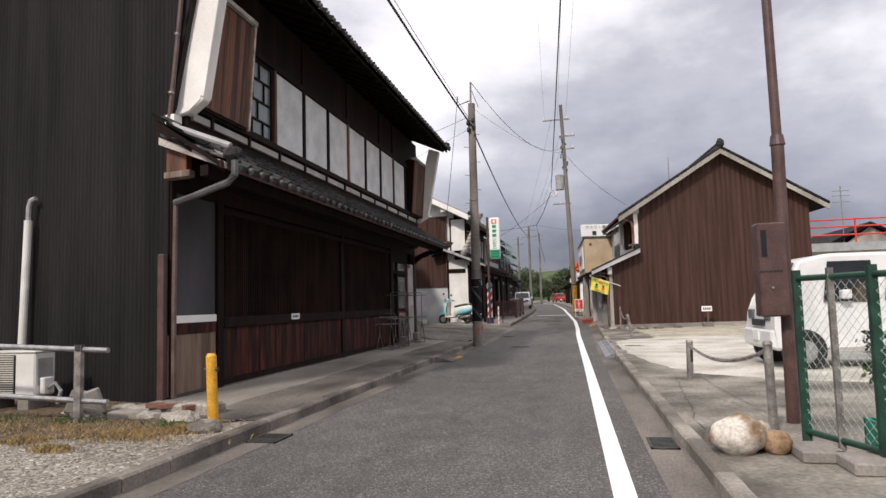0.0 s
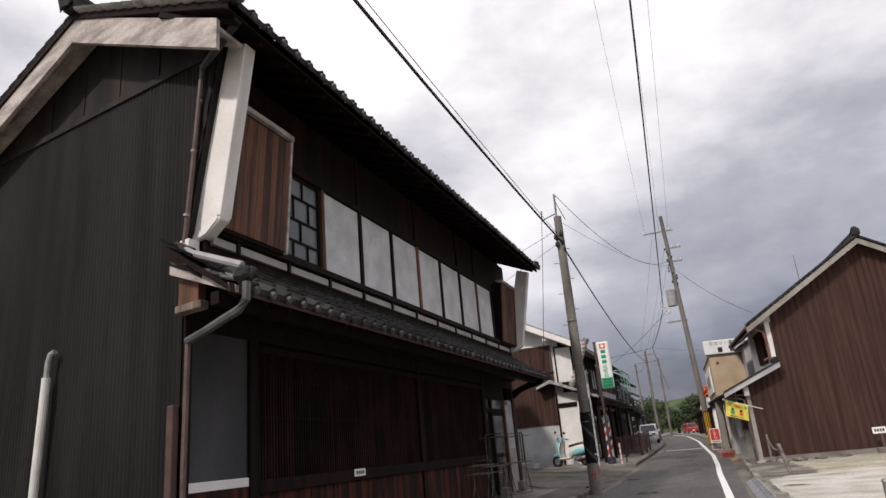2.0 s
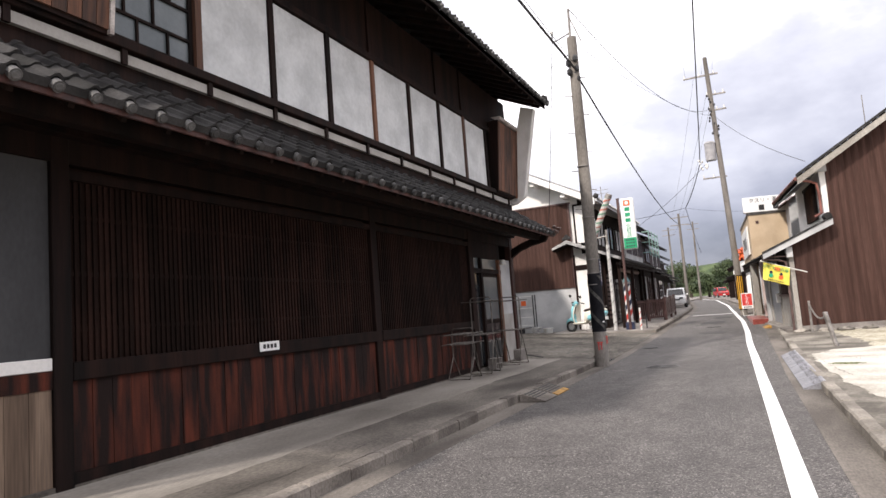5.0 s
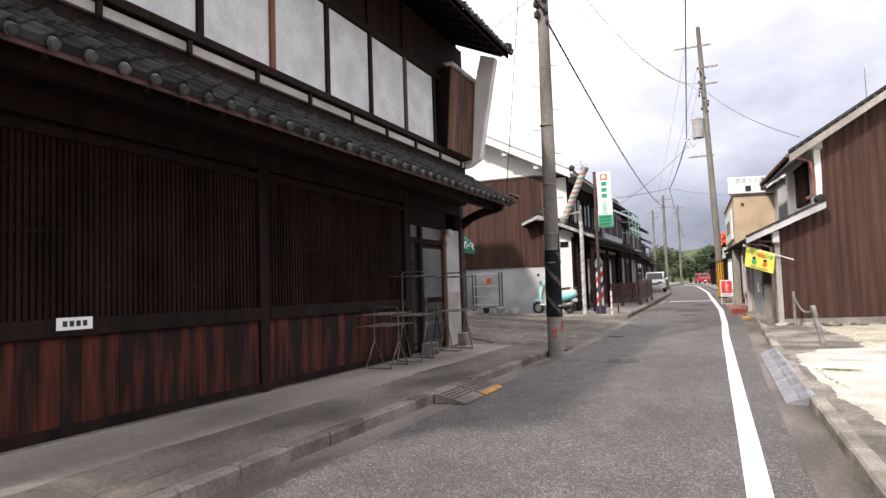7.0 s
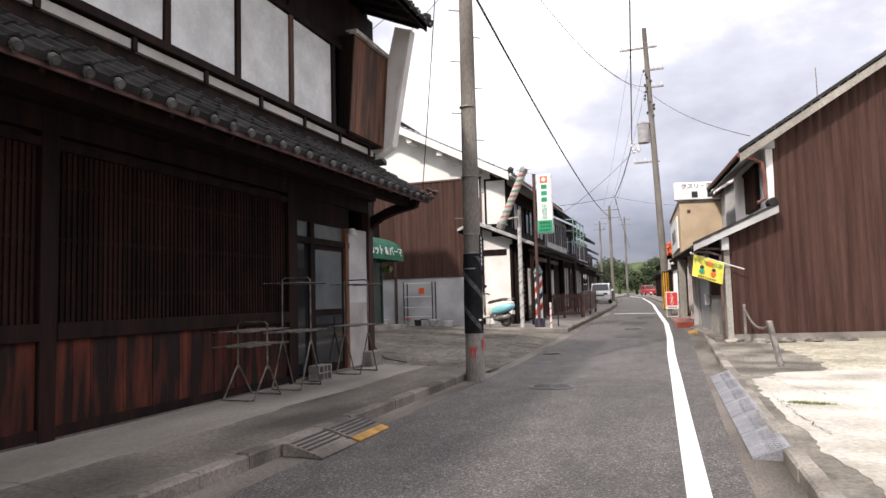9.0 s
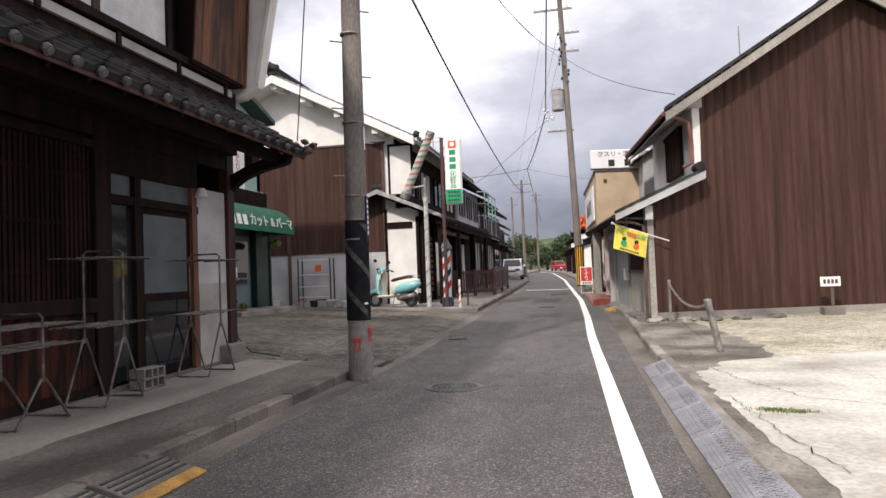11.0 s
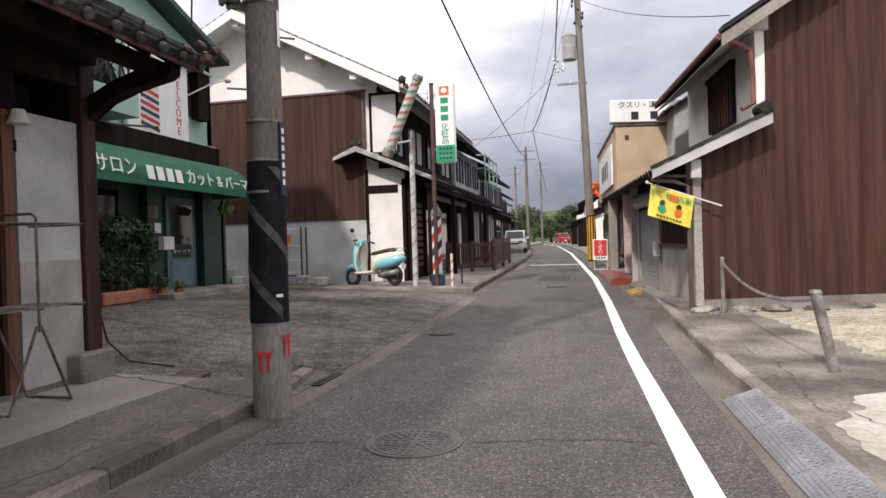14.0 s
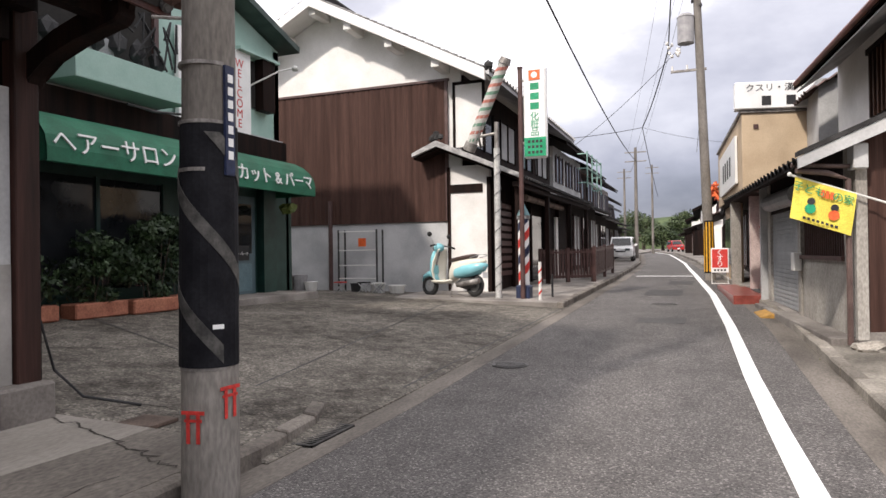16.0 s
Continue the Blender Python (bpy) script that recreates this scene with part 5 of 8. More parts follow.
part("window_frame", Q(1.10, 1.42, 4.55, 1.20, 3.18, 4.64), DARK_WOOD, uw)
mr = part("main_roof", P([lb(UE, -0.35, b_top(UE) - .1), lb(UE, -0.35, b_top(UE)), lb(RU, -0.35, RZ), lb(8.95, -0.35, b_top(8.95)), lb(8.95, -0.35, b_top(8.95) - .1), lb(RU, -0.35, RZ - .12)], S * 5.6), DARK_WOOD, BH, "dark tiled main roof")
tiled_roof("tile_field", lb(UE - .04, -0.33, b_top(UE - .04) + .01), S, lb(RU, 0, RZ) - lb(UE - .04, 0, b_top(UE - .04)), 5.55, (RU - UE + .04) * 1.182, TILE_BROWN, mr, 0.27, 0.25)
tiled_roof("back_tile_field", lb(8.97, 5.2, b_top(8.97) + .01), -S, lb(RU, 0, RZ) - lb(8.97, 0, b_top(8.97)), 5.55, 4.9, TILE, mr, 0.27, 0.25)
for a, b in ((UE, RU), (RU, 8.95)):
    part("bargeboard", P([lb(a, -0.38, b_top(a) - .22), lb(b, -0.38, b_top(b) - .22), lb(b, -0.38, b_top(b) - .02), lb(a, -0.38, b_top(a) - .02)], S * 0.05), RENDER_GREY, mr, "weathered grey bargeboard")
    part("verge_cap", P([lb(a, -0.42, b_top(a) + .02), lb(b, -0.42, b_top(b) + .02), lb(b, -0.42, b_top(b) + .10), lb(a, -0.42, b_top(a) + .10)], S * 0.22), TILE, mr)
bm = bmesh.new()
cyl(bm, lb(RU, -0.45, RZ + .16), lb(RU, 5.3, RZ + .16), 0.11, 0.11, 12)
prism(bm, [lb(RU - .14, -0.4, RZ), lb(RU + .14, -0.4, RZ), lb(RU + .1, -0.4, RZ + .14), lb(RU - .1, -0.4, RZ + .14)], S * 5.6)
lump(bm, lb(RU, -0.42, RZ + .2), 0.16, 0.08, 0.18, 5, 0.4)
part("ridge", bm, TILE, mr)
bm = bmesh.new()
tube(bm, [lb(UE - .02, -0.3, b_top(UE) - .03), lb(UE - .02, 5.0, b_top(UE) - .03)], 0.05)
tube(bm, [lb(UE - .02, -0.3, b_top(UE) - .06), lb(0.75, -0.22, b_top(UE) - .14), lb(0.95, -0.1, b_top(UE) - .2), lb(1.0, -0.08, 4.1), lb(1.0, -0.08, 3.52), lb(0.8, -0.1, 3.42)], 0.04)
part("gutter", bm, PIPE_RED, mr, "rust-red rain gutter")
me = mesh_of("rafter", B(0, -0.03, -0.06, 0.85, 0.03, 0), DARK_WOOD)
for k in range(12):
    a = lb(UE + .06, -0.15 + k * 0.42, b_top(UE + .06) - .1)
    piece("rafter", me, roof_frame(a, G + Vector((0, 0, 0.63)), S), mr)
part("eave_soffit", P([lb(UE + .05, -.3, b_top(UE + .05) - .165), lb(1.3, -.3, b_top(1.3) - .165), lb(1.3, -.3, b_top(1.3) - .19), lb(UE + .05, -.3, b_top(UE + .05) - .19)], S * 5.5), PLASTER_LOW, mr, "pale plastered eave soffit")
# weathervane-like finial behind the ridge
part("finial", C(lb(3.4, 3.5, RZ - .8), lb(3.4, 3.5, RZ + .5), 0.015), STEEL_WORN, BH)

# flag on the street corner
FL = thing("flag", (1.35, 27.65, 2.45), "yellow cloth flag on a slanted white pole", "flag")
bm = bmesh.new()
tube(bm, [(0.80, 27.50, 2.28), (1.95, 27.62, 1.86)], 0.014)
lump(bm, (0.80, 27.50, 2.285), .03, .03, .03, 1, 0)
part("pole", bm, WHITE_PLASTIC, FL)
part("arm", C((0.82, 27.52, 2.40), (1.52, 27.66, 2.36), 0.028), PIPE_BROWN, FL)
a, d1, d2 = Vector((0.86, 27.485, 2.25)), Vector((0.66, 0.07, -0.235)), Vector((-0.07, -0.02, -0.50))
nv = 12
vs, fs = [], []
for i in range(nv + 1):
    for j in range(nv + 1):
        p = a + d1 * (i / nv) + d2 * (j / nv) + Vector((0, 0.022 * math.sin(i * 0.9 + j * 0.25) * j / nv, 0))
        vs += [p, p + Vector((0, 0.004, 0))]
for i in range(nv):
    for j in range(nv):
        k = 2 * (i * (nv + 1) + j)
        o = 2 * (nv + 1)
        fs += [(k, k + o, k + o + 2, k + 2), (k + 1, k + 3, k + o + 3, k + o + 1)]
cloth = raw("cloth", vs, fs, FLAG_YELLOW, FL, "bright yellow printed cloth", smooth=True)
fm = roof_frame(a + Vector((0, -0.03, 0)), d1, -d2)
text("lettering", "子ども", 0.125, fm @ Matrix.Translation((0.17, -0.11, 0)), GREEN_SIGN, cloth)
bars("number_bar", fm @ Matrix.Translation((0.38, -0.11, 0)), 0.15, 0.09, 3, ORANGE, cloth, 0.2)
text("lettering", "の家", 0.125, fm @ Matrix.Translation((0.56, -0.11, 0)), GREEN_SIGN, cloth)
for x, c in ((0.21, GREEN_SIGN), (0.48, ORANGE)):
    for dz, r, mm in ((-0.24, .045, CABLE), (-0.33, .062, c)):
        part("printed_shape", C(fm @ Vector((x, dz, 0)), fm @ Vector((x, dz, 0.004)), r, r, 14), mm, cloth)
bars("small_print", fm @ Matrix.Translation((0.34, -0.455, 0)), 0.42, 0.03, 8, CABLE, cloth)

# ---- pharmacy ----
PH = thing("pharmacy", (0.9, 35.0, 0.3), "small pharmacy with a cream overhanging upper storey", "shop")
c0, cs = Vector((0.66, 34.9, 0)), Vector((-0.05, 1.0, 0)).normalized()


def lc(u, v, z):
    return c0 + G * u + cs * v + Vector((0, 0, z))


def R(u0, v0, z0, u1, v1, z1):
    return P([lc(u0, v0, z0), lc(u1, v0, z0), lc(u1, v1, z0), lc(u0, v1, z0)], (0, 0, z1 - z0))


part("upper_storey", R(0, 0, 2.72, 2.6, 7.0, 4.46), CREAM, PH, "cream rendered upper storey", bevel=.01)
part("soffit", R(0.03, 0.03, 2.66, 2.5, 6.9, 2.715), DARK_WOOD, PH)
part("parapet_trim", R(-0.05, -0.05, 4.465, 2.6, 7.05, 4.52), STEEL_WORN, PH)
part("vent", R(0.25, -0.03, 4.1, 0.36, -0.005, 4.2), BROWN_PAINT, PH)
part("back_block", R(1.4, -1.2, 0.2, 5.0, 7.0, 4.9), PLASTER_LOW, PH)
part("recess_wall", R(0.95, -0.9, 0.3, 1.1, 7.0, 2.66), mat("pinkish_wall", (.42, .33, .31), (.55, .45, .42), .85), PH, "pinkish plaster entrance wall")
part("near_wall", R(0.2, -1.35, 0.3, 1.0, -1.2, 2.66), PLASTER_LOW, PH)
fl = part("entrance_floor", R(-0.35, -1.2, 0.2, 0.95, 3.4, 0.39), RED_TILE, PH, "red tiled entrance step")
part("door_mat", R(0.25, -0.4, 0.392, 0.75, 1.0, 0.405), ASPHALT_DARK, PH)
dw = part("entrance_door", R(0.90, 1.4, 0.4, 0.94, 3.2, 2.35), CAR_GLASS, PH, "dark glazed sliding doors")
for v in (1.4, 2.3, 3.15):
    part("door_frame", R(0.86, v, 0.4, 0.90, v + .07, 2.4), BROWN_PAINT, dw)
part("column", R(0.05, 3.4, 0.3, 0.3, 3.7, 2.7), RENDER_GREY, PH)
part("entrance_side_wall", R(0.28, 1.2, 0.39, 0.94, 1.34, 2.66), bpy.data.materials["pinkish_wall"], PH, "pinkish plaster wall beside the entrance")
part("side_wall", R(0.2, 3.8, 0.3, 0.4, 7.0, 2.7), CREAM, PH)
for k in range(3):
    part("shop_window", R(0.17, 4.0 + k, 0.9, 0.2, 4.85 + k, 2.3), CAR_GLASS, PH)
bm = bmesh.new()
lump(bm, lc(0.62, 1.12, 1.9), .12, .08, .12, 8, .5)
part("wreath", bm, RED_PAINT, PH, "red hanging ornament")
fs_ = part("street_sign", R(-0.07, 0.9, 2.95, -0.015, 5.6, 4.1), WHITE_SIGN, PH, "white sign board on the street face")
bars("lettering", Matrix.Translation(lc(-0.075, 3.2, 3.5)) @ Euler((radians(90), 0, radians(-87))).to_matrix().to_4x4(), 2.6, 0.5, 4, CABLE, fs_, 0.5)
sg = part("roof_sign", R(-0.15, -0.12, 4.53, 1.85, 0.22, 5.14), WHITE_SIGN, PH, "white lit sign box on the roof edge", bevel=.02)
sm = Matrix.Translation(lc(0.85, -0.125, 4.98)) @ Euler((radians(90), 0, math.atan2(G.y, G.x))).to_matrix().to_4x4()
text("lettering", "クスリ・漢方", 0.19, sm @ Matrix.Translation((-0.15, 0.01, 0)), CABLE, sg, wide=1.1)
bars("name_bar", sm @ Matrix.Translation((-0.06, -0.27, 0)), 1.05, 0.21, 2, CABLE, sg, 0.62)
tiled_roof("tile_field", lc(1.1, -1.4, 4.6), cs, lc(3.2, 0, 5.8) - lc(1.1, 0, 4.6), 8.4, 2.5, TILE_BROWN, PH, 0.27, 0.25)
tiled_roof("back_tile_field", lc(5.3, 7.0, 4.6), -cs, lc(3.2, 0, 5.8) - lc(5.3, 0, 4.6), 8.4, 2.5, TILE_BROWN, PH, 0.27, 0.25)
ST = thing("pavement_sign", (0.25, 38.3, 0.3), "red and white pharmacy sign on a wire stand", "sign")
part("panel", B(0.0, 38.28, 0.72, 0.46, 38.33, 1.40), WHITE_SIGN, ST, bevel=.01)
part("red_face", B(0.03, 38.268, 0.86, 0.43, 38.279, 1.37), RED_PAINT, ST)
for k, ch in enumerate("くすり"):
    text("lettering", ch, 0.19, pose(0.23, 38.266, 1.27 - k * 0.16, 90, 0, 0), WHITE_SIGN, ST)
bars("lettering_bar", pose(0.23, 38.278, 0.79, 90, 0, 0), 0.34, 0.05, 4, CABLE, ST)
bm = bmesh.new()
for x in (0.02, 0.44):
    tube(bm, [(x, 38.33, 0.75), (x, 38.45, 0.44), (x, 38.0, 0.43)], 0.012, 6)
tube(bm, [(0.02, 38.0, 0.43), (0.44, 38.0, 0.43)], 0.012, 6)
part("stand", bm, WHITE_PLASTIC, ST)
RB = thing("ramp_block", (0.9, 31.7, 0.17), "yellow-edged rubber kerb ramp block", "ramp", "kerb ramps")
part("block", P([(1.12, 31.2, rise(31.2)), (1.05, 31.2, rise(31) + .12), (0.72, 31.2, rise(31.2) + .02), (0.72, 31.2, rise(31.2))], (-.05, 0.9, 0.015)), OCHRE, RB, bevel=.006)

# ---- hair salon ----
SL = thing("hair_salon", (-8.9, 24, 0.5), "mint-green hair salon with a green awning", "shop")
part("ground_wall", B(-9.1, 23.0, 0.3, -8.9, 31.0, 3.3), TEAL_DARK, SL, "dark green tiled shopfront")
part("side_wall", B(-14, 30.9, 3.3, -9.2, 31.1, 6.0), MINT, SL)
part("ground_side_wall", B(-14, 30.9, 0.2, -8.9, 31.1, 3.3), TEAL_DARK, SL)
part("near_wall", B(-14, 23.0, 0.2, -9.0, 23.2, 6.2), MINT, SL)
part("upper_wall", P([(-9.2, 22.8, 3.9), (-9.2, 31.1, 3.9), (-9.2, 31.1, 6.02), (-9.2, 27.0, 7.34), (-9.2, 22.8, 6.02)], (-0.2, 0, 0)), MINT, SL, "mint-green rendered upper wall")
part("dark_band", B(-9.15, 22.9, 3.28, -8.97, 31.05, 3.9), DARK_WOOD, SL, "dark brown band above the awning")
part("base_trim", B(-9.22, 22.8, 3.9, -9.10, 31.1, 3.96), PLASTER_LOW, SL)
for a, b, y in ((22.55, 27.0, -1), (31.3, 27.0, 1)):
    part("roof_slope", P([(-8.75, a, 6.0), (-8.75, b, 7.38), (-8.75, b, 7.52), (-8.75, a, 6.13)], (-5.4, 0, 0)), mat("dark_green_roof" + str(y), (.02, .04, .035), (.045, .07, .06), .6), SL, "dark metal roof slope")
ys = [24.3, 30.5]
bm = bmesh.new()
arc = [(-8.9, 3.42)] + [(-8.9 + 1.02 * math.sin(k * 0.26), 2.80 + 0.62 * math.cos(k * 0.26)) for k in range(1, 7)] + [(-7.88, 2.62)]
prism(bm, [(x, ys[0], z) for x, z in arc] + [(x - .02, ys[0], z - .012) for x, z in arc[::-1]], (0, ys[1] - ys[0], 0))
aw = part("awning", bm, AWNING, SL, "dark green canvas awning with white lettering")
for y in ys:
    part("awning_end", P([(x, y, z) for x, z in arc] + [(-8.9, y, 2.62)], (0, 0.01, 0)), AWNING, aw)
tm = Euler((radians(78), 0, radians(90))).to_matrix().to_4x4()
text("lettering", "ヘアーサロン", 0.36, Matrix.Translation((-7.885, 25.45, 2.88)) @ tm, WHITE_SIGN, aw, 0.012)
bars("name_bar", Matrix.Translation((-7.885, 27.32, 2.86)) @ tm, 1.15, 0.26, 4, WHITE_SIGN, aw, 0.3)
text("lettering", "カット & パーマ", 0.34, Matrix.Translation((-7.885, 29.2, 2.87)) @ tm, WHITE_SIGN, aw, 0.012)
ws = part("shop_window", B(-8.89, 24.6, 0.9, -8.87, 27.2, 2.6), CAR_GLASS, SL, "dark shop window")
for y in (24.55, 25.85, 27.2):
    part("window_frame", B(-8.87, y, 0.8, -8.83, y + .07, 2.62), TEAL_DARK, ws)
sd = part("salon_door", B(-8.89, 28.68, 0.58, -8.85, 29.72, 2.58), DOOR_BLUE, SL, "grey-blue salon door with glazing")
part("pane", B(-8.849, 28.80, 1.42, -8.84, 29.60, 2.42), CAR_GLASS, sd)
part("door_sign", B(-8.838, 28.85, 1.28, -8.83, 29.5, 1.58), CABLE, sd)
text("door_lettering", "カット・パーマ", 0.085, Matrix.Translation((-8.828, 29.17, 1.41)) @ Euler((radians(90), 0, radians(90))).to_matrix().to_4x4(), WHITE_SIGN, sd)
part("kick_panel", B(-8.849, 28.80, 0.66, -8.84, 29.60, 1.22), mat("light_blue_panel", (.09, .15, .175), (.12, .19, .215), .5), sd)
for y in (27.9, 29.85):
    part("column", B(-8.9, y, 0.4, -8.72, y + .42, 3.3), TEAL_DARK, SL)
part("mailbox", B(-8.72, 28.2, 1.45, -8.58, 28.55, 1.72), WHITE_PLASTIC, SL, bevel=.01)
part("notice", B(-8.72, 28.1, 1.8, -8.71, 28.3, 2.0), WHITE_SIGN, SL)
part("plaque", B(-8.72, 27.9, 2.1, -8.70, 28.2, 2.35), OLD_WOOD, SL)
part("doorstep", B(-8.9, 27.5, 0.35, -7.9, 30.6, 0.60), CONCRETE, SL, bevel=.015)
bm = bmesh.new()
lump(bm, (-8.3, 30.1, 2.35), .16, .16, .1, 3, .8)
part("hanging_basket", bm, LEAF_YELLOW, SL)
bc = part("balcony", B(-9.2, 25.2, 3.97, -8.45, 27.4, 4.42), MINT, SL, "mint-green balcony box", bevel=.01)
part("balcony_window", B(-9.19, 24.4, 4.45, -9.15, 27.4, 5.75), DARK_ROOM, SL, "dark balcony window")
for y in (24.4, 25.9, 27.3):
    part("window_frame", B(-9.15, y, 4.42, -9.08, y + .1, 5.8), BROWN_PAINT, SL)
part("air_conditioner", B(-9.1, 25.6, 4.43, -8.8, 26.2, 4.80), SHUTTER, SL, bevel=.02)
bm = bmesh.new()
for k in range(9):
    a = (-8.5 + random.uniform(-.15, .1), 26.2 + k * .13, 4.45 + random.uniform(.1, .7))
    tube(bm, [a, (a[0] + random.uniform(-.2, .2), a[1] + random.uniform(-.3, .3), a[2] + random.uniform(.1, .5)), (a[0], a[1] + random.uniform(-.4, .4), 4.5)], .018, 6)
for k in range(6):
    lump(bm, (-8.75, 25.0 + k * .4, 4.55 + random.uniform(0, .2)), .14, .16, .2, k, .5, 1)
part("balcony_clutter", bm, CABLE, SL, "dark poles and bundles piled on the balcony", kind="stuff")
tube_arm = bmesh.new()
tube(tube_arm, [(-8.45, 26.1, 3.75), (-8.42, 26.6, 3.72), (-8.42, 27.9, 3.88)], .022, 6)
part("balcony_pipe", tube_arm, CABLE, SL)
sw2 = part("upper_window", B(-9.19, 29.6, 4.55, -9.16, 30.5, 5.55), DARK_ROOM, SL)
part("open_shutter", B(-9.16, 30.2, 4.5, -8.95, 30.62, 5.6), DARK_WOOD, SL, "dark open shutter")
part("window_hood", B(-9.2, 29.4, 5.6, -8.9, 30.75, 5.66), MINT, SL)
bm = bmesh.new()
tube(bm, [(-9.15, 30.0, 5.0), (-8.7, 30.4, 5.35), (-8.5, 30.6, 5.45)], 0.02, 6)
lump(bm, (-8.45, 30.65, 5.45), .08, .08, .06, 2, .2)
part("lamp_arm", bm, WHITE_PLASTIC, SL)
wb = part("sign_board", B(-9.12, 27.80, 3.53, -9.02, 29.87, 5.6), WHITE_SIGN, SL, "white sign board with a barber pole picture", bevel=.01)
em = Euler((radians(90), 0, radians(90))).to_matrix().to_4x4()
for k, ch in enumerate("WELCOME"):
    text("sign_lettering", ch, 0.25, Matrix.Translation((-9.018, 29.50, 5.32 - k * 0.205)) @ em, RED_PAINT, wb)
for z, h, r, mm in ((3.66, .05, .26, CABLE), (3.72, .2, .06, CABLE), (3.95, .92, .3, WHITE_PLASTIC), (4.88, .5, .3, mat("pale_ochre_print", (.6, .42, .25), (.66, .48, .3), .5))):
    part("printed_shape", B(-9.019, 28.5 - r, z, -9.014, 28.5 + r, z + h), mm, wb)
for k in range(6):
    part("printed_stripe", P([(-9.013, 28.2, 4.05 + k * 0.145), (-9.013, 28.8, 3.95 + k * 0.145), (-9.013, 28.8, 4.03 + k * 0.145), (-9.013, 28.2, 4.13 + k * 0.145)], (0.003, 0, 0)), RED_PAINT if k % 2 else BLUE_PAINT, wb)


def planter(x, y, w, h, n, seed, material=LEAF):
    z = apron_z(x, y)
    root = thing("planter", (x, y, z), "terracotta planter with a leafy green shrub", "plant", "salon planters")
    part("box", B(x - .16, y - w / 2, z, x + .16, y + w / 2, z + .22), TERRACOTTA, root, bevel=.02)
    q = np.random.RandomState(seed)
    blobs = [(x + q.normal() * .12, y + q.uniform(-w / 2, w / 2), z + .3 + q.uniform(0, h), .2 + q.uniform(0, .12)) for k in range(9)]
    bm = bmesh.new()
    for b in blobs[:5]:
        tube(bm, [(x, y + (b[1] - y) * .5, z + .2), (b[0], b[1], b[2])], .008, 5)
    part("stems", bm, BARK, root)
    leaves("foliage", blobs, n, 0.045, material, root, seed)


planter(-8.35, 25.4, 0.9, 0.8, 1900, 11, LEAF_SHADED)
planter(-8.3, 26.35, 0.9, 1.25, 3200, 12, LEAF_SHADED)
planter(-8.4, 27.15, 0.6, 1.0, 1900, 14, LEAF_SHADED)
planter(-8.4, 24.4, 0.7, 0.35, 1000, 13, LEAF_SHADED)
for i, (x, y, r, h) in enumerate([(-8.35, 27.75, .12, .2), (-8.2, 28.1, .1, .16), (-8.5, 27.9, .1, .14)]):
    z = apron_z(x, y)
    root = thing("flower_pot", (x, y, z), "small clay pot with a low plant", "plant", "flower pots")
    part("pot", C((x, y, z), (x, y, z + h), r * .7, r, 14), TERRACOTTA, root)
    leaves("foliage", [(x, y, z + h + .08, .13)], 160, 0.035, LEAF_YELLOW if i else LEAF, root, i + 70)

# ---- shop with the white gable ----
DS = thing("shop_house", (-6.3, 34.5, 0.3), "old shop house with white gable and brown cladding", "house")
YD = 34.5
part("low_wall", B(-14.5, YD, 0.1, -6.36, YD + .2, 2.2), PLASTER_LOW, DS, "pale grey plaster lower wall")
DR, DE = (-9.97, 8.35), 5.80


def d_top(x):
    return DR[1] - abs(x - DR[0]) * 0.51


part("gable_plaster", P([(-14.5, YD + .02, 2.2), (-6.0, YD + .02, 2.2), (-6.0, YD + .02, d_top(-6.0) - .1), (DR[0], YD + .02, DR[1] - .1), (-14.5, YD + .02, d_top(-14.5) - .1)], (0, .18, 0)), PLASTER, DS, "white plaster gable")
dcl = part("cladding", B(-14.5, YD - .03, 2.2, -6.36, YD + .0, 5.86), BROWN_IRON, DS, "brown ribbed iron cladding")
sheet("corrugated_sheet", (-14.5, YD - .032, 2.2), (1, 0, 0), (0, 0, 1), 8.12, 3.7, 0.16, 0.022, BROWN_IRON, dcl)
part("cladding_cap", B(-14.5, YD - .08, 5.86, -6.3, YD + .01, 5.92), BROWN_PAINT, dcl)
part("corner_board", B(-6.42, YD - .06, 2.2, -6.34, YD + .0, 5.86), BROWN_PAINT, dcl)
dm = part("main_roof", P([(-4.95, 33.65, d_top(-4.95) - .12), (-4.95, 33.65, d_top(-4.95)), (DR[0], 33.65, DR[1]), (-15, 33.65, d_top(-15)), (-15, 33.65, d_top(-15) - .12), (DR[0], 33.65, DR[1] - .14)], (0, 11.4, 0)), PLASTER_LOW, DS, "tiled main roof with white verge")
tiled_roof("tile_field", (-4.9, 33.7, d_top(-4.9) + .02), (0, 1, 0), (DR[0] + 4.9, 0, DR[1] - d_top(-4.9)), 11.3, 5.7, TILE_LIGHT, dm, 0.28, 0.25)
tiled_roof("back_tile_field", (-15, 45, d_top(-15) + .02), (0, -1, 0), (DR[0] + 15, 0, DR[1] - d_top(-15)), 11.3, 5.7, TILE, dm, 0.28, 0.25)
for a, b in ((-5.05, DR[0]), (DR[0], -15)):
    part("bargeboard", P([(a, 33.6, d_top(a) - .30), (b, 33.6, d_top(b) - .30), (b, 33.6, d_top(b) - .02), (a, 33.6, d_top(a) - .02)], (0, .08, 0)), PLASTER, dm, "thick white plastered bargeboard", bevel=.012)
    part("verge_soffit", P([(a, 33.68, d_top(a) - .18), (b, 33.68, d_top(b) - .18), (b, 33.68, d_top(b) - .13), (a, 33.68, d_top(a) - .13)], (0, .85, 0)), PLASTER, dm)
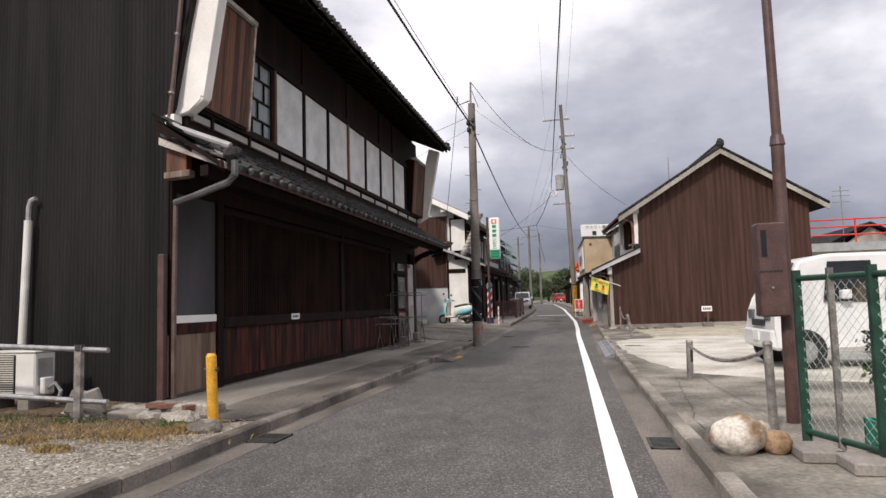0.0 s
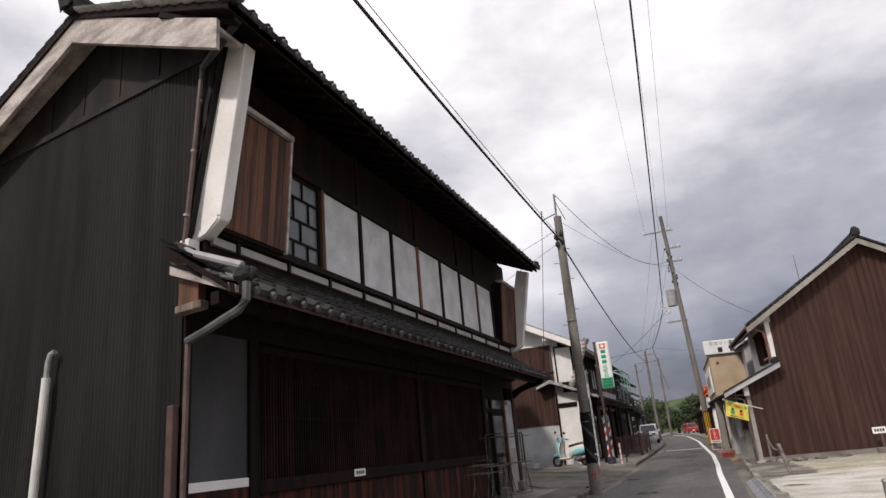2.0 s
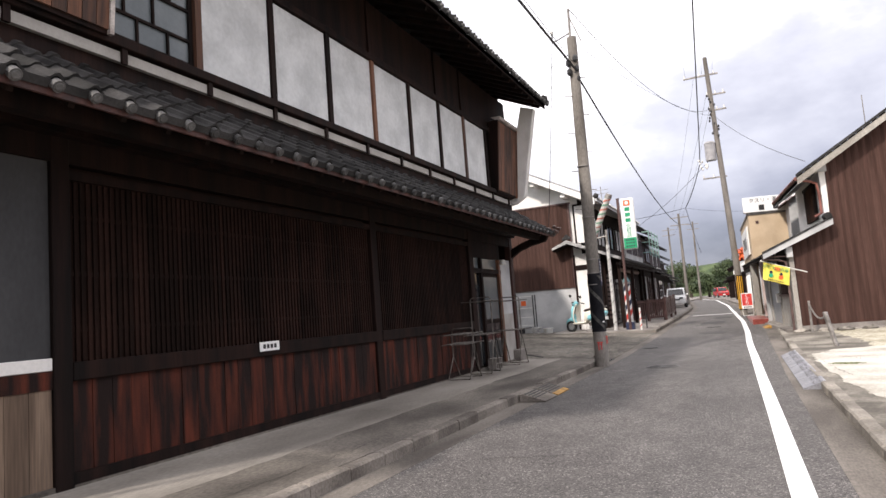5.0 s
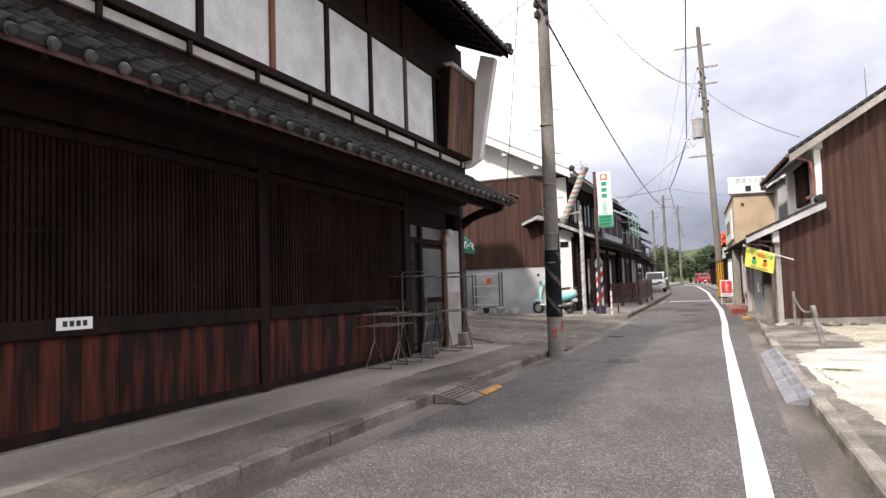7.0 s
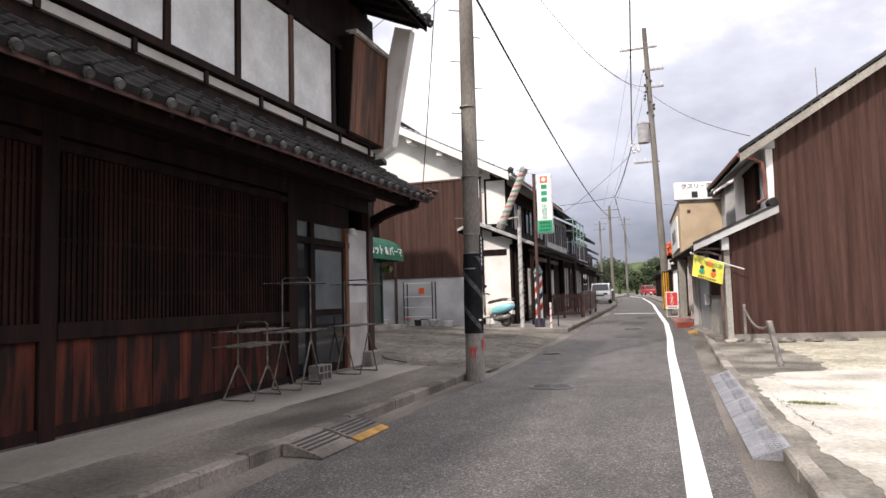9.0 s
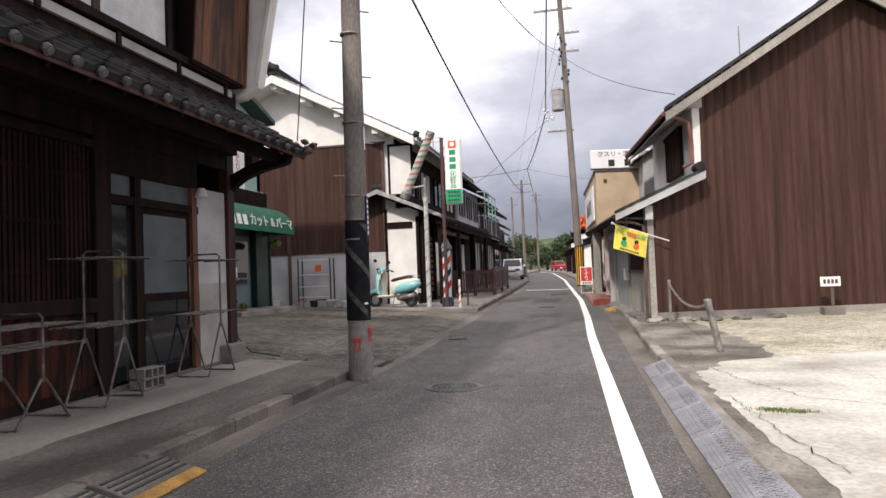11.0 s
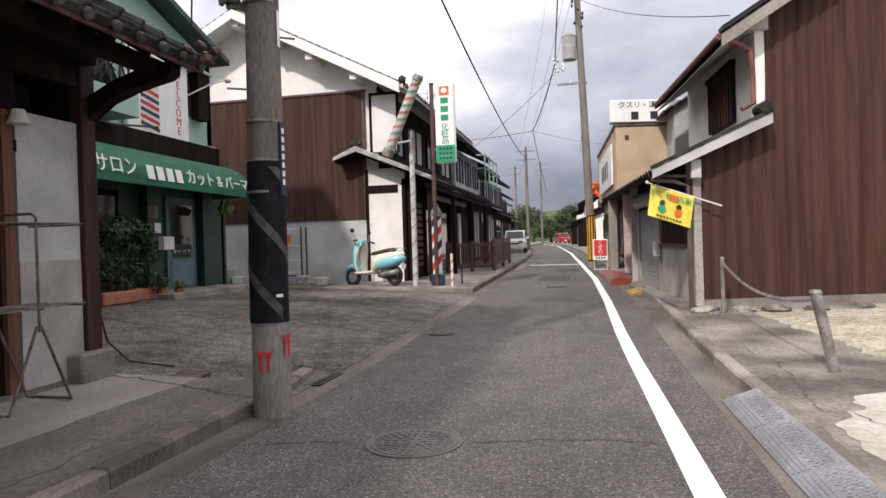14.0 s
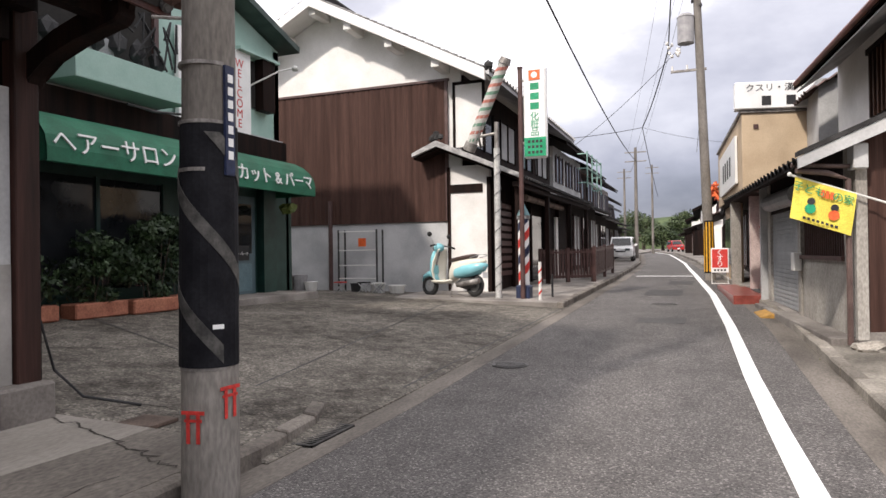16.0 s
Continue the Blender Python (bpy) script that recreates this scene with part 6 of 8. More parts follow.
for x in (-6.4, -7.7, -8.9, -9.97, -11.1, -12.3, -13.5):
    part("purlin_end", B(x - .11, 33.75, d_top(x) - .48, x + .11, 34.55, d_top(x) - .22), PLASTER, dm, "white plastered purlin end", bevel=.012)
bm = B(DR[0] - .15, 33.6, DR[1], DR[0] + .15, 45, DR[1] + .18)
cyl(bm, (DR[0], 33.55, DR[1] + .26), (DR[0], 45, DR[1] + .26), .11, .11, 12)
for k in range(5):
    lump(bm, (DR[0] + (k - 2) * .12, 33.55, DR[1] + .28 - abs(k - 2) * .05), .11, .07, .13, k, .4, 1)
part("ridge", bm, TILE, dm, "grey ridge with ornamental end tile")
bm = bmesh.new()
for k in range(5):
    lump(bm, (-4.95 + random.uniform(-.1, .05), 33.72 + random.uniform(-.05, .1), d_top(-4.95) + .03 + k * .03), .12, .09, .1, k + 30, .4, 1)
part("eave_ornament", bm, TILE, dm)
# white bay beside the cladding
part("white_bay", B(-6.30, YD - .02, 0.15, -5.24, YD + .16, 3.62), PLASTER, DS, "bright white plaster bay")
part("bay_post", B(-6.38, YD - .06, 0.15, -6.30, YD + .1, 3.6), DARK_WOOD, DS)
part("bay_beam", B(-6.30, YD - .045, 2.92, -5.42, YD - .02, 3.14), DARK_WOOD, DS)
part("bay_corner", B(-5.30, YD - .06, 0.15, -5.20, YD + .12, 3.3), DARK_WOOD, DS)
part("upper_bay", B(-6.16, YD - .03, 4.1, -5.36, YD + .1, 5.74), PLASTER, DS, "white upper panel in a dark frame")
for a in ((-6.20, 4.06, -6.13, 5.8), (-5.40, 4.06, -5.32, 5.8), (-6.2, 5.72, -5.32, 5.8)):
    part("frame_strip", B(a[0], YD - .05, a[1], a[2], YD - .028, a[3]), DARK_WOOD, DS)
part("upper_front", B(-6.1, YD + .1, 3.4, -5.95, 45, 6.0), DARK_WOOD, DS, "dark timber upper front")
for k in range(4):
    y = 35.4 + k * 2.4
    uw = part("upper_window", B(-5.95, y, 4.25, -5.92, y + 1.7, 5.35), PLASTER_LOW if k % 2 else CAR_GLASS, DS)
    for a in (0, .8, 1.65):
        part("mullion", B(-5.93, y + a, 4.2, -5.88, y + a + .06, 5.4), DARK_WOOD, uw)
dl = part("lower_roof", P([(-4.30, 33.95, 3.10), (-4.30, 33.95, 3.18), (-6.45, 33.95, 4.12), (-7.1, 33.95, 3.85), (-7.1, 33.95, 3.78), (-6.45, 33.95, 4.0)], (0, 11.2, 0)), DARK_WOOD, DS, "lower tiled shopfront roof")
tiled_roof("tile_field", (-4.26, 33.95, 3.19), (0, 1, 0), (-2.19, 0, .94), 11.2, 2.38, TILE, dl, 0.28, 0.25)
part("verge_cap", P([(-4.28, 33.85, 3.16), (-4.28, 33.85, 3.28), (-6.45, 33.85, 4.22), (-7.12, 33.85, 3.93), (-7.12, 33.85, 3.83), (-6.45, 33.85, 4.08)], (0, .16, 0)), TILE_LIGHT, dl, "pale tile verge", bevel=.01)
bm = bmesh.new()
for k in range(6):
    lump(bm, (-6.45 + random.uniform(-.14, .14), 33.88, 4.25 + random.uniform(-.05, .14)), .09, .07, .09, k + 50, .5, 1)
part("ridge_ornament", bm, TILE, dl, "curled ornamental ridge tile")
part("shopfront", B(-5.35, YD + .2, 0.3, -5.2, 45, 3.4), DARK_WOOD, DS, "dark timber shopfront")
for y in (34.55, 36.3, 38.2, 40.2, 42.4, 44.6):
    part("post", B(-5.22, y, 0.3, -5.08, y + .13, 3.2), DARK_WOOD, DS)
for k in range(10):
    part("louvre", B(-5.19, 34.75, .75 + k * .2, -5.15, 36.2, .87 + k * .2), BROWN_PAINT, DS)
for y in (36.6, 38.5):
    part("glazed_door", B(-5.19, y, .5, -5.16, y + 1.5, 2.5), CAR_GLASS, DS)
part("white_curtain", B(-5.18, 42.0, .5, -5.1, 42.35, 2.6), PLASTER, DS)
part("blind_roll", C((-4.7, 36, 2.85), (-4.7, 41, 2.85), 0.09, 0.09, 12), OLD_WOOD, DS, "rolled bamboo blind")
part("eave_beam", B(-4.5, 34.0, 2.98, -4.38, 45, 3.1), DARK_WOOD, DS)
for y in (34.2, 37.5, 41, 44.4):
    part("eave_post", B(-4.5, y, 0.35, -4.38, y + .12, 3.0), DARK_WOOD, DS)

# street furniture before the shop
GP = thing("sign_pole", (-3.98, 32.9, 0.25), "dark steel pole carrying a white and green sign", "sign")
part("pole", C((-3.99, 32.9, 0.15), (-3.99, 32.9, 5.5), 0.055, 0.055, 12), BROWN_PAINT, GP)
part("pole_cap", C((-3.99, 32.9, 5.5), (-3.99, 32.9, 5.54), 0.065, 0.065, 12), BROWN_PAINT, GP)
gs = part("sign_box", B(-3.90, 32.82, 3.46, -3.38, 32.98, 5.50), WHITE_SIGN, GP, "tall white lit sign box", bevel=.04)
part("green_foot", B(-3.885, 32.806, 3.50, -3.395, 32.818, 3.92), GREEN_SIGN, gs)
part("logo_patch", B(-3.77, 32.806, 5.20, -3.52, 32.818, 5.42), ORANGE, gs)
part("logo_ring", C((-3.645, 32.804, 5.31), (-3.645, 32.80, 5.31), .07, .07, 14), WHITE_SIGN, gs)
for k in range(3):
    bars("brand_bar", pose(-3.645, 32.818, 5.06 - k * .22, 90, 0, 0), 0.22, 0.15, 1, GREEN_SIGN, gs, .1)
for k, ch in enumerate("化粧品"):
    text("lettering", ch, 0.21, pose(-3.645, 32.816, 4.38 - k * .175, 90, 0, 0), GREEN_SIGN, gs)
for k in range(3):
    bars("small_bar", pose(-3.64, 32.806, 3.83 - k * .12, 90, 0, 0), 0.36, 0.06, 4, CABLE, gs)
for z in (3.8, 5.2):
    part("bracket", B(-3.99, 32.88, z, -3.88, 32.92, z + .05), STEEL_WORN, GP)
BP = thing("barber_pole", (-4.02, 33.1, 0.25), "standing barber pole with red, white and blue stripes", "barber pole")
part("base", B(-4.17, 32.94, 0.2, -3.85, 33.26, 0.62), BLUE_PAINT, BP, bevel=.03)
part("core", C((-4.01, 33.1, 0.62), (-4.01, 33.1, 2.12), 0.125, 0.125, 20), WHITE_SIGN, BP)


def helix(p0, p1, r, turns, width, start, n=48):
    """A stripe that winds up a cylinder."""
    p0, p1 = Vector(p0), Vector(p1)
    q = (p1 - p0).to_track_quat("Z", "Y").to_matrix()
    h = (p1 - p0).length
    bm = bmesh.new()
    prev = None
    for i in range(n + 1):
        z, a = h * i / n, start + 2 * math.pi * turns * i / n
        ring = []
        for k in range(2):
            zz = min(h, max(0, z + k * width))
            for rr in (r, r + 0.003):
                ring.append(bm.verts.new(p0 + q @ Vector((rr * math.cos(a), rr * math.sin(a), zz))))
        if prev:
            for x, y in ((0, 1), (1, 3), (3, 2), (2, 0)):
                bm.faces.new((prev[x], prev[y], ring[y], ring[x]))
        prev = ring
    return bm


for k, mm in ((0, RED_PAINT), (1, BLUE_PAINT)):
    part("stripe", helix((-4.01, 33.1, 0.62), (-4.01, 33.1, 2.12), 0.1255, 2.0, 0.2, k * math.pi), mm, BP)
part("collar", C((-4.01, 33.1, 2.12), (-4.01, 33.1, 2.2), 0.15, 0.15, 20), STEEL, BP)
part("cap", C((-4.01, 33.1, 2.2), (-4.01, 33.1, 2.46), 0.16, 0.03, 6), mat("teal_cap", (.05, .13, .15), (.09, .2, .22), .4), BP, "pointed teal glass cap")
SP = thing("lamp_post", (-4.56, 32.9, 0.2), "white tape-wrapped post with hanging cables", "post")
part("shaft", C((-4.56, 32.9, 0.15), (-4.56, 32.9, 3.75), 0.075, 0.07, 12), mat("white_wrapped_pole", (.38, .38, .37), (.58, .57, .55), .6, 6, 40, .3), SP)
part("head", C((-4.56, 32.9, 3.75), (-4.56, 32.9, 4.35), 0.05, 0.05, 12), STEEL_WORN, SP)
part("side_arm", C((-4.56, 32.9, 4.1), (-4.95, 32.9, 4.05), 0.035), STEEL_WORN, SP)
bm = bmesh.new()
tube(bm, [(-4.56 + .09 * math.cos(k * .9), 32.9 + .09 * math.sin(k * .9), .3 + k * .06) for k in range(58)], .008, 5)
part("wound_cable", bm, CABLE, SP)
SB = thing("slanted_barber_pole", (-5.15, 32.7, 3.9), "slanted striped pole fixed to the roof edge", "barber pole")
p0, p1 = Vector((-5.17, 32.95, 3.93)), Vector((-4.32, 32.75, 5.62))
part("core", C(p0, p1, 0.125, 0.12, 16), mat("faded_pole", (.42, .40, .38), (.55, .53, .5), .6), SB)
for k, mm in ((0, mat("faded_red", (.36, .12, .09), (.45, .18, .14), .6)), (1, mat("faded_green", (.10, .22, .15), (.16, .28, .2), .6))):
    part("stripe", helix(p0, p1, 0.126, 5.0, 0.08, k * math.pi), mm, SB)
d = (p1 - p0).normalized()
part("top_cap", C(p1, p1 + d * .14, .15, .12, 16), STEEL_WORN, SB)
part("foot_cap", C(p0 - d * .2, p0, .15, .15, 16), STEEL_WORN, SB)
part("stay", C(p0 + d * .3, p0 + d * .3 + Vector((-.3, 1.2, -.2)), .03), STEEL_WORN, SB)
SO = thing("bollard", (-3.55, 32.7, .25), "thin white and red striped marker post", "post")
part("shaft", C((-3.55, 32.7, .1), (-3.55, 32.7, 1.15), .035), WHITE_PLASTIC, SO)
part("stripe", helix((-3.55, 32.7, .15), (-3.55, 32.7, 1.1), .0355, 4, .05, 0), RED_PAINT, SO)
part("dark_stub", C((-3.45, 33.5, .2), (-3.45, 33.5, .85), .025), CABLE, SO)
# low wooden fence
FE = thing("wooden_fence", (-3.9, 38.4, .4), "low brown wooden slatted fence", "fence")
for a, b in (((-4.75, 37.9), (-3.3, 38.9)), ((-3.3, 38.9), (-3.36, 43.9))):
    a, b = Vector(a), Vector(b)
    ln = (b - a).length
    d = (b - a).normalized()
    z = rise((a.y + b.y) / 2) + .14
    mm = roof_frame((a.x, a.y, z), (d.x, d.y, (rise(b.y) - rise(a.y)) / ln), (0, 0, 1))
    for zz in (.12, .85):
        part("rail", B(0, zz, -.03, ln, zz + .07, .03, m=mm), BROWN_PAINT, FE)
    me = mesh_of("slat", B(0, .1, -.02, .06, .98, .02), BROWN_PAINT)
    for k in range(int(ln / .1)):
        piece("slat", me, mm @ Matrix.Translation((k * .1, 0, 0)), FE)
    for k in (0, .5, .97):
        part("post", B(k * ln - .04, -.1, -.05, k * ln + .06, 1.02, .05, m=mm), BROWN_PAINT, FE)


# ---- scooter ----
def scooter():
    a, b = Vector((-6.42, 33.30, 0)), Vector((-5.12, 32.80, 0))
    za = apron_z(a.x, a.y) + .008
    ang = math.atan2(b.y - a.y, b.x - a.x)
    m = Matrix.Translation((a.x, a.y, za)) @ Matrix.Rotation(ang, 4, "Z") @ Matrix.Rotation(-.02, 4, "Y") @ Matrix.Rotation(radians(-5), 4, "X") @ Matrix.Scale(1.2, 4)
    root = thing("scooter", m, "pale turquoise and ivory motor scooter on its stand", "scooter")

    def lp(name, bm, mm, par=root, label="", smooth=True):
        return part(name, bm, mm, par, label, smooth=smooth, local=True)

    for x, n in ((0.0, "front_wheel"), (1.18, "rear_wheel")):
        w = lp(n, tubering(x, 0, .215, .165, .05), RUBBER)
        lp("rim", C((x, -.03, .215), (x, .03, .215), .12, .12, 18), STEEL, w, smooth=False)
    bm = bmesh.new()
    tube(bm, [(-.02, 0, .215), (.10, 0, .55), (.20, 0, .92)], .035)
    lp("fork", bm, STEEL_WORN)
    lp("front_fender", loft([(-.21, .31, .03, .02), (-.15, .40, .07, .05), (0, .455, .085, .06), (.13, .41, .08, .06), (.2, .33, .05, .04)]), TEAL, label="turquoise front mudguard")
    lp("leg_shield", shell([(.20, .27, .15), (.13, .36, .19), (.10, .5, .205), (.12, .68, .2), (.16, .84, .165), (.20, .95, .10)], .06), IVORY, label="ivory leg shield")
    lp("front_cover", loft([(.02, .60, .02, .10), (.06, .62, .10, .24), (.11, .64, .14, .28), (.15, .66, .13, .28)]), TEAL)
    lp("floorboard", loft([(.14, .30, .14, .03), (.22, .29, .18, .035), (.5, .29, .18, .035), (.64, .31, .15, .04)]), IVORY)
    lp("underseat", loft([(.58, .44, .10, .14), (.66, .50, .15, .19), (.85, .56, .165, .16), (1.1, .63, .16, .11), (1.32, .67, .11, .07), (1.42, .68, .04, .03)]), IVORY, label="ivory body under the seat")
    lp("tail_body", loft([(.66, .44, .10, .06), (.78, .47, .175, .12), (.98, .50, .195, .145), (1.18, .53, .185, .13), (1.34, .57, .13, .09), (1.44, .60, .05, .04)]), TEAL, label="turquoise side panels")
    lp("seat", loft([(.56, .70, .07, .025), (.64, .715, .12, .045), (.82, .735, .14, .05), (1.02, .765, .135, .05), (1.16, .79, .09, .035), (1.22, .80, .03, .015)]), mat("brown_seat", (.035, .02, .016), (.06, .035, .028), .55), label="dark brown seat")
    bm = bmesh.new()
    tube(bm, [(1.12, .12, .74), (1.36, .12, .80), (1.42, 0, .81), (1.36, -.12, .80), (1.12, -.12, .74)], .011, 6)
    lp("grab_rail", bm, STEEL)
    lp("headset", lump(bmesh.new(), (.20, 0, .98), .10, .12, .09, 6, .05, 3), TEAL)
    lp("headlight", lump(bmesh.new(), (.10, 0, .98), .04, .075, .075, 7, 0, 2), FROSTED)
    bm = bmesh.new()
    tube(bm, [(.30, -.34, .99), (.22, -.12, 1.03), (.22, .12, 1.03), (.30, .34, .99)], .014)
    h = lp("handlebar", bm, STEEL)
    for s in (-1, 1):
        lp("grip", C((.27, s * .22, 1.01), (.31, s * .36, .985), .02), RUBBER, h)
        bm = bmesh.new()
        tube(bm, [(.25, s * .2, 1.02), (.20, s * .28, 1.2)], .007, 6)
        mi = lp("mirror", bm, STEEL, h)
        lp("mirror_head", lump(bmesh.new(), (.20, s * .29, 1.23), .025, .07, .05, 8, 0, 2), RUBBER, mi)
    lp("engine", lump(bmesh.new(), (1.0, -.05, .26), .24, .13, .12, 9, .3, 2), IRON)
    lp("exhaust", C((.85, -.15, .22), (1.38, -.16, .30), .045, .055), STEEL_WORN)
    lp("tail_light", B(1.38, -.06, .55, 1.42, .06, .62), RED_PAINT, smooth=False)
    lp("number_plate", B(1.40, -.08, .36, 1.415, .08, .47), WHITE_SIGN, smooth=False)
    bm = bmesh.new()
    tube(bm, [(.7, -.1, .28), (.72, -.2, .0), (.78, -.2, .0)], .012, 6)
    lp("stand", bm, STEEL_WORN)


def tubering(x, y, z, R0, r):
    bm = bmesh.new()
    n, k = 28, 10
    vs = [[bm.verts.new((x + (R0 + r * math.cos(b)) * math.cos(a), y + r * .9 * math.sin(b), z + (R0 + r * math.cos(b)) * math.sin(a))) for b in [2 * math.pi * j / k for j in range(k)]] for a in [2 * math.pi * i / n for i in range(n)]]
    for i in range(n):
        for j in range(k):
            bm.faces.new((vs[i][j], vs[(i + 1) % n][j], vs[(i + 1) % n][(j + 1) % k], vs[i][(j + 1) % k]))
    return bm


def loft(rows, n=16):
    """A smooth body through upright oval sections (x, z, half width, half height)."""
    bm = bmesh.new()
    rings = []
    for x, z, w, h in rows:
        ring = []
        for k in range(n):
            c, q = math.cos(2 * math.pi * k / n), math.sin(2 * math.pi * k / n)
            ring.append(bm.verts.new((x, w * math.copysign(abs(c) ** .8, c), z + h * math.copysign(abs(q) ** .8, q))))
        rings.append(ring)
    for a, b in zip(rings, rings[1:]):
        for k in range(n):
            bm.faces.new((a[k], a[(k + 1) % n], b[(k + 1) % n], b[k]))
    bm.faces.new(rings[0])
    bm.faces.new(rings[-1])
    return bm


def shell(rows, t):
    """A curved shield: rows of (x, z, half width)."""
    bm = bmesh.new()
    grid = []
    for x, z, w in rows:
        grid.append([(bm.verts.new((x + .10 * (s / 4) ** 2, w * s / 4, z)), bm.verts.new((x + t * .5 + .10 * (s / 4) ** 2, w * s / 4, z))) for s in range(-4, 5)])
    for a, b in zip(grid, grid[1:]):
        for i in range(8):
            for k in range(2):
                bm.faces.new((a[i][k], a[i + 1][k], b[i + 1][k], b[i][k]))
        for i in (0, 8):
            bm.faces.new((a[i][0], a[i][1], b[i][1], b[i][0]))
    return bm


scooter()


# ---- vehicles ----
def car(name, m, length, width, height, paint, label, group="", van=False):
    """A parked car: x forward, its wheels on z 0."""
    root = thing(name, m, label, "car" if not van else "van", group)
    L, W, H = length, width / 2, height
    if van:
        prof = [(-.5, .22), (-.5, .62), (-.495, .95), (-.47, 1), (.27, 1), (.38, .95), (.46, .62), (.492, .52), (.5, .36), (.5, .16), (-.48, .16)]
    else:
        prof = [(-.5, .25), (-.5, .58), (-.47, .66), (-.43, .95), (-.36, 1), (.08, 1), (.16, .97), (.30, .63), (.47, .55), (.5, .45), (.5, .2), (-.48, .18)]
    body = bmesh.new()
    prism(body, [(x * L, -W, z * H) for x, z in prof], (0, 2 * W, 0))
    for v in body.verts:
        if v.co.z > .6 * H:
            v.co.y *= .86 if not van else .93
    part("body", body, paint, root, bevel=.05, local=True, smooth=False)
    wz = (.64, .93) if not van else (.58, .93)
    for s in (-1, 1):
        for x0, x1 in (((-.42, -.12), (-.09, .14)) if not van else ((-.46, -.2), (-.17, .06), (.09, .3))):
            yl, yh = s * (W + .004), s * (W * (.86 if not van else .93) + .012)
            b = P([(x0 * L, yl, wz[0] * H), (x1 * L, yl, wz[0] * H), ((x1 - .03) * L, yh, wz[1] * H), ((x0 + .01) * L, yh, wz[1] * H)], (0, s * .006, 0))
            part("side_window", b, CAR_GLASS, root, local=True)
        for x in ((-.33, .32) if not van else (-.31, .385)):
            w = part("wheel", C((x * L, s * (W - .17), .29), (x * L, s * (W + .015), .29), .29, .29, 24), RUBBER, root, local=True)
            part("rim", C((x * L, s * (W + .01), .29), (x * L, s * (W + .025), .29), .19, .19, 12), STEEL, w, local=True)
            part("wheel_arch", C((x * L, s * (W - .1), .31), (x * L, s * (W + .008), .31), .345, .345, 24), CABLE, root, local=True)
        part("headlight", B(.47 * L, s * W * .55 - .14, .42 * H, .504 * L, s * W * .55 + .14, .52 * H), FROSTED, root, local=True, bevel=.02)
        part("tail_light", B(-.504 * L, s * W * .8 - .06, .45 * H, -.49 * L, s * W * .8 + .06, .62 * H), RED_PAINT, root, local=True)
        part("door_mirror", B(.2 * L, s * (W + .02), .6 * H, .24 * L, s * (W + .16), .68 * H), paint, root, local=True, bevel=.02)
    f = ((.305, .645), (.17, .94)) if not van else ((.452, .64), (.382, .93))
    part("windscreen", P([(f[0][0] * L + .02, -W * .8, f[0][1] * H), (f[0][0] * L + .02, W * .8, f[0][1] * H), (f[1][0] * L + .02, W * .72, f[1][1] * H), (f[1][0] * L + .02, -W * .72, f[1][1] * H)], (.012, 0, .006)), CAR_GLASS, root, local=True)
    part("rear_window", B(-.505 * L, -W * .72, .66 * H, -.485 * L, W * .72, .9 * H), CAR_GLASS, root, local=True)
    part("bumper", B(.49 * L, -W * .95, .18 * H, .515 * L, W * .95, .34 * H), paint, root, local=True, bevel=.03)
    part("number_plate", B(.514 * L, -.16, .24 * H, .52 * L, .16, .33 * H), WHITE_SIGN, root, local=True)
    part("grille", B(.5 * L, -W * .4, .37 * H, .508 * L, W * .4, .43 * H), CABLE, root, local=True)


car("parked_car", pose(-4.95, 61.5, rise(61.5) + .15, 0, 0, -87), 3.4, 1.48, 1.5, CAR_WHITE, "small white hatchback parked at the kerb", "parked cars")
car("parked_car", pose(-5.5, 68, rise(68) + .15, 0, 0, -85), 3.4, 1.48, 1.55, CAR_WHITE, "white small car parked behind another", "parked cars")
car("parked_car", pose(-3.6, 112, rise(112) + .1, 0, 0, -75), 3.6, 1.5, 1.5, CAR_RED, "small red car parked far down the street", "parked cars")
car("parked_van", pose(5.5, 13.6, 0.11, 0, 0, 183), 3.9, 1.62, 1.9, CAR_WHITE, "white van parked on the gravel lot", "", True)

# ---- utility poles ----
PO = thing("utility_pole", (-2.777, 21.32, 0), "grey concrete utility pole with a black wrap", "utility pole", "utility poles")
px, py = -2.777, 21.32
part("shaft", C((px, py, -.1), (px + .02, py + .05, 7.75), .158, .112, 24), POLE_GREY, PO)
wr = part("wrap", C((px, py, .78), (px + .005, py + .013, 2.10), .160, .154, 24), BLACK_WRAP, PO, "scuffed black plastic wrap")
for k in range(2):
    part("stripe", helix((px, py, .80), (px + .004, py + .01, 2.05), .1585, -1.1, .10, k * math.pi, 40), WRAP_STRIPE, wr, "worn grey spiral stripe")
for z in (.765, 1.84, 2.10, 2.42, 3.4, 4.6):
    part("band", C((px, py, z), (px, py, z + .02), .158 - z * .005, None, 24), STEEL_WORN, PO)
view = math.atan2(18.4 - py, -.2 - px)


def on_pole(a, z, r):
    return Matrix.Translation((px + r * math.cos(a), py + r * math.sin(a), z)) @ Matrix.Rotation(a + math.pi / 2, 4, "Z") @ Matrix.Rotation(math.pi / 2, 4, "X")


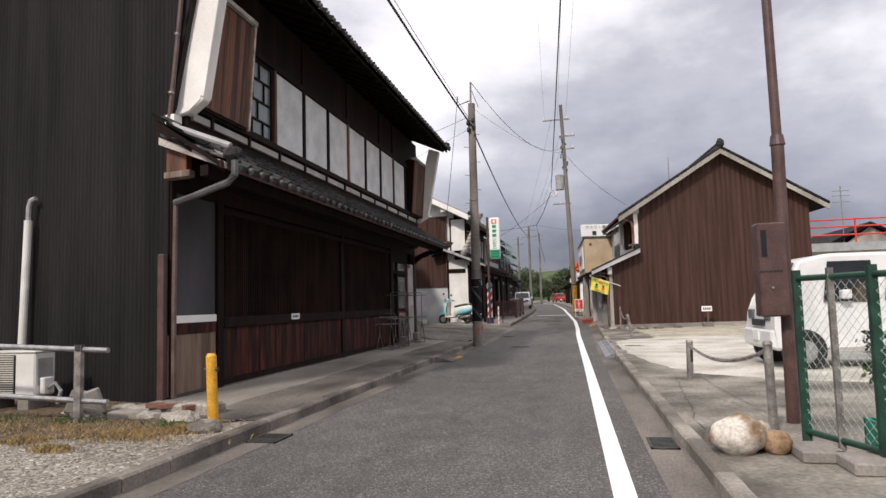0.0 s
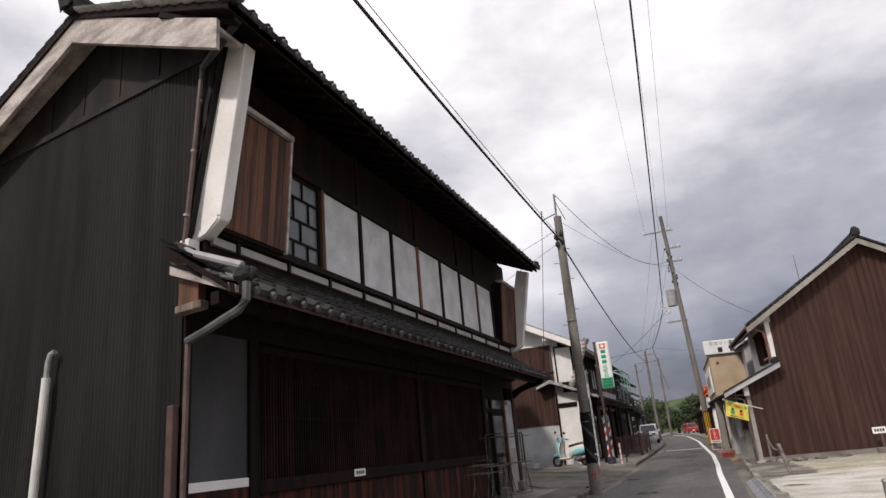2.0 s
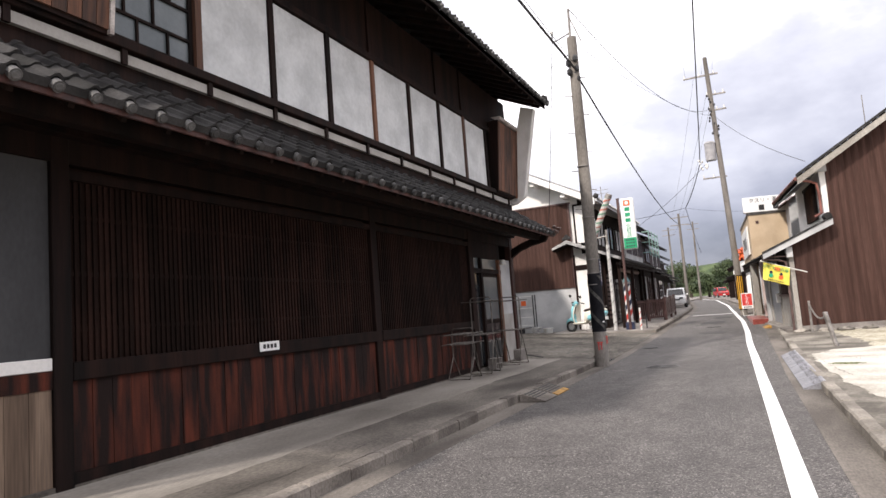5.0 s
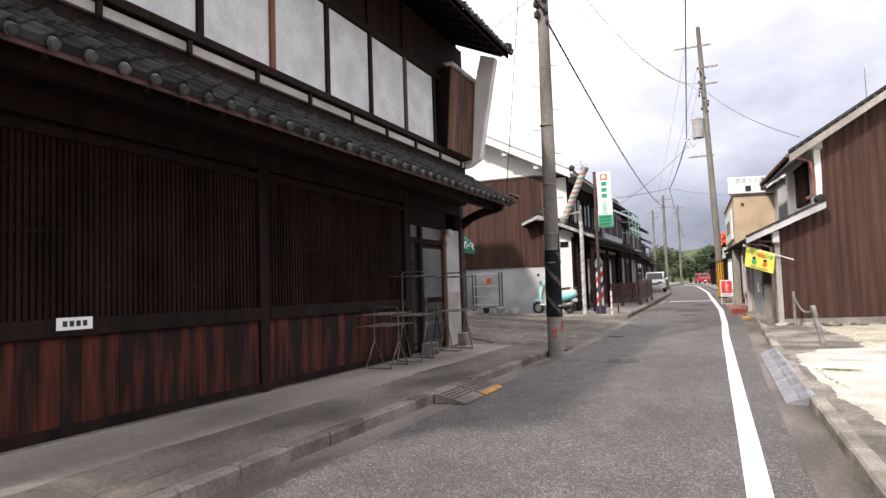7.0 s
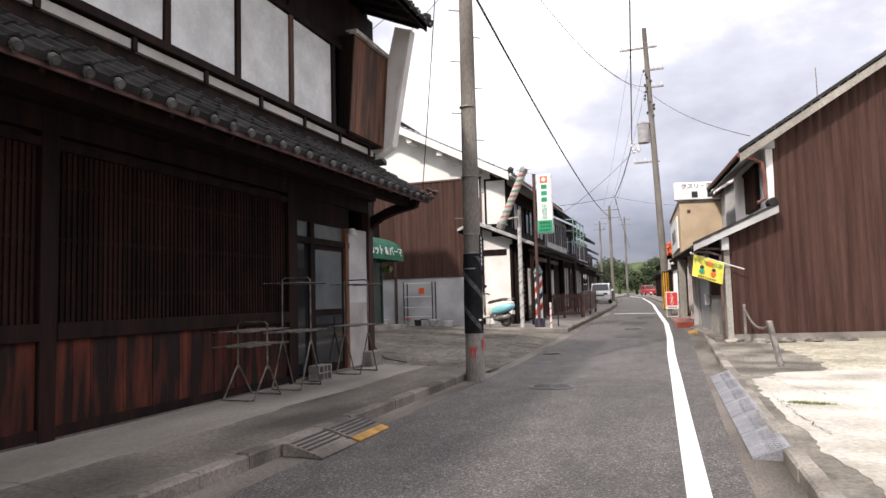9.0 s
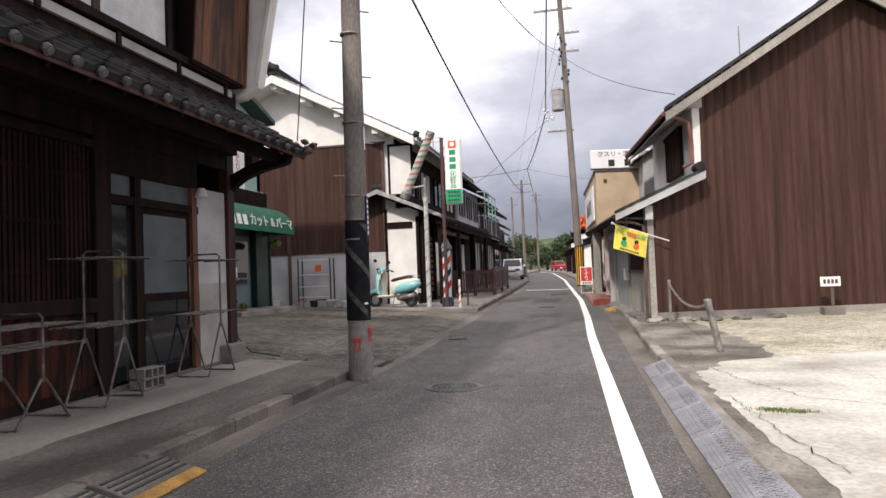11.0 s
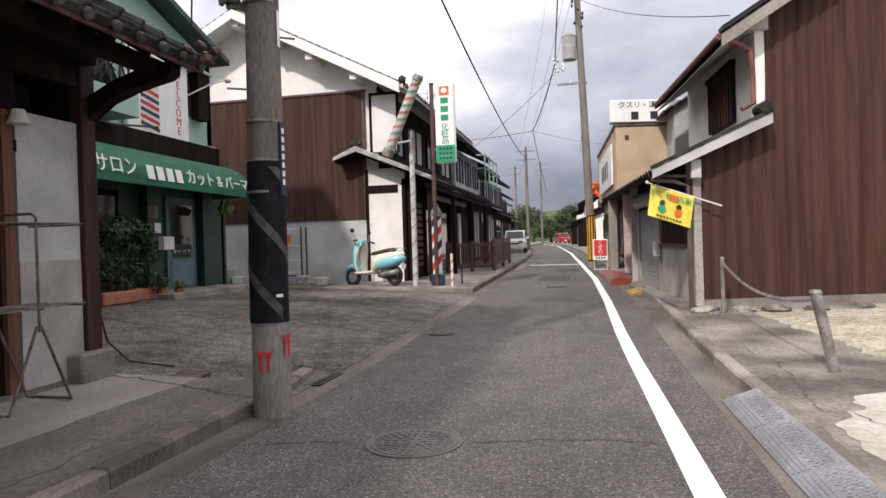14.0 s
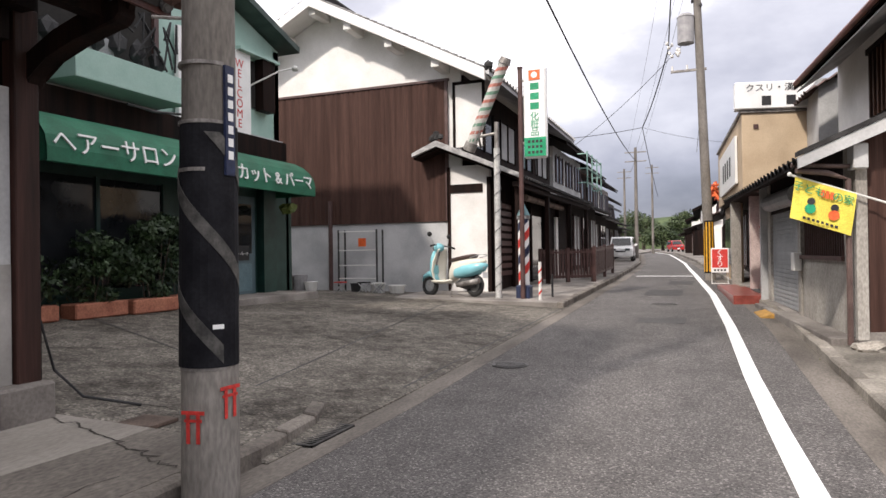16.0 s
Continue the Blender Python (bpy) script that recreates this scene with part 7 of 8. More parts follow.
ad = part("address_plate", B(-.035, -.30, -.012, .035, .30, .006, m=on_pole(view + .82, 2.12, .162)), BLUE_PAINT, PO, "narrow dark blue address plate")
for k in range(7):
    bars("plate_bar", on_pole(view + .82, 2.35 - k * .07, .169), .04, .045, 1, WHITE_SIGN, ad, .05)
for a, z in ((view - .58, .48), (view + .72, .60)):
    g = on_pole(a, z, .157)
    mk = part("red_mark", B(-.068, .055, 0, .068, .075, .004, m=g), RED_PAINT, PO, "small red gate-shaped paint mark")
    for q in ((-.052, .015, .052, .03), (-.04, -.10, -.02, .06), (.02, -.10, .04, .06)):
        part("stroke", B(q[0], q[1], 0, q[2], q[3], .004, m=g), RED_PAINT, mk)
part("sticker", B(-.03, -.012, 0, .03, .012, .004, m=on_pole(view + .3, 1.0, .158)), WHITE_SIGN, PO)
part("white_tag", B(-.03, -.15, 0, .03, .15, .004, m=on_pole(view + 1.0, 3.2, .148)), WHITE_SIGN, PO)
for k in range(10):
    a = 0.6 if k % 2 else 0.6 + math.pi
    z = 2.7 + k * .45
    part("step_bolt", C((px, py, z), (px + .28 * math.cos(a), py + .28 * math.sin(a), z), .010, None, 6), STEEL_WORN, PO)
bm = bmesh.new()
tube(bm, [(px, py, 7.5), (px + .02, py, 8.45)], .03)
tube(bm, [(px, py, 7.85), (px - .45, py + .1, 7.75), (px - .45, py + .1, 7.95)], .02, 6)
tube(bm, [(px, py, 8.3), (px + .25, py, 7.6)], .015, 6)
part("top_bracket", bm, STEEL_WORN, PO)
part("insulator", C((px - .45, py + .1, 7.95), (px - .45, py + .1, 8.05), .035), WHITE_PLASTIC, PO)
bm = bmesh.new()
for k in range(7):
    lump(bm, (px + .1 * math.cos(k * 2), py + .14 * math.sin(k * 2), 6.7 + .08 * k), .07, .07, .1, k, .3, 1)
part("cable_joint", bm, CABLE, PO)

P2 = thing("utility_pole", (-.02, 41.5, rise(41.5)), "tall concrete utility pole with a transformer", "utility pole", "utility poles")
part("shaft", C((.02, 41.5, .2), (-.38, 41.5, 13.4), .165, .10, 20), POLE_GREY, P2)
gd = part("guard", C((.01, 41.5, .6), (-.03, 41.5, 2.3), .172, .165, 20), BLACK_WRAP, P2, "black and yellow striped guard")
for k in range(4):
    a = -2.6 + k * .55
    part("guard_stripe", B(-.025, -.8, 0, .025, .8, .004, m=Matrix.Translation((-.01 + .172 * math.cos(a), 41.5 + .172 * math.sin(a), 1.45)) @ Matrix.Rotation(a + math.pi / 2, 4, "Z") @ Matrix.Rotation(math.pi / 2, 4, "X")), YELLOW, gd)
tr = part("transformer", C((-.62, 41.4, 8.1), (-.62, 41.4, 8.95), .26, .26, 20), PIPE_GREY, P2, "grey transformer drum")
part("transformer_lid", C((-.62, 41.4, 8.95), (-.62, 41.4, 9.05), .28, .2, 20), PIPE_GREY, tr)
for z, a, b in ((12.45, -1.5, .15), (11.4, -.5, .4), (10.6, -.45, .35), (7.2, -1.1, 0)):
    part("cross_arm", B(a - .0, 41.44, z, b, 41.52, z + .07), STEEL_WORN, P2)
    for k in range(3):
        x = a + (b - a) * (k + .1) / 2.4
        part("insulator", C((x, 41.48, z + .07), (x, 41.48, z + .22), .035, .03, 8), WHITE_PLASTIC, P2)
bm = bmesh.new()
for k in range(14):
    lump(bm, (-.3 + random.uniform(-.2, .2), 41.4, 9.3 + k * .16), .05, .05, .08, k, .3, 1)
part("switchgear", bm, CABLE, P2, kind="stuff")
bm = bmesh.new()
for k in range(10):
    lump(bm, (-1.0 + random.uniform(-.2, .2), 41.3, 7.9 + random.uniform(-.2, .3)), .06, .06, .07, k, .3, 1)
part("cable_joints", bm, WHITE_PLASTIC, P2, kind="stuff")
for x, y, h in ((-4.9, 71, 8.6), (-8.6, 98, 10), (-5.9, 104, 11)):
    q = thing("utility_pole", (x, y, rise(y)), "distant grey concrete utility pole", "utility pole", "utility poles")
    part("shaft", C((x, y, rise(y) - .1), (x, y, rise(y) + h), .16, .1, 12), POLE_GREY, q)
    for z in (h - .4, h - 1.1):
        part("cross_arm", B(x - .8, y - .04, rise(y) + z, x + .8, y + .04, rise(y) + z + .08), STEEL_WORN, q)


def wire(a, b, sag=.3, r=.012, label="thin black overhead cable above the street"):
    """A hanging cable."""
    a, b = Vector(a), Vector(b)
    bm = bmesh.new()
    tube(bm, [a + (b - a) * t + Vector((0, 0, -sag * 4 * t * (1 - t))) for t in [i / 14 for i in range(15)]], r, 5)
    return tagged(part("overhead_cable", bm, CABLE), label, "cable", "overhead cables")


wire((-2.72, 21.25, 6.95), (-2.75, -14, 8.2), .5, .026, "thick black bundled cable above the street")
wire((-2.72, 21.25, 7.05), (-2.95, -14, 8.7), .4, .008)
wire((-2.72, 21.25, 6.85), (-4.85, 71, 8.2), .7, .024, "thick black bundled cable above the street")
wire((-2.72, 21.3, 8.4), (-.45, 41.5, 10.7), .9, .011)
wire((-2.72, 21.3, 7.6), (-.45, 41.5, 10.4), .35, .006)
wire((-3.2, 21.35, 8.0), (-3.95, 22.15, 3.42), .12, .009)
wire((-2.8, 21.2, 7.3), (-11, 27, 7.0), .2, .007)
wire((-2.8, 21.2, 6.9), (-12, 30, 6.4), .2, .006)
wire((-1.2, 42.2, 8.2), (2.0, -10, 12.2), .4, .022, "thick black bundled cable above the street")
wire((-.6, 41.5, 12.6), (1.9, -10, 15), .5, .006)
wire((-1.4, 41.5, 12.6), (.7, -10, 15), .5, .005)
wire((-.1, 41.5, 12.6), (2.3, -10, 15), .5, .006)
wire((-1.2, 42.2, 8.2), (-2.7, 50, 7.0), .2, .022, "thick black bundled cable above the street")
wire((-2.7, 50, 7.0), (-3.3, 71, 5.4), .15, .018)
wire((-2.7, 50, 7.0), (-9, 47, 6.4), .2, .014)
wire((-2.7, 50, 7.0), (2.5, 60, 7.4), .2, .008)
wire((-.45, 41.5, 8.4), (-6.0, 47, 5.5), .3, .010)
wire((-.3, 41.5, 10.4), (2.35, 28.6, 5.2), .25, .010)
wire((-.5, 41.5, 11.5), (-4.9, 71, 9), .4, .008)
wire((-.2, 41.5, 11.5), (-4.5, 71, 9), .4, .008)
wire((-1.0, 41.5, 12.5), (-5.4, 71, 9.2), .4, .007)
wire((-4.9, 71, 8.4), (-8.6, 98, 9.6), .4, .012)
wire((-.1, 41.5, 7.2), (-.4, 52, 6.0), .1, .010)

# ---- near yard on the left ----
YP = thing("bollard", (-3.41, 7.22, .1), "yellow painted steel bollard", "bollard")
part("shaft", C((-3.40, 7.22, .03), (-3.43, 7.22, .86), .056, .056, 16), YELLOW, YP)
part("cap", C((-3.43, 7.22, .86), (-3.43, 7.22, .89), .056, .038, 16), YELLOW, YP)
for s in (-1, 1):
    part("chain_eye", C((-3.425 + s * .05, 7.22, .72), (-3.425 + s * .08, 7.22, .72), .022, .022, 8), IRON, YP)
RL = thing("pipe_railing", (-5.1, 7.17, .1), "galvanised pipe railing before the wall", "railing")
for z in (.98, .40):
    part("rail", C((-8.6, 7.45, z + .11), (-4.80, 7.35, z - .05), .032, .032, 12), STEEL, RL)
for x in (-5.17, -7.4):
    part("post", B(x - .045, 7.31, .05, x + .04, 7.37, 1.0), STEEL_WORN, RL)
    part("clamp", C((x, 7.34, .93), (x, 7.34, 1.0), .05, .05, 8), IRON, RL)
AC = thing("air_conditioner", (-6.9, 8.25, .3), "old white outdoor air conditioner unit", "air conditioner")
ax0, ay0, az0 = -.54, .53, -.06
part("casing", B(-6.78 + ax0, 7.55 + ay0, .36 + az0, -5.93 + ax0, 7.9 + ay0, .93 + az0), WHITE_PLASTIC, AC, bevel=.02)
part("top_lid", B(-6.80 + ax0, 7.53 + ay0, .93 + az0, -5.91 + ax0, 7.92 + ay0, .945 + az0), WHITE_PLASTIC, AC, bevel=.006)
part("fan_recess", B(-6.75 + ax0, 7.546 + ay0, .40 + az0, -6.22 + ax0, 7.552 + ay0, .90 + az0), DARK_ROOM, AC)
part("fan_guard", C((-6.5 + ax0, 7.545 + ay0, .65 + az0), (-6.5 + ax0, 7.53 + ay0, .65 + az0), .05, .05, 16), PIPE_GREY, AC)
for k in range(17):
    part("grille_bar", B(-6.74 + ax0, 7.52 + ay0, .41 + k * .029 + az0, -6.23 + ax0, 7.53 + ay0, .425 + k * .029 + az0), mat("aged_grille", (.45, .42, .36), (.56, .53, .47), .5) if k == 0 else bpy.data.materials["aged_grille"], AC)
part("side_panel", B(-5.932 + ax0, 7.6 + ay0, .5 + az0, -5.922 + ax0, 7.85 + ay0, .85 + az0), PIPE_GREY, AC, bevel=.004)
part("valve_cover", B(-5.925 + ax0, 7.62 + ay0, .38 + az0, -5.85 + ax0, 7.8 + ay0, .6 + az0), WHITE_PLASTIC, AC, bevel=.015)
for x in (-6.65 + ax0, -6.1 + ax0):
    part("foot_block", B(x - .08, 7.55 + ay0, .05, x + .08, 7.9 + ay0, .30), CONCRETE, AC)
bm = bmesh.new()
tube(bm, [(-5.88 + ax0, 7.7 + ay0, .39), (-5.75 + ax0, 7.7 + ay0, .46), (-5.68 + ax0, 7.72 + ay0, .36), (-5.75 + ax0, 7.74 + ay0, .19)], .025)
part("drain_hose", bm, PIPE_GREY, AC)
VP = thing("vent_pipe", (-7.55, 9.0, .3), "white plastic pipe with a hooked grey top", "pipe")
part("sleeve", C((-7.63, 9.03, .1), (-7.54, 9.03, 2.76), .056, .056, 14), WHITE_PLASTIC, VP)
bm = bmesh.new()
tube(bm, [(-7.54, 9.03, 2.74), (-7.535, 9.03, 2.96), (-7.50, 9.03, 3.06), (-7.42, 9.03, 3.09)], .038)
part("hook", bm, PIPE_GREY, VP)
rs = np.random.RandomState(9)
for i in range(13):
    x, y = [(-4.75, 8.0), (-4.45, 7.95), (-4.15, 7.9), (-3.9, 7.85), (-4.9, 7.75), (-4.5, 7.65), (-4.2, 7.6), (-5.3, 7.6), (-5.6, 7.9), (-5.85, 8.1), (-3.35, 7.0), (-5.15, 8.1), (-4.0, 7.55)][i]
    root = thing("rubble_stone", (x, y, .12), "rough grey broken stone in the yard", "stone", "rubble stones")
    w = rs.uniform(.1, .24)
    if i < 4:
        part("slab", B(x - .2, y - .14, .12, x + .2, y + .16, .22 + .02 * i, m=Matrix.Translation((x, y, 0)) @ Matrix.Rotation(rs.uniform(-.4, .4), 4, "Z") @ Matrix.Translation((-x, -y, 0))), ROUGH_STONE, root, bevel=.025)
    else:
        part("rock", lump(bmesh.new(), (x, y, .14), w, w * .7, w * .45, i, .5, 2), ROUGH_STONE, root)
for i, (x, y) in enumerate([(-4.55, 7.85), (-4.35, 7.8), (-3.98, 7.72)]):
    root = thing("brick", (x, y, .2), "broken reddish brick on the rubble", "brick", "loose bricks")
    part("clay_block", B(x - .1, y - .05, .24, x + .1, y + .05, .30, m=Matrix.Translation((x, y, 0)) @ Matrix.Rotation(.5 * i, 4, "Z") @ Matrix.Translation((-x, -y, -.03))), mat("dirty_brick", (.10, .045, .03), (.2, .10, .07), .9, 6, 40, .4) if i == 0 else bpy.data.materials["dirty_brick"], root, bevel=.006)
for i, (x, y) in enumerate([(-5.55, 7.7), (-5.25, 7.75)]):
    root = thing("concrete_block", (x, y, .12), "tilted grey concrete block", "block", "concrete blocks")
    part("block_body", B(-.1, -.06, 0, .1, .06, .3, m=pose(x, y, .15, 8, 22 - 40 * i, 20)), CONCRETE, root, bevel=.01)

# ---- parking lot edge on the right ----
MP = thing("meter_pole", (2.48, 7.84, .1), "brown steel pole with a brown meter cabinet", "pole")
part("pole", C((2.46, 7.84, .05), (2.49, 7.84, 2.9), .062, .062, 16), BROWN_PAINT, MP)
part("upper_pole", C((2.49, 7.84, 2.9), (2.47, 7.84, 6.2), .048, .045, 16), BROWN_PAINT, MP)
part("collar", C((2.49, 7.84, 2.85), (2.49, 7.84, 2.95), .075, .06, 16), BROWN_PAINT, MP)
cb = part("cabinet", B(2.19, 7.62, 1.14, 2.45, 7.86, 2.05), BROWN_PAINT, MP, "brown steel meter cabinet", bevel=.012)
part("door_seam", B(2.187, 7.615, 1.57, 2.40, 7.62, 1.585), CABLE, cb)
part("meter_window", B(2.22, 7.612, 1.72, 2.27, 7.62, 1.98), CAR_GLASS, cb)
part("lock", C((2.30, 7.615, 1.42), (2.30, 7.605, 1.42), .012, .012, 8), STEEL, cb)


def post(x, y, h, tilt, label, r=.04):
    root = thing("chain_post", (x, y, .1), label, "post", "chain posts")
    part("shaft", C((x, y, .05), (x + tilt[0], y + tilt[1], .1 + h), r, r, 14), STEEL_WORN, root)
    part("cap", C((x + tilt[0], y + tilt[1], .1 + h), (x + tilt[0], y + tilt[1], .13 + h), r * 1.2, r * .9, 14), STEEL_WORN, root)
    return Vector((x + tilt[0], y + tilt[1], .05 + h))


def chain(a, b, sag):
    root = thing("chain", (a + b) / 2 - Vector((0, 0, sag)), "sagging steel chain between two posts", "chain", "chains")
    n = int((b - a).length / .045)
    pts = [a + (b - a) * (i / n) + Vector((0, 0, -sag * 4 * (i / n) * (1 - i / n))) for i in range(n + 1)]
    bm = tubering(0, 0, 0, .02, .005)
    for v in bm.verts:
        v.co.x *= 1.5
    me = mesh_of("link", bm, STEEL_WORN)
    for i in range(n):
        d = pts[i + 1] - pts[i]
        piece("link", me, Matrix.Translation((pts[i] + pts[i + 1]) / 2) @ d.to_track_quat("X", "Z").to_matrix().to_4x4() @ Matrix.Rotation(math.pi / 2 * (i % 2), 4, "X"), root)


a = post(2.15, 7.31, .80, (-.01, 0), "worn steel post holding a chain")
b = post(2.06, 11.59, .56, (.02, 0), "short worn steel post holding a chain", .05)
chain(a, b, .16)
part("chain_tag", B(2.05, 11.25, .38, 2.07, 11.37, .56), CABLE, bpy.data.objects["chain"], "small dark plate on the chain")
a = post(1.86, 27.25, .92, (.0, 0), "upright steel post holding a chain", .03)
b = post(2.0, 22.9, .72, (-.14, .05), "leaning worn steel post holding a chain", .05)
chain(a, b, .2)
SS = thing("small_sign", (5.2, 28.3, .25), "small white sign with dark red lettering on a concrete foot", "sign")
part("foot", B(5.0, 28.05, .15, 5.4, 28.35, .36), CONCRETE, SS, bevel=.015)
part("stake", B(5.18, 28.18, .36, 5.24, 28.22, .85), OLD_WOOD, SS)
pn = part("board", B(4.98, 28.13, .78, 5.36, 28.16, .98), WHITE_SIGN, SS)
bars("red_bar", pose(5.17, 28.13, .88, 90, 0, 0), .3, .09, 4, BROWN_PAINT, pn, .3)
BROWN_STONE = mat("rusty_brown_stone", (0.11, 0.06, 0.03), (0.34, 0.22, 0.13), 0.9, 6, 40, 0.6)
for i, (x, y, rx, rz) in enumerate([(1.68, 6.50, .215, .165), (1.885, 6.62, .08, .13), (1.96, 6.48, .115, .10)]):
    root = thing("boulder", (x, y, .1), "pale weathered boulder beside the kerb", "stone", "boulders")
    part("rock", lump(bmesh.new(), (x, y, .1 + rz * .8), rx, rx * .8, rz, i + 4, .14, 4), STONE if i < 2 else BROWN_STONE, root, smooth=True)
for i, (x, y, s) in enumerate([(1.62, 27.35, .15), (2.2, 27.45, .12), (2.7, 27.5, .14), (3.3, 27.6, .13), (4.0, 27.8, .12), (6.3, 28.4, .12)]):
    root = thing("edging_stone", (x, y, .15), "rough pale edging stone at the gable", "stone", "edging stones")
    part("rock", lump(bmesh.new(), (x, y, .2), s * 1.6, s, s * .6, i + 14, .5, 2), ROUGH_STONE, root)
GF = thing("chain_link_fence", (2.4, 6.4, .1), "green steel fence panel with chain-link mesh", "fence")
fa, fb = Vector((2.27, 6.79, 0)), Vector((2.72, 5.55, 0))
for t, w in ((0, .03), (.30, .022), (.62, .03), (1, .05)):
    q = fa + (fb - fa) * t
    part("post", B(q.x - w, q.y - w, .08, q.x + w, q.y + w, 1.55), GREEN_PAINT if t != .30 else STEEL_WORN, GF)
for z in (.22, 1.48):
    part("rail", C(fa + Vector((0, 0, z)), fb + Vector((0, 0, z)), .025), GREEN_PAINT, GF)
bm = bmesh.new()
d = (fb - fa)
ln = d.length
for k in range(-22, 20):
    for s in (1, -1):
        x0, x1 = k * .085, k * .085 + 1.2
        t0, t1 = max(0, -x0 / 1.2), min(1, (ln - x0) / 1.2)
        if t1 > t0 and s == 1 or t1 > t0:
            za, zb = (.25 + 1.2 * t0, .25 + 1.2 * t1) if s == 1 else (1.45 - 1.2 * t0, 1.45 - 1.2 * t1)
            cyl(bm, fa + d * ((x0 + 1.2 * t0) / ln) + Vector((0, 0, za)), fa + d * ((x0 + 1.2 * t1) / ln) + Vector((0, 0, zb)), .0022, None, 4)
part("mesh", bm, WIRE_MESH, GF, "pale wire mesh")
part("notice", B(2.52, 6.10, 1.28, 2.54, 6.30, 1.42), OLD_WOOD, GF)
for i, (x, y, c) in enumerate([(2.85, 6.5, CRATE_GREEN), (2.95, 6.1, CRATE_GREEN)]):
    root = thing("plastic_crate", (x, y, .1), "green plastic crate behind the fence", "crate", "crates")
    for q in ((-.2, -.15, -.18, .15), (.18, -.15, .2, .15), (-.2, -.15, .2, -.13), (-.2, .13, .2, .15)):
        part("crate_side", B(x + q[0], y + q[1], .1, x + q[2], y + q[3], .36), c, root)
    part("crate_rim", B(x - .21, y - .16, .3, x + .21, y - .14, .38), WHITE_PLASTIC, root)
sb = thing("shrub", (2.95, 6.35, .35), "leafy shrub in a crate behind the fence", "plant")
q = np.random.RandomState(3)
part("stems", tube(bmesh.new(), [(2.95, 6.35, .2), (2.93, 6.4, .6), (2.97, 6.4, .95)], .012, 6), BARK, sb)
leaves("foliage", [(2.93 + q.normal() * .12, 6.35 + q.normal() * .2, .65 + q.uniform(0, .45), .17) for k in range(8)], 900, .04, LEAF, sb, 5)
for i in range(2):
    root = thing("concrete_block", (2.25 + .25 * i, 6.45 - .3 * i, .1), "flat grey concrete block on the ground", "block", "concrete blocks")
    part("slab", B(2.05 + .22 * i, 6.15 - .35 * i, .1, 2.35 + .22 * i, 6.55 - .35 * i, .19), CONCRETE, root, bevel=.012)


# ---- before the townhouse door ----
def rack(x, y, h, shelves, ang, label):
    """A folding rack: two A-frames with uprights, and shelves of thin rods."""
    root = thing("drying_rack", pose(x, y, .186, 0, 0, ang), label, "rack", "drying racks")
    for s in (-1, 1):
        bm = bmesh.new()
        tube(bm, [(-.29, s * .22, .012), (-.02, s * .22, h * .43)], .012, 6)
        tube(bm, [(.29, s * .22, .012), (.02, s * .22, h * .43)], .012, 6)
        tube(bm, [(.0, s * .22, h * .40), (.0, s * .22, h), (.0, s * .18, h + .03), (.0, 0, h + .03)], .012, 6)
        part("side_frame", bm, RACK_STEEL, root, local=True)
    for e in (-.29, .29):
        bm = bmesh.new()
        tube(bm, [(e, -.22, .012), (e * 1.08, -.15, .012), (e * 1.08, .15, .012), (e, .22, .012)], .012, 6)
        part("foot_bar", bm, RACK_STEEL, root, local=True)
    for zz in shelves:
        for k in range(6):
            part("shelf_bar", C((-.45, -.25 + k * .1, zz), (.45, -.25 + k * .1, zz + .015), .005, None, 6), RACK_STEEL, root, local=True)
        for e in (-.40, 0, .40):
            part("shelf_rail", C((e, -.27, zz), (e, .27, zz), .008, None, 6), RACK_STEEL, root, local=True)


rack(-4.66, 17.85, .92, (.66, .84), 90, "low steel drying rack on the pavement")
rack(-4.62, 18.82, 1.5, (.78, 1.45), 93, "tall folding steel drying rack")
rack(-4.62, 20.66, 1.5, (.78, 1.45), 88, "tall folding steel drying rack")
for k in range(2):
    root = thing("concrete_block", (-4.72, 19.6, .19 + k * .11), "hollow grey concrete block before the door", "block", "concrete blocks")
    z = .197 + k * .112
    bm = bmesh.new()
    for q in ((-.19, -.09, -.165, .09), (.165, -.09, .19, .09), (-.05, -.09, -.03, .09), (.05, -.09, .07, .09)):
        box(bm, -4.70 + q[1], 19.6 + q[0], z, -4.70 + q[3], 19.6 + q[2], z + .1)
    box(bm, -4.79, 19.41, z + .1, -4.61, 19.79, z + .11)
    box(bm, -4.79, 19.41, z - .005, -4.61, 19.79, z + .008)
    part("block_body", bm, CONCRETE, root)

# ---- clutter by the shop's side wall ----
CR = thing("garden_rack", (-8.8, 34.0, .36), "white tubular rack with hanging tools", "rack")
z0 = apron_z(-8.8, 34)
for x in (-9.35, -8.2):
    for y in (33.95, 34.3):
        part("leg", C((x, y, z0), (x, y, z0 + 1.65), .025), IRON, CR)
for z in (.35, .7, 1.1, 1.6):
    part("rail", C((-9.35, 33.95, z0 + z), (-8.2, 33.95, z0 + z), .015), WHITE_PLASTIC, CR)
part("orange_tag", B(-8.72, 33.9, z0 + 1.2, -8.5, 33.92, z0 + 1.42), ORANGE, CR, "bright orange cloth")
DP = thing("drainpipe", (-9.85, 34.4, .36), "dark vertical drainpipe on the side wall", "drainpipe")
part("pipe", C((-9.85, 34.38, z0), (-9.85, 34.38, 2.85), .06, .06, 12), BROWN_PAINT, DP)
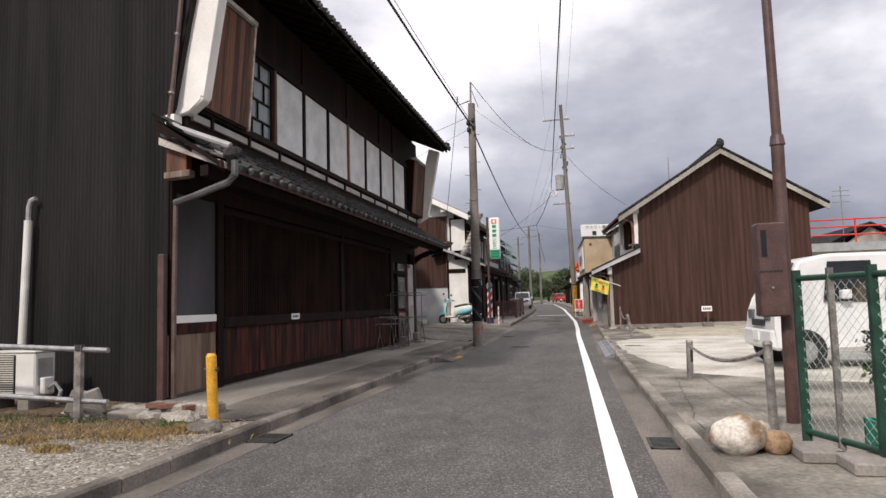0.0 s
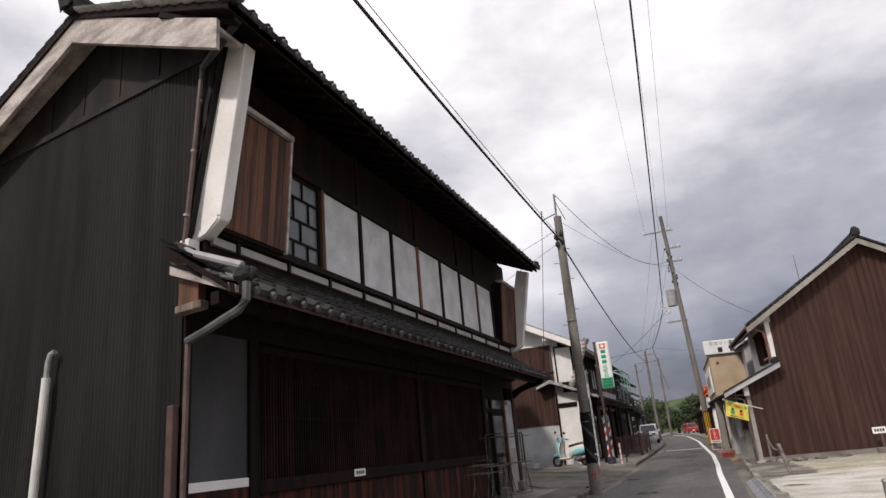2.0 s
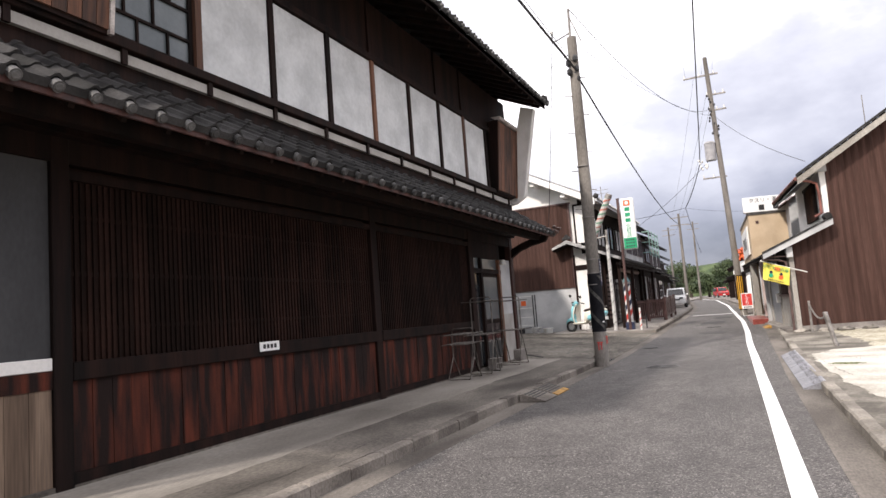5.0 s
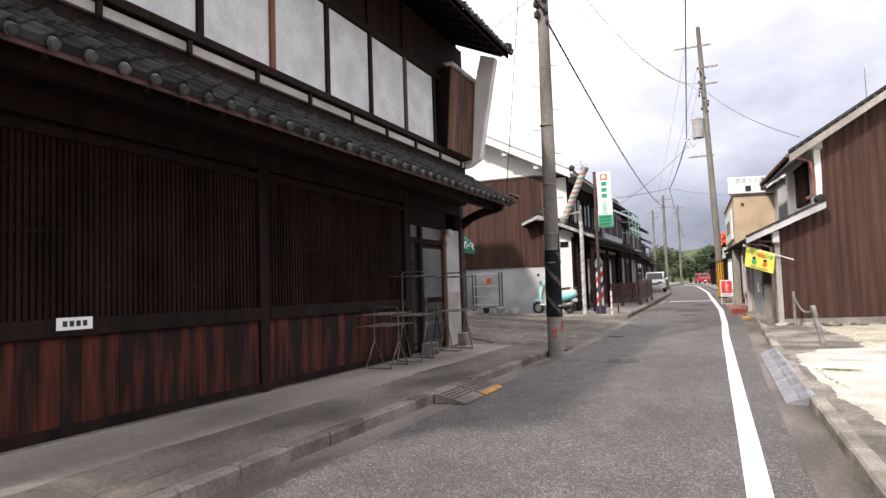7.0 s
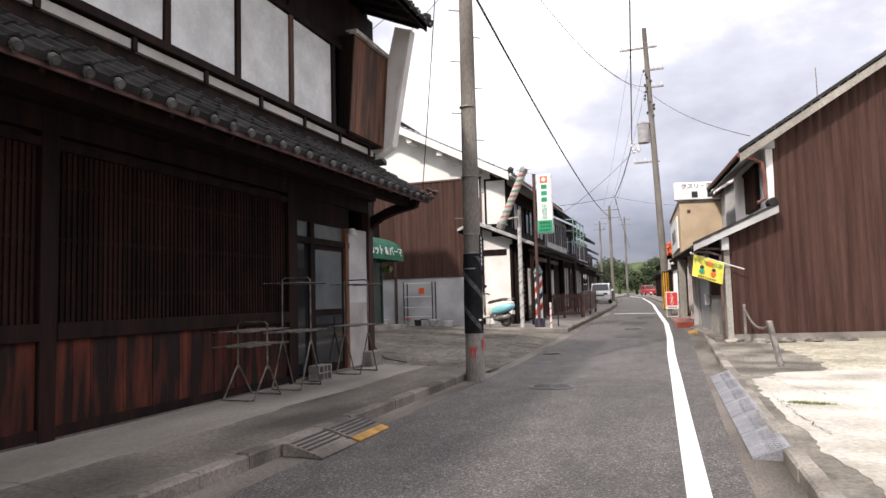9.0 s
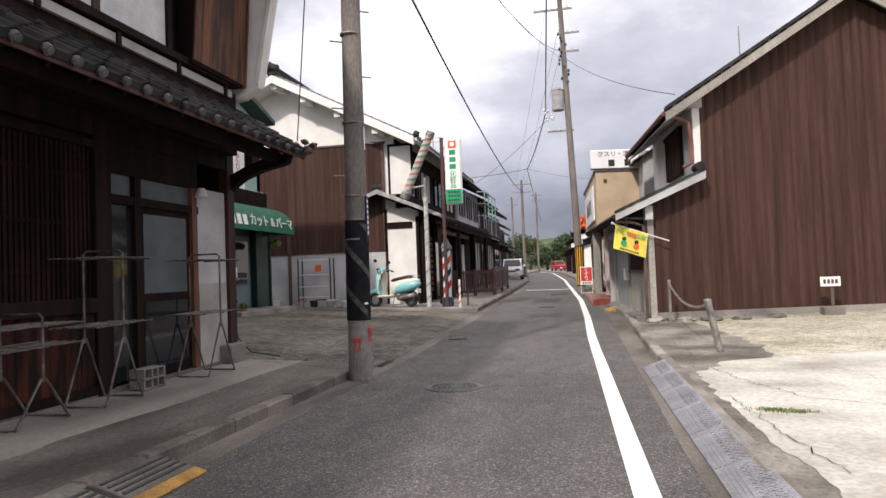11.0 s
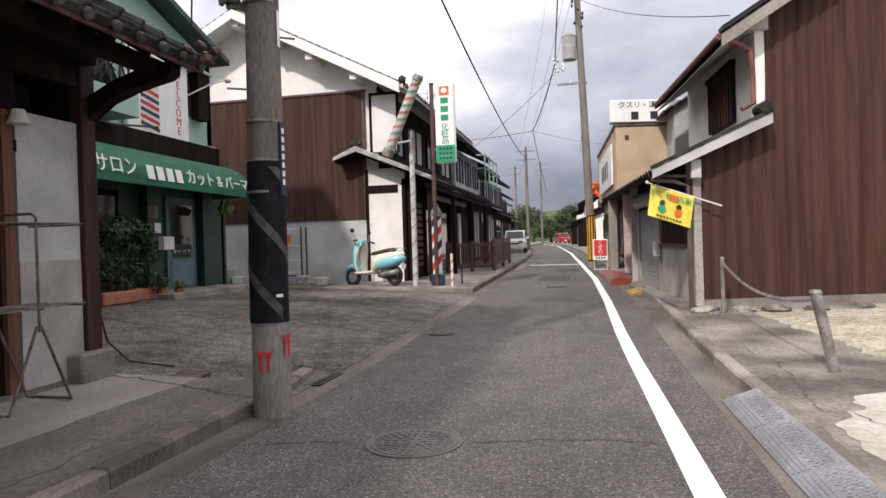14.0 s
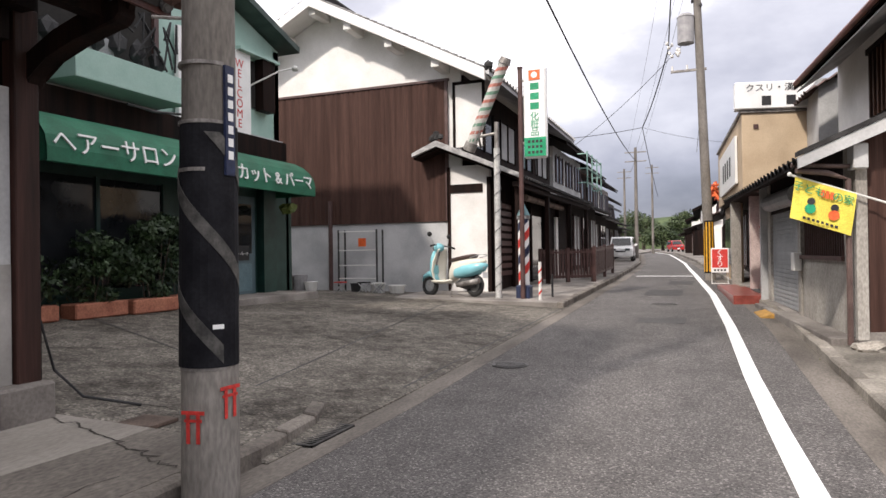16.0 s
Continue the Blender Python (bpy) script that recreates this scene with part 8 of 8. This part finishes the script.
for i, (x, y, w, h, mm, lab) in enumerate([(-10.6, 34.0, .2, .45, PIPE_GREY, "grey plastic bucket by the wall"), (-11.0, 33.9, .25, .4, STEEL_WORN, "dull metal bucket by the wall"), (-10.2, 33.9, .18, .25, WHITE_PLASTIC, "white plastic bucket by the wall"),
                                        (-8.1, 33.8, .2, .22, WHITE_PLASTIC, "white plastic tub by the rack"), (-7.6, 33.9, .22, .2, WHITE_PLASTIC, "white plastic tub by the rack"), (-8.7, 33.7, .14, .22, CABLE, "black plastic bucket by the rack"), (-10.9, 33.2, .2, .5, PIPE_GREY, "grey plastic bucket by the wall")]):
    z = apron_z(x, y)
    root = thing("bucket", (x, y, z), lab, "bucket", "buckets")
    part("body", C((x, y, z), (x, y, z + h), w * .8, w, 14), mm, root)
    part("rim", C((x, y, z + h - .02), (x, y, z + h + .01), w * 1.05, w * 1.05, 14), mm, root)
for i, (x, y) in enumerate([(-9.1, 33.6), (-8.4, 33.6), (-7.95, 33.55)]):
    z = apron_z(x, y)
    root = thing("stool", (x, y, z), "small folding stool on the forecourt", "stool", "stools")
    part("seat", B(x - .14, y - .1, z + .24, x + .14, y + .1, z + .27), (RED_PAINT, CABLE, WHITE_PLASTIC)[i], root)
    for s in (-1, 1):
        part("leg", C((x - .12, y + s * .09, z), (x + .12, y + s * .09, z + .24), .012, None, 6), STEEL, root)
        part("leg", C((x + .12, y + s * .09, z), (x - .12, y + s * .09, z + .24), .012, None, 6), STEEL, root)
HS = thing("garden_hose", (-6.2, 22.6, .4), "dark rubber hose from the house corner", "hose")
part("hose", tube(bmesh.new(), [(-5.0, 22.0, .9), (-4.98, 22.1, .5), (-4.85, 22.25, .27), (-4.5, 22.5, apron_z(-4.5, 22.5) + .02)], .012, 6), CABLE, HS)


# ---- houses further along ----
def row_house(x, side, y0, y1, depth, h1, h2, wall, roofm, label, front=DARK_WOOD, plaster=PLASTER):
    """A two-storey street house; side is the way that its front faces along x."""
    z = rise(y0) + .1
    root = thing("street_house", (x, y0, z), label, "house", "houses along the street")
    s = side

    def bx(a, y_0, z_0, b, y_1, z_1):
        return B(min(x - s * a, x - s * b), y_0, z_0 + z, max(x - s * a, x - s * b), y_1, z_1 + z)

    part("ground_wall", bx(0, y0, -.1, depth, y1, h1), front, root)
    part("upper_wall", bx(.7, y0 + .05, h1, depth, y1 - .05, h2), wall, root)
    t = (h2 - .05 + z)
    mid, rz = x - s * depth / 2, t + depth / 2 * .5
    part("roof", P([(x - s * .05, y0 - .35, t + .1), (mid, y0 - .35, rz + .15), (x - s * depth * .97, y0 - .35, t + .1), (x - s * depth * .97, y0 - .35, t), (mid, y0 - .35, rz), (x - s * .05, y0 - .35, t)], (0, y1 - y0 + .7, 0)), DARK_WOOD, root)
    al = (0, s, 0)
    yy = y0 - .35 if s > 0 else y1 + .35
    tiled_roof("tile_field", (x, yy, t + .13), al, (mid - x, 0, rz - t + .04), y1 - y0 + .7, Vector((mid - x, 0, rz - t)).length, roofm, root, .3, .27)
    tiled_roof("pent_tiles", (x + s * .75, yy, h1 - .35 + z), al, (-s * 1.45, 0, .5), y1 - y0 + .7, 1.55, roofm, root, .3, .27)
    part("pent_soffit", P([(x + s * .72, y0 - .3, h1 - .42 + z), (x + s * .72, y0 - .3, h1 - .36 + z), (x - s * .7, y0 - .3, h1 + .12 + z), (x - s * .7, y0 - .3, h1 + .05 + z)], (0, y1 - y0 + .6, 0)), DARK_WOOD, root)
    part("gable_plaster", P([(x - s * .72, y0 + .02, t - .4), (mid, y0 + .02, rz - .1), (x - s * depth, y0 + .02, t - .4)], (0, .03, 0)), plaster, root)
    n = max(1, int((y1 - y0) / 2.2))
    for k in range(n):
        a = y0 + (y1 - y0) * (k + .18) / n
        b = y0 + (y1 - y0) * (k + .82) / n
        w = part("upper_window", bx(.66, a, h1 + .75, .70, b, h2 - .35), CAR_GLASS, root)
        for q in (a, (a + b) / 2, b):
            part("mullion", bx(.62, q - .03, h1 + .7, .66, q + .03, h2 - .3), BROWN_PAINT, w)
        g = part("shop_opening", bx(-.04, a, .25, 0, b, h1 - .7), CAR_GLASS if k % 2 else SHUTTER, root)
        for q in (a, (a + b) / 2, b):
            part("door_frame", bx(-.07, q - .035, .2, -.03, q + .035, h1 - .65), BROWN_PAINT, g)
    return root


e = row_house(-5.2, 1, 45.4, 52.0, 7, 3.0, 5.2, PLASTER_LOW, TILE, "tiled old street house with pale upper wall")
bm = bmesh.new()
for z in (3.6, 4.2, 4.8):
    tube(bm, [(-5.0, 46, z + .6), (-4.6, 46, z + .6), (-4.6, 50, z + .6), (-5.0, 50, z + .6)], .03, 6)
for y in (46, 47.3, 48.7, 50):
    tube(bm, [(-4.6, y, 4.0), (-4.6, y, 5.5)], .03, 6)
part("balcony_frame", bm, mat("pale_green_steel", (.18, .32, .28), (.26, .4, .36), .5), e, "pale green steel balcony frame")
row_house(-5.6, 1, 52.6, 59.0, 7, 2.9, 5.0, DARK_WOOD, TILE, "dark timber street house with tiled roof")
row_house(-6.3, 1, 63.0, 71.0, 7, 2.9, 5.2, PLASTER, TILE, "white-walled street house with tiled roof")
row_house(-7.2, 1, 72.0, 82.0, 7, 2.8, 4.8, PLASTER_LOW, TILE, "grey-walled street house with tiled roof")
row_house(-8.7, 1, 84.0, 95.0, 7, 2.8, 4.8, DARK_WOOD, TILE, "dark timber street house with tiled roof")
e = row_house(1.3, -1, 43.5, 50.0, 6, 2.8, 4.6, PLASTER_LOW, TILE, "pale street house with cluttered front")
bm = bmesh.new()
for k in range(5):
    tube(bm, [(.2 + random.uniform(-.2, .2), 44 + random.uniform(0, 1), 3.3 + random.uniform(-.2, .6)) for j in range(4)], .05, 6)
part("tangled_banner", bm, ORANGE, e, "tangled orange banner")
row_house(.9, -1, 52.0, 60.0, 6, 2.7, 4.6, PLASTER, TILE_BROWN, "white-walled street house with brown tiles", front=PLASTER_LOW)
row_house(.2, -1, 66.0, 75.0, 6, 2.6, 4.3, PLASTER, TILE, "white-walled street house with tiled roof", front=PLASTER)
row_house(-1.0, -1, 80.0, 92.0, 6, 2.6, 3.9, PLASTER_LOW, TILE, "grey-walled street house with tiled roof")
row_house(-2.0, -1, 96.0, 105.0, 6, 2.4, 3.5, PLASTER, TILE, "low white house near the trees")
# pale building and red railing beyond the lot
FB = thing("far_building", (14, 36, .3), "low pale building with red roof railing", "building")
part("wall", B(11.3, 36.0, .1, 24, 44, 3.35), mat("pale_yellowish_wall", (.44, .42, .34), (.54, .52, .44), .85), FB)
part("roof_slab", B(11.1, 35.7, 3.35, 24.2, 44.2, 3.75), SHUTTER, FB)
for z in (4.15, 4.55, 4.9):
    part("rail", C((11.4, 36, z), (24, 36, z), .04), RED_PAINT, FB)
for x in (11.4, 13.5, 15.6, 17.7, 20):
    part("rail_post", C((x, 36, 3.75), (x, 36, 4.95), .04), RED_PAINT, FB)
row_house(14.0, -1, 46, 56, 8, 2.0, 3.0, PLASTER_LOW, TILE, "grey house behind the parking lot", plaster=RENDER_GREY)
AN = thing("tv_antenna", (14.2, 45, 6), "thin metal antenna on a roof", "antenna", "antennas")
part("mast", C((16.5, 46, 4.3), (16.5, 46, 8.0), .03), STEEL_WORN, AN)
for z in (7.0, 7.4, 7.7):
    part("element", C((16.0, 46, z), (17.0, 46, z), .02), STEEL_WORN, AN)
AN = thing("tv_antenna", (-6.5, 44, 6.6), "thin metal antenna on a roof", "antenna", "antennas")
part("mast", C((-6.6, 43.5, 6.6), (-6.6, 43.5, 8.0), .02), STEEL_WORN, AN)
for z in (7.6, 7.8):
    part("element", C((-7.0, 43.5, z), (-6.2, 43.5, z), .012), STEEL_WORN, AN)


# ---- trees ----
def tree(x, y, h, r, n, seed, material, leaf=.16):
    q = np.random.RandomState(seed)
    z = rise(min(y, 170)) - .05
    root = thing("tree", (x, y, z), "leafy green tree beyond the houses", "tree", "trees at the street's end")
    bm = bmesh.new()
    tube(bm, [(x, y, z), (x + q.normal() * .1, y, z + h * .3), (x + q.normal() * .3, y, z + h * .6)], r * .07, 7)
    blobs = []
    for k in range(15):
        a, e = q.uniform(0, 6.28), q.uniform(.35, 1.0)
        c = (x + math.cos(a) * r * q.uniform(.2, .85), y + math.sin(a) * r * q.uniform(.2, .85), z + h * e)
        blobs.append((*c, r * q.uniform(.25, .5)))
        if k < 7:
            tube(bm, [(x, y, z + h * .3), tuple((Vector(c) + Vector((x, y, z + h * .45))) / 2), c], r * .025, 5)
    part("trunk", bm, BARK, root)
    leaves("crown", blobs, n, leaf, material, root, seed)


for i, (x, y, h, r) in enumerate([(-13, 122, 9, 4.2), (-6, 128, 8, 4.5), (1, 118, 9, 4.5), (5, 110, 7, 3.5), (-20, 130, 11, 5), (-10, 142, 12, 5.5), (-2, 145, 12, 5.5), (8, 130, 11, 5), (-27, 138, 11, 5), (2, 98, 6.5, 2.6), (16, 140, 12, 5.5)]):
    tree(x, y, h * .52, r * .8, 3800, i + 1, LEAF_FAR, .22)
hill = bmesh.new()
lump(hill, (-20, 330, -14), 190, 40, 26, 4, .35, 5)
tagged(part("wooded_hill", hill, mat("far_woods", (.03, .05, .02), (.08, .11, .045), .95, .25, 3, 1.0, speck=.5)), "low wooded hill behind the town", "hill", kind="structure")
